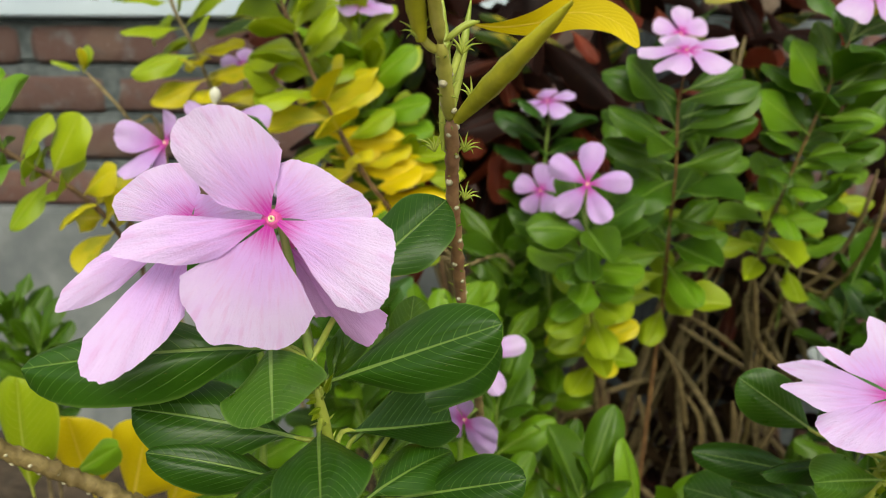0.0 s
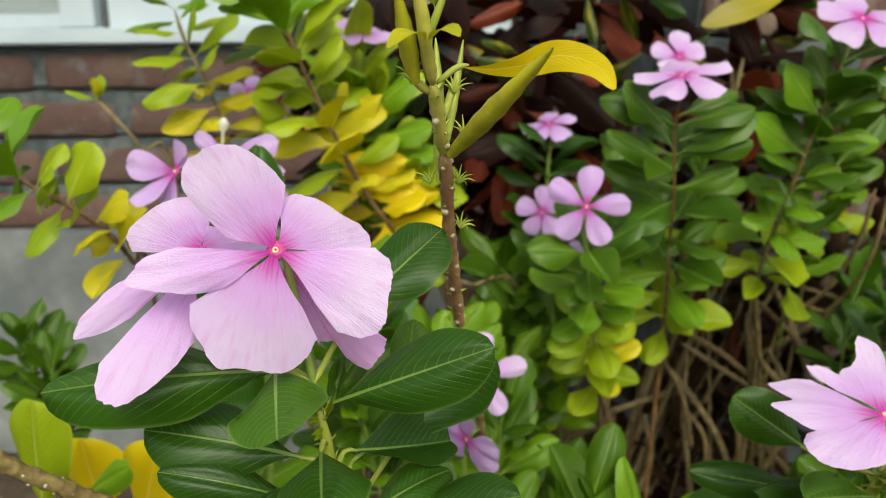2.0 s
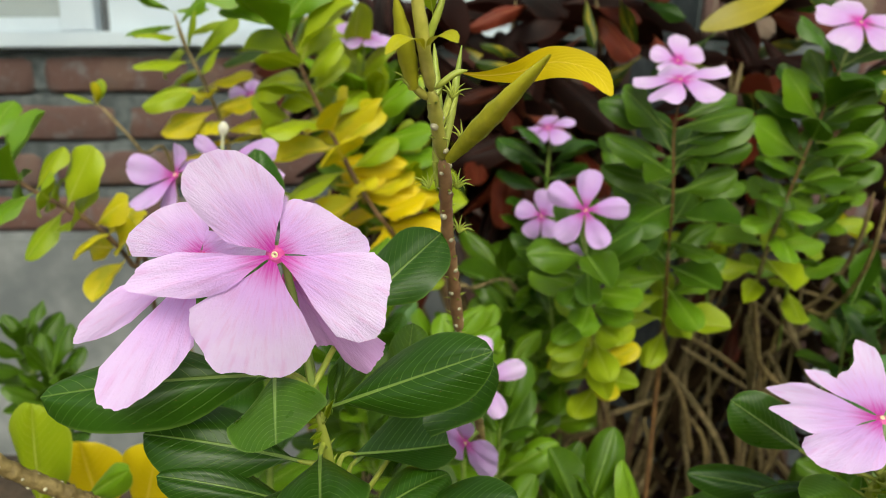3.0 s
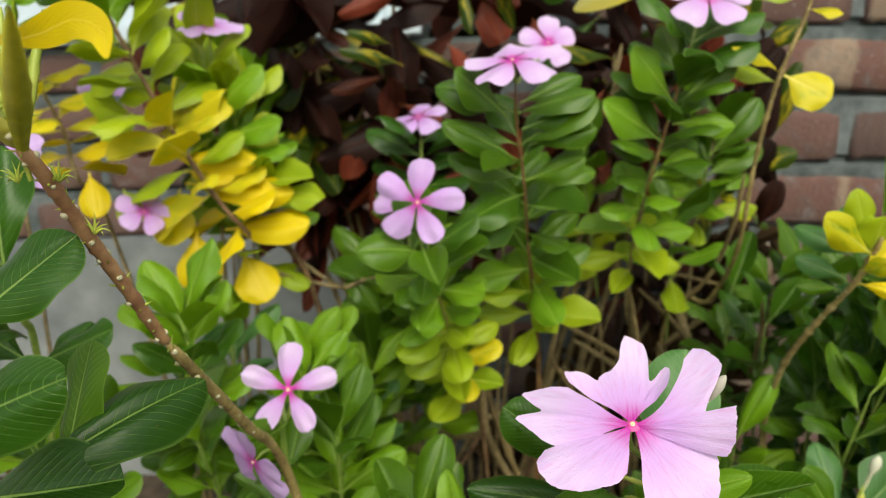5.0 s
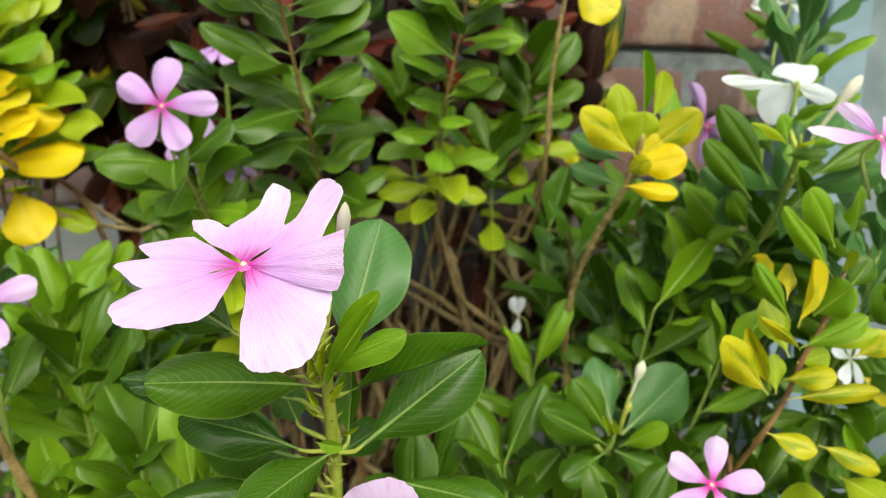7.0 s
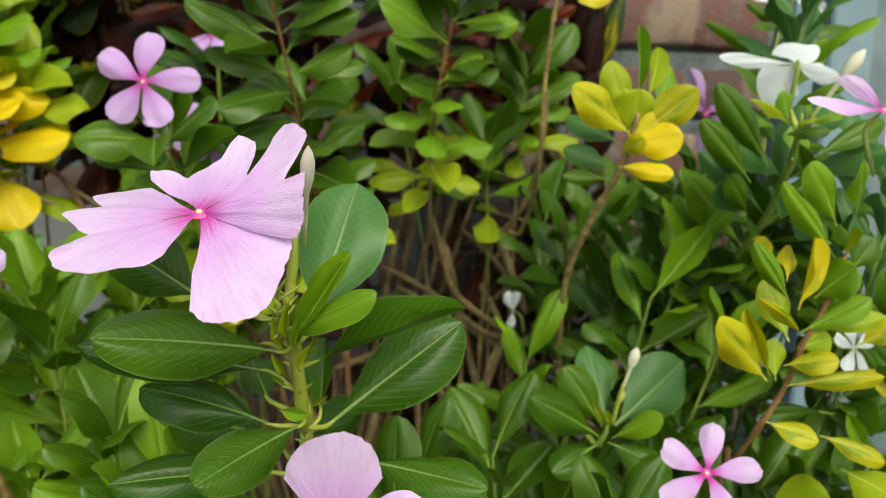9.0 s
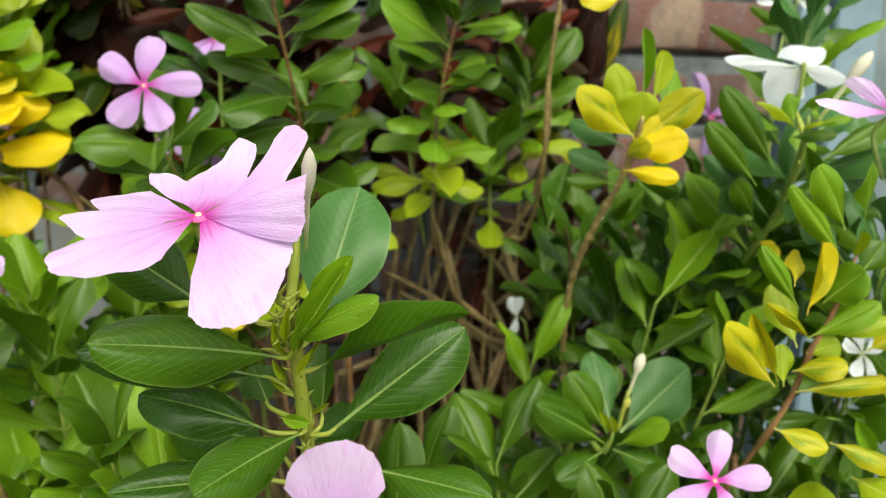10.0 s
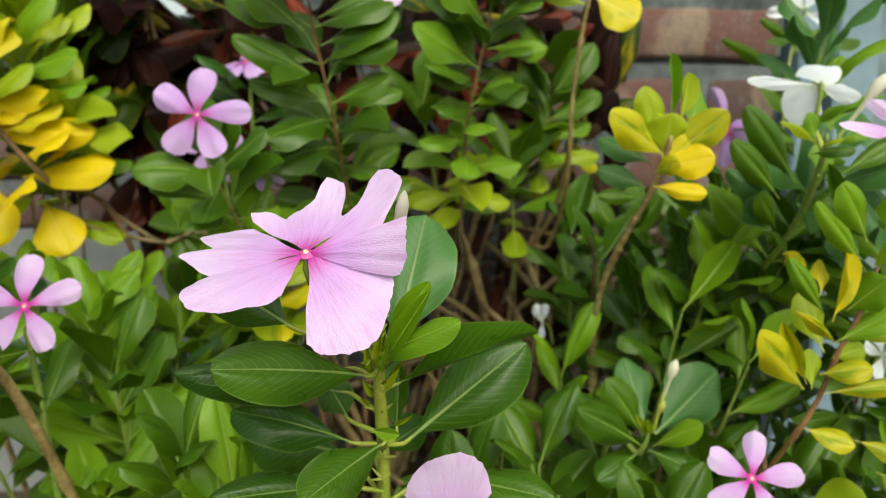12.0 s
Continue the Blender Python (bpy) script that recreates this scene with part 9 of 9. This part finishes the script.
leafy(croton, [(0.1671, 0.6, 0.4815), (0.1649, 0.6, 0.5678)], 0.0, 1.0, 7, 0.10, 0.14, ['rust', 'red', 'red', 'rust', 'croton', 'red'], wide=0.24, rise0=-0.3, rise1=0.3, seed=316, droop=0.55)
stalk(croton, [(0.13, 0.6, -0.01), (0.2228, 0.6, 0.2217), (0.2847, 0.6, 0.3762), (0.2804, 0.6, 0.4571)], 0.0026, 0.0014, "bark")
leafy(croton, [(0.2847, 0.6, 0.3762), (0.2804, 0.6, 0.4571)], 0.0, 1.0, 7, 0.06, 0.085, ['rust', 'red', 'red', 'rust', 'croton', 'red'], wide=0.24, rise0=-0.3, rise1=0.3, seed=319, droop=0.3)
stalk(old_branches, [(-0.0594, 0.42, 0.4665), (-0.0263, 0.43, 0.4469), (0.0081, 0.44, 0.4366), (0.0507, 0.45, 0.4219), (0.0707, 0.47, 0.2), (0.0807, 0.48, -0.01)], 0.0013, 0.0026, 'bark', 'branch', knots=0.02)
stalk(old_branches, [(-0.0379, 0.44, 0.4739), (-0.0122, 0.45, 0.4474), (0.0197, 0.46, 0.4232), (0.0538, 0.47, 0.3887), (0.0738, 0.49, 0.2), (0.0838, 0.5, -0.01)], 0.0013, 0.0026, 'bark', 'branch', knots=0.02)

# glimpses of scarlet croton leaves between the periwinkle stems
leaf(croton, "scarlet", (0.2316, 0.5000, 0.5289), (0.2340, 0.4900, 0.5572), 0.0146, (0, -0.9, 0.4), 4)
leaf(croton, "scarlet", (0.2536, 0.5000, 0.4779), (0.2565, 0.4900, 0.5082), 0.0202, (0, -0.9, 0.4), 5)
leaf(croton, "scarlet", (0.2799, 0.5000, 0.5904), (0.3117, 0.4900, 0.6000), 0.0128, (0, -0.9, 0.4), 3)
leaf(croton, "scarlet", (0.2651, 0.5000, 0.5796), (0.2883, 0.4900, 0.5932), 0.0111, (0, -0.9, 0.4), 4)
leaf(croton, "scarlet", (0.1091, 0.5000, 0.5161), (0.0879, 0.4900, 0.5115), 0.0092, (0, -0.9, 0.4), 5)
leaf(croton, "scarlet", (0.2409, 0.5000, 0.5396), (0.2537, 0.4900, 0.5311), 0.0086, (0, -0.9, 0.4), 2)
leaf(croton, "scarlet", (0.1535, 0.5200, 0.5130), (0.1371, 0.5100, 0.5522), 0.0271, (0, -0.9, 0.4), 5)
leaf(croton, "scarlet", (0.1959, 0.5200, 0.5692), (0.2315, 0.5100, 0.5604), 0.0125, (0, -0.9, 0.4), 0)
leaf(croton, "scarlet", (0.0512, 0.5200, 0.5698), (0.0869, 0.5100, 0.5563), 0.0145, (0, -0.9, 0.4), 5)
leaf(croton, "scarlet", (0.1471, 0.5200, 0.6632), (0.1673, 0.5100, 0.6708), 0.0141, (0, -0.9, 0.4), 5)
leaf(croton, "scarlet", (0.0602, 0.5500, 0.6642), (0.0017, 0.5300, 0.6393), 0.0180, (0, -1, 0.5), 1)
leaf(croton, "scarlet", (0.0904, 0.5400, 0.6185), (0.1130, 0.5200, 0.5918), 0.0160, (0.3, -1, 0.3), 3)
leaf(croton, "rust", (0.0372, 0.5500, 0.5916), (-0.0050, 0.5300, 0.5787), 0.0140, (0, -1, 0.6), 0)
leaf(croton, "scarlet", (-0.0396, 0.5600, 0.4579), (0.0005, 0.5400, 0.5036), 0.0130, (-0.4, -1, 0.2), 4)
leaf(croton, "scarlet", (-0.0023, 0.5600, 0.4693), (0.0411, 0.5400, 0.5154), 0.0120, (-0.4, -1, 0.2), 2)
leaf(croton, "rust", (0.1124, 0.5700, 0.6650), (0.1519, 0.5500, 0.6509), 0.0200, (0.1, -1, 0.5), 1)
leaf(croton, "scarlet", (0.2884, 0.5200, 0.6008), (0.3046, 0.5000, 0.6226), 0.0140, (0.1, -1, 0.4), 2)
leaf(croton, "croton", (0.1017, 0.5500, 0.6716), (0.1106, 0.5300, 0.6251), 0.0120, (0.2, -1, 0.1), 0)
leaf(croton, "croton", (0.1329, 0.5600, 0.6734), (0.1462, 0.5400, 0.6286), 0.0120, (-0.2, -1, 0.1), 4)
stalk(old_branches, [(0.2121, 0.4000, 0.4466), (0.2219, 0.4100, 0.4133), (0.2322, 0.4200, 0.3876), (0.2617, 0.4300, 0.3620), (0.2744, 0.4400, 0.3524)], 0.0019, 0.0024, "tan", "branch", knots=0.02)
stalk(old_branches, [(0.2720, 0.4300, 0.3597), (0.2626, 0.4300, 0.3305), (0.2452, 0.4300, 0.2838)], 0.0021, 0.0026, "tan", "branch", knots=0.02)
stalk(old_branches, [(0.2314, 0.4200, 0.3876), (0.2375, 0.4300, 0.3563), (0.2499, 0.4400, 0.3316)], 0.0013, 0.0016, "tan", "branch", knots=0.02)
stalk(old_branches, [(0.2271, 0.4400, 0.3322), (0.2318, 0.4400, 0.3018), (0.2282, 0.4400, 0.2666)], 0.0024, 0.0030, "tan", "branch", knots=0.02)
stalk(old_branches, [(0.2864, 0.3600, 0.4466), (0.2973, 0.3800, 0.4185), (0.3014, 0.4000, 0.3798)], 0.0013, 0.0016, "tan", "branch", knots=0.02)
stalk(old_branches, [(0.1909, 0.4500, 0.3340), (0.2077, 0.4500, 0.3074), (0.2103, 0.4500, 0.2626)], 0.0018, 0.0022, "tan", "branch", knots=0.02)
stalk(old_branches, [(0.1834, 0.4600, 0.3990), (0.2198, 0.4600, 0.3787), (0.2554, 0.4500, 0.3525), (0.2889, 0.4500, 0.3392)], 0.0021, 0.0026, "tan", "branch", knots=0.02)
stalk(old_branches, [(0.1729, 0.4700, 0.3707), (0.1928, 0.4700, 0.3364), (0.2046, 0.4700, 0.2904)], 0.0021, 0.0026, "tan", "branch", knots=0.02)
stalk(old_branches, [(0.2689, 0.5000, 0.4346), (0.3210, 0.5000, 0.4216), (0.3648, 0.5000, 0.4107)], 0.0014, 0.0018, "tan", "branch", knots=0.02)
stalk(old_branches, [(0.2409, 0.4700, 0.4269), (0.2670, 0.4600, 0.4023), (0.2779, 0.4500, 0.3871)], 0.0018, 0.0022, "tan", "branch", knots=0.02)
stalk(old_branches, [(0.1150, 0.4600, 0.3672), (0.1337, 0.4600, 0.3079), (0.1579, 0.4600, 0.2463)], 0.0024, 0.0030, "tan", "branch", knots=0.02)
stalk(old_branches, [(0.2857, 0.4000, 0.5244), (0.2853, 0.4100, 0.4868), (0.2776, 0.4300, 0.4437), (0.2526, 0.4500, 0.4097)], 0.0014, 0.0018, "tan", "branch", knots=0.02)
stalk(second_near, [(0.1482, 0.1280, 0.4794), (0.1470, 0.1270, 0.4684), (0.1450, 0.1260, 0.4514)], 0.0013, 0.0018, "lime", "flower_stalk")
spikes(second_near, [(0.1433, 0.1220, 0.4639), (0.1439, 0.1220, 0.4583), (0.1442, 0.1240, 0.4520)], 0.0, 1.0, 5, 0.0014, 0.0042, 8)
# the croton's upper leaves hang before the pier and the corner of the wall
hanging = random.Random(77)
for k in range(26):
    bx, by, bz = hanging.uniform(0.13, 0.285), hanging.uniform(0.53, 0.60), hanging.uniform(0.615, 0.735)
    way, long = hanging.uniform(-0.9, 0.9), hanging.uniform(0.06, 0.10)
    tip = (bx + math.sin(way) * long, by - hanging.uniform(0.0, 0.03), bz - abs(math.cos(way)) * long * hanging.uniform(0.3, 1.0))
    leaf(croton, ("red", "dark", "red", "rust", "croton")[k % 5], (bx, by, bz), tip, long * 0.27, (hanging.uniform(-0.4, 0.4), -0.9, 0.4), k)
bent_leaf(croton, "croton", [(0.2600, 0.515, 0.668), (0.2245, 0.500, 0.6560), (0.1860, 0.495, 0.6400)], 0.022, (0, -0.8, 0.6), (-0.2, -0.9, 0.3), "orange and yellow striped croton leaf")

# leaf stalks of the two nearest plants
for start, bend, foot in (((-0.0453, 0.0657, 0.5085), (-0.0414, 0.0666, 0.5086), (-0.0358, 0.0602, 0.5082)),
                           ((-0.0448, 0.0611, 0.5097), (-0.0458, 0.0649, 0.5106), (-0.0358, 0.0602, 0.5082)),
                           ((-0.0305, 0.0652, 0.5021), (-0.0340, 0.0661, 0.5004), (-0.0341, 0.0615, 0.4979)),
                           ((-0.0269, 0.0843, 0.4783), (-0.0298, 0.0817, 0.4772), (-0.0313, 0.0713, 0.4707)),
                           ((-0.0181, 0.0966, 0.4802), (-0.0184, 0.0948, 0.4767), (-0.0304, 0.0740, 0.4645)),
                           ((-0.0415, 0.0642, 0.4875), (-0.0376, 0.0644, 0.4868), (-0.0329, 0.0656, 0.4860)),
                           ((-0.0329, 0.0547, 0.4928), (-0.0337, 0.0586, 0.4927), (-0.0337, 0.0631, 0.4937)),
                           ((-0.0419, 0.0626, 0.4764), (-0.0382, 0.0634, 0.4751), (-0.0320, 0.0689, 0.4762)),
                           ((-0.0155, 0.0729, 0.4672), (-0.0190, 0.0740, 0.4657), (-0.0302, 0.0747, 0.4630)),
                           ((-0.0269, 0.0795, 0.5227), (-0.0295, 0.0778, 0.5203), (-0.0358, 0.0602, 0.5082)),
                           ((-0.0278, 0.0770, 0.4830), (-0.0310, 0.0747, 0.4837), (-0.0323, 0.0679, 0.4792)),
                           ((-0.0216, 0.0609, 0.4749), (-0.0241, 0.0577, 0.4750), (-0.0320, 0.0689, 0.4762)),
                           ((-0.0346, 0.0709, 0.4983), (-0.0363, 0.0683, 0.4958), (-0.0336, 0.0632, 0.4934)),
                           ((-0.0372, 0.0654, 0.4778), (-0.0361, 0.0691, 0.4768), (-0.0320, 0.0690, 0.4760))):
    stalk(near, [start, bend, foot], 0.0006, 0.0009, "lime", name="leaf_stalk", step=0.0015)
for start, bend, foot in (((0.1519, 0.1419, 0.4514), (0.1509, 0.1397, 0.4482), (0.1464, 0.1358, 0.4446)),
                           ((0.1411, 0.1281, 0.4461), (0.1443, 0.1303, 0.4451), (0.1464, 0.1353, 0.4459)),
                           ((0.1360, 0.1385, 0.4446), (0.1395, 0.1402, 0.4440), (0.1466, 0.1374, 0.4414)),
                           ((0.1358, 0.1454, 0.4193), (0.1396, 0.1449, 0.4183), (0.1475, 0.1468, 0.4170)),
                           ((0.1460, 0.1351, 0.4215), (0.1482, 0.1384, 0.4215), (0.1473, 0.1451, 0.4216)),
                           ((0.1335, 0.1492, 0.4016), (0.1374, 0.1501, 0.4013), (0.1478, 0.1516, 0.3983)),
                           ((0.1529, 0.1370, 0.4403), (0.1494, 0.1381, 0.4387), (0.1467, 0.1392, 0.4376)),
                           ((0.1573, 0.1454, 0.4199), (0.1541, 0.1449, 0.4175), (0.1475, 0.1470, 0.4163)),
                           ((0.1202, 0.1388, 0.4592), (0.1235, 0.1379, 0.4571), (0.1462, 0.1324, 0.4512)),
                           ((0.1343, 0.1500, 0.4332), (0.1382, 0.1500, 0.4325), (0.1471, 0.1427, 0.4283)),
                           ((0.1447, 0.1287, 0.4502), (0.1415, 0.1302, 0.4484), (0.1462, 0.1332, 0.4501)),
                           ((0.1495, 0.1350, 0.4559), (0.1470, 0.1350, 0.4528), (0.1462, 0.1334, 0.4499)),
                           ((0.1522, 0.1508, 0.4218), (0.1519, 0.1499, 0.4179), (0.1475, 0.1474, 0.4147)),
                           ((0.1362, 0.1532, 0.4250), (0.1376, 0.1495, 0.4240), (0.1473, 0.1455, 0.4206)),
                           ((0.1485, 0.1625, 0.4074), (0.1458, 0.1596, 0.4071), (0.1478, 0.1508, 0.4015)),
                           ((0.1683, 0.1583, 0.3986), (0.1648, 0.1602, 0.3987), (0.1479, 0.1530, 0.3930)),
                           ((0.1332, 0.1717, 0.4030), (0.1367, 0.1698, 0.4029), (0.1479, 0.1524, 0.3951))):
    stalk(second_near, [start, bend, foot], 0.0006, 0.0009, "lime", name="leaf_stalk", step=0.0015)
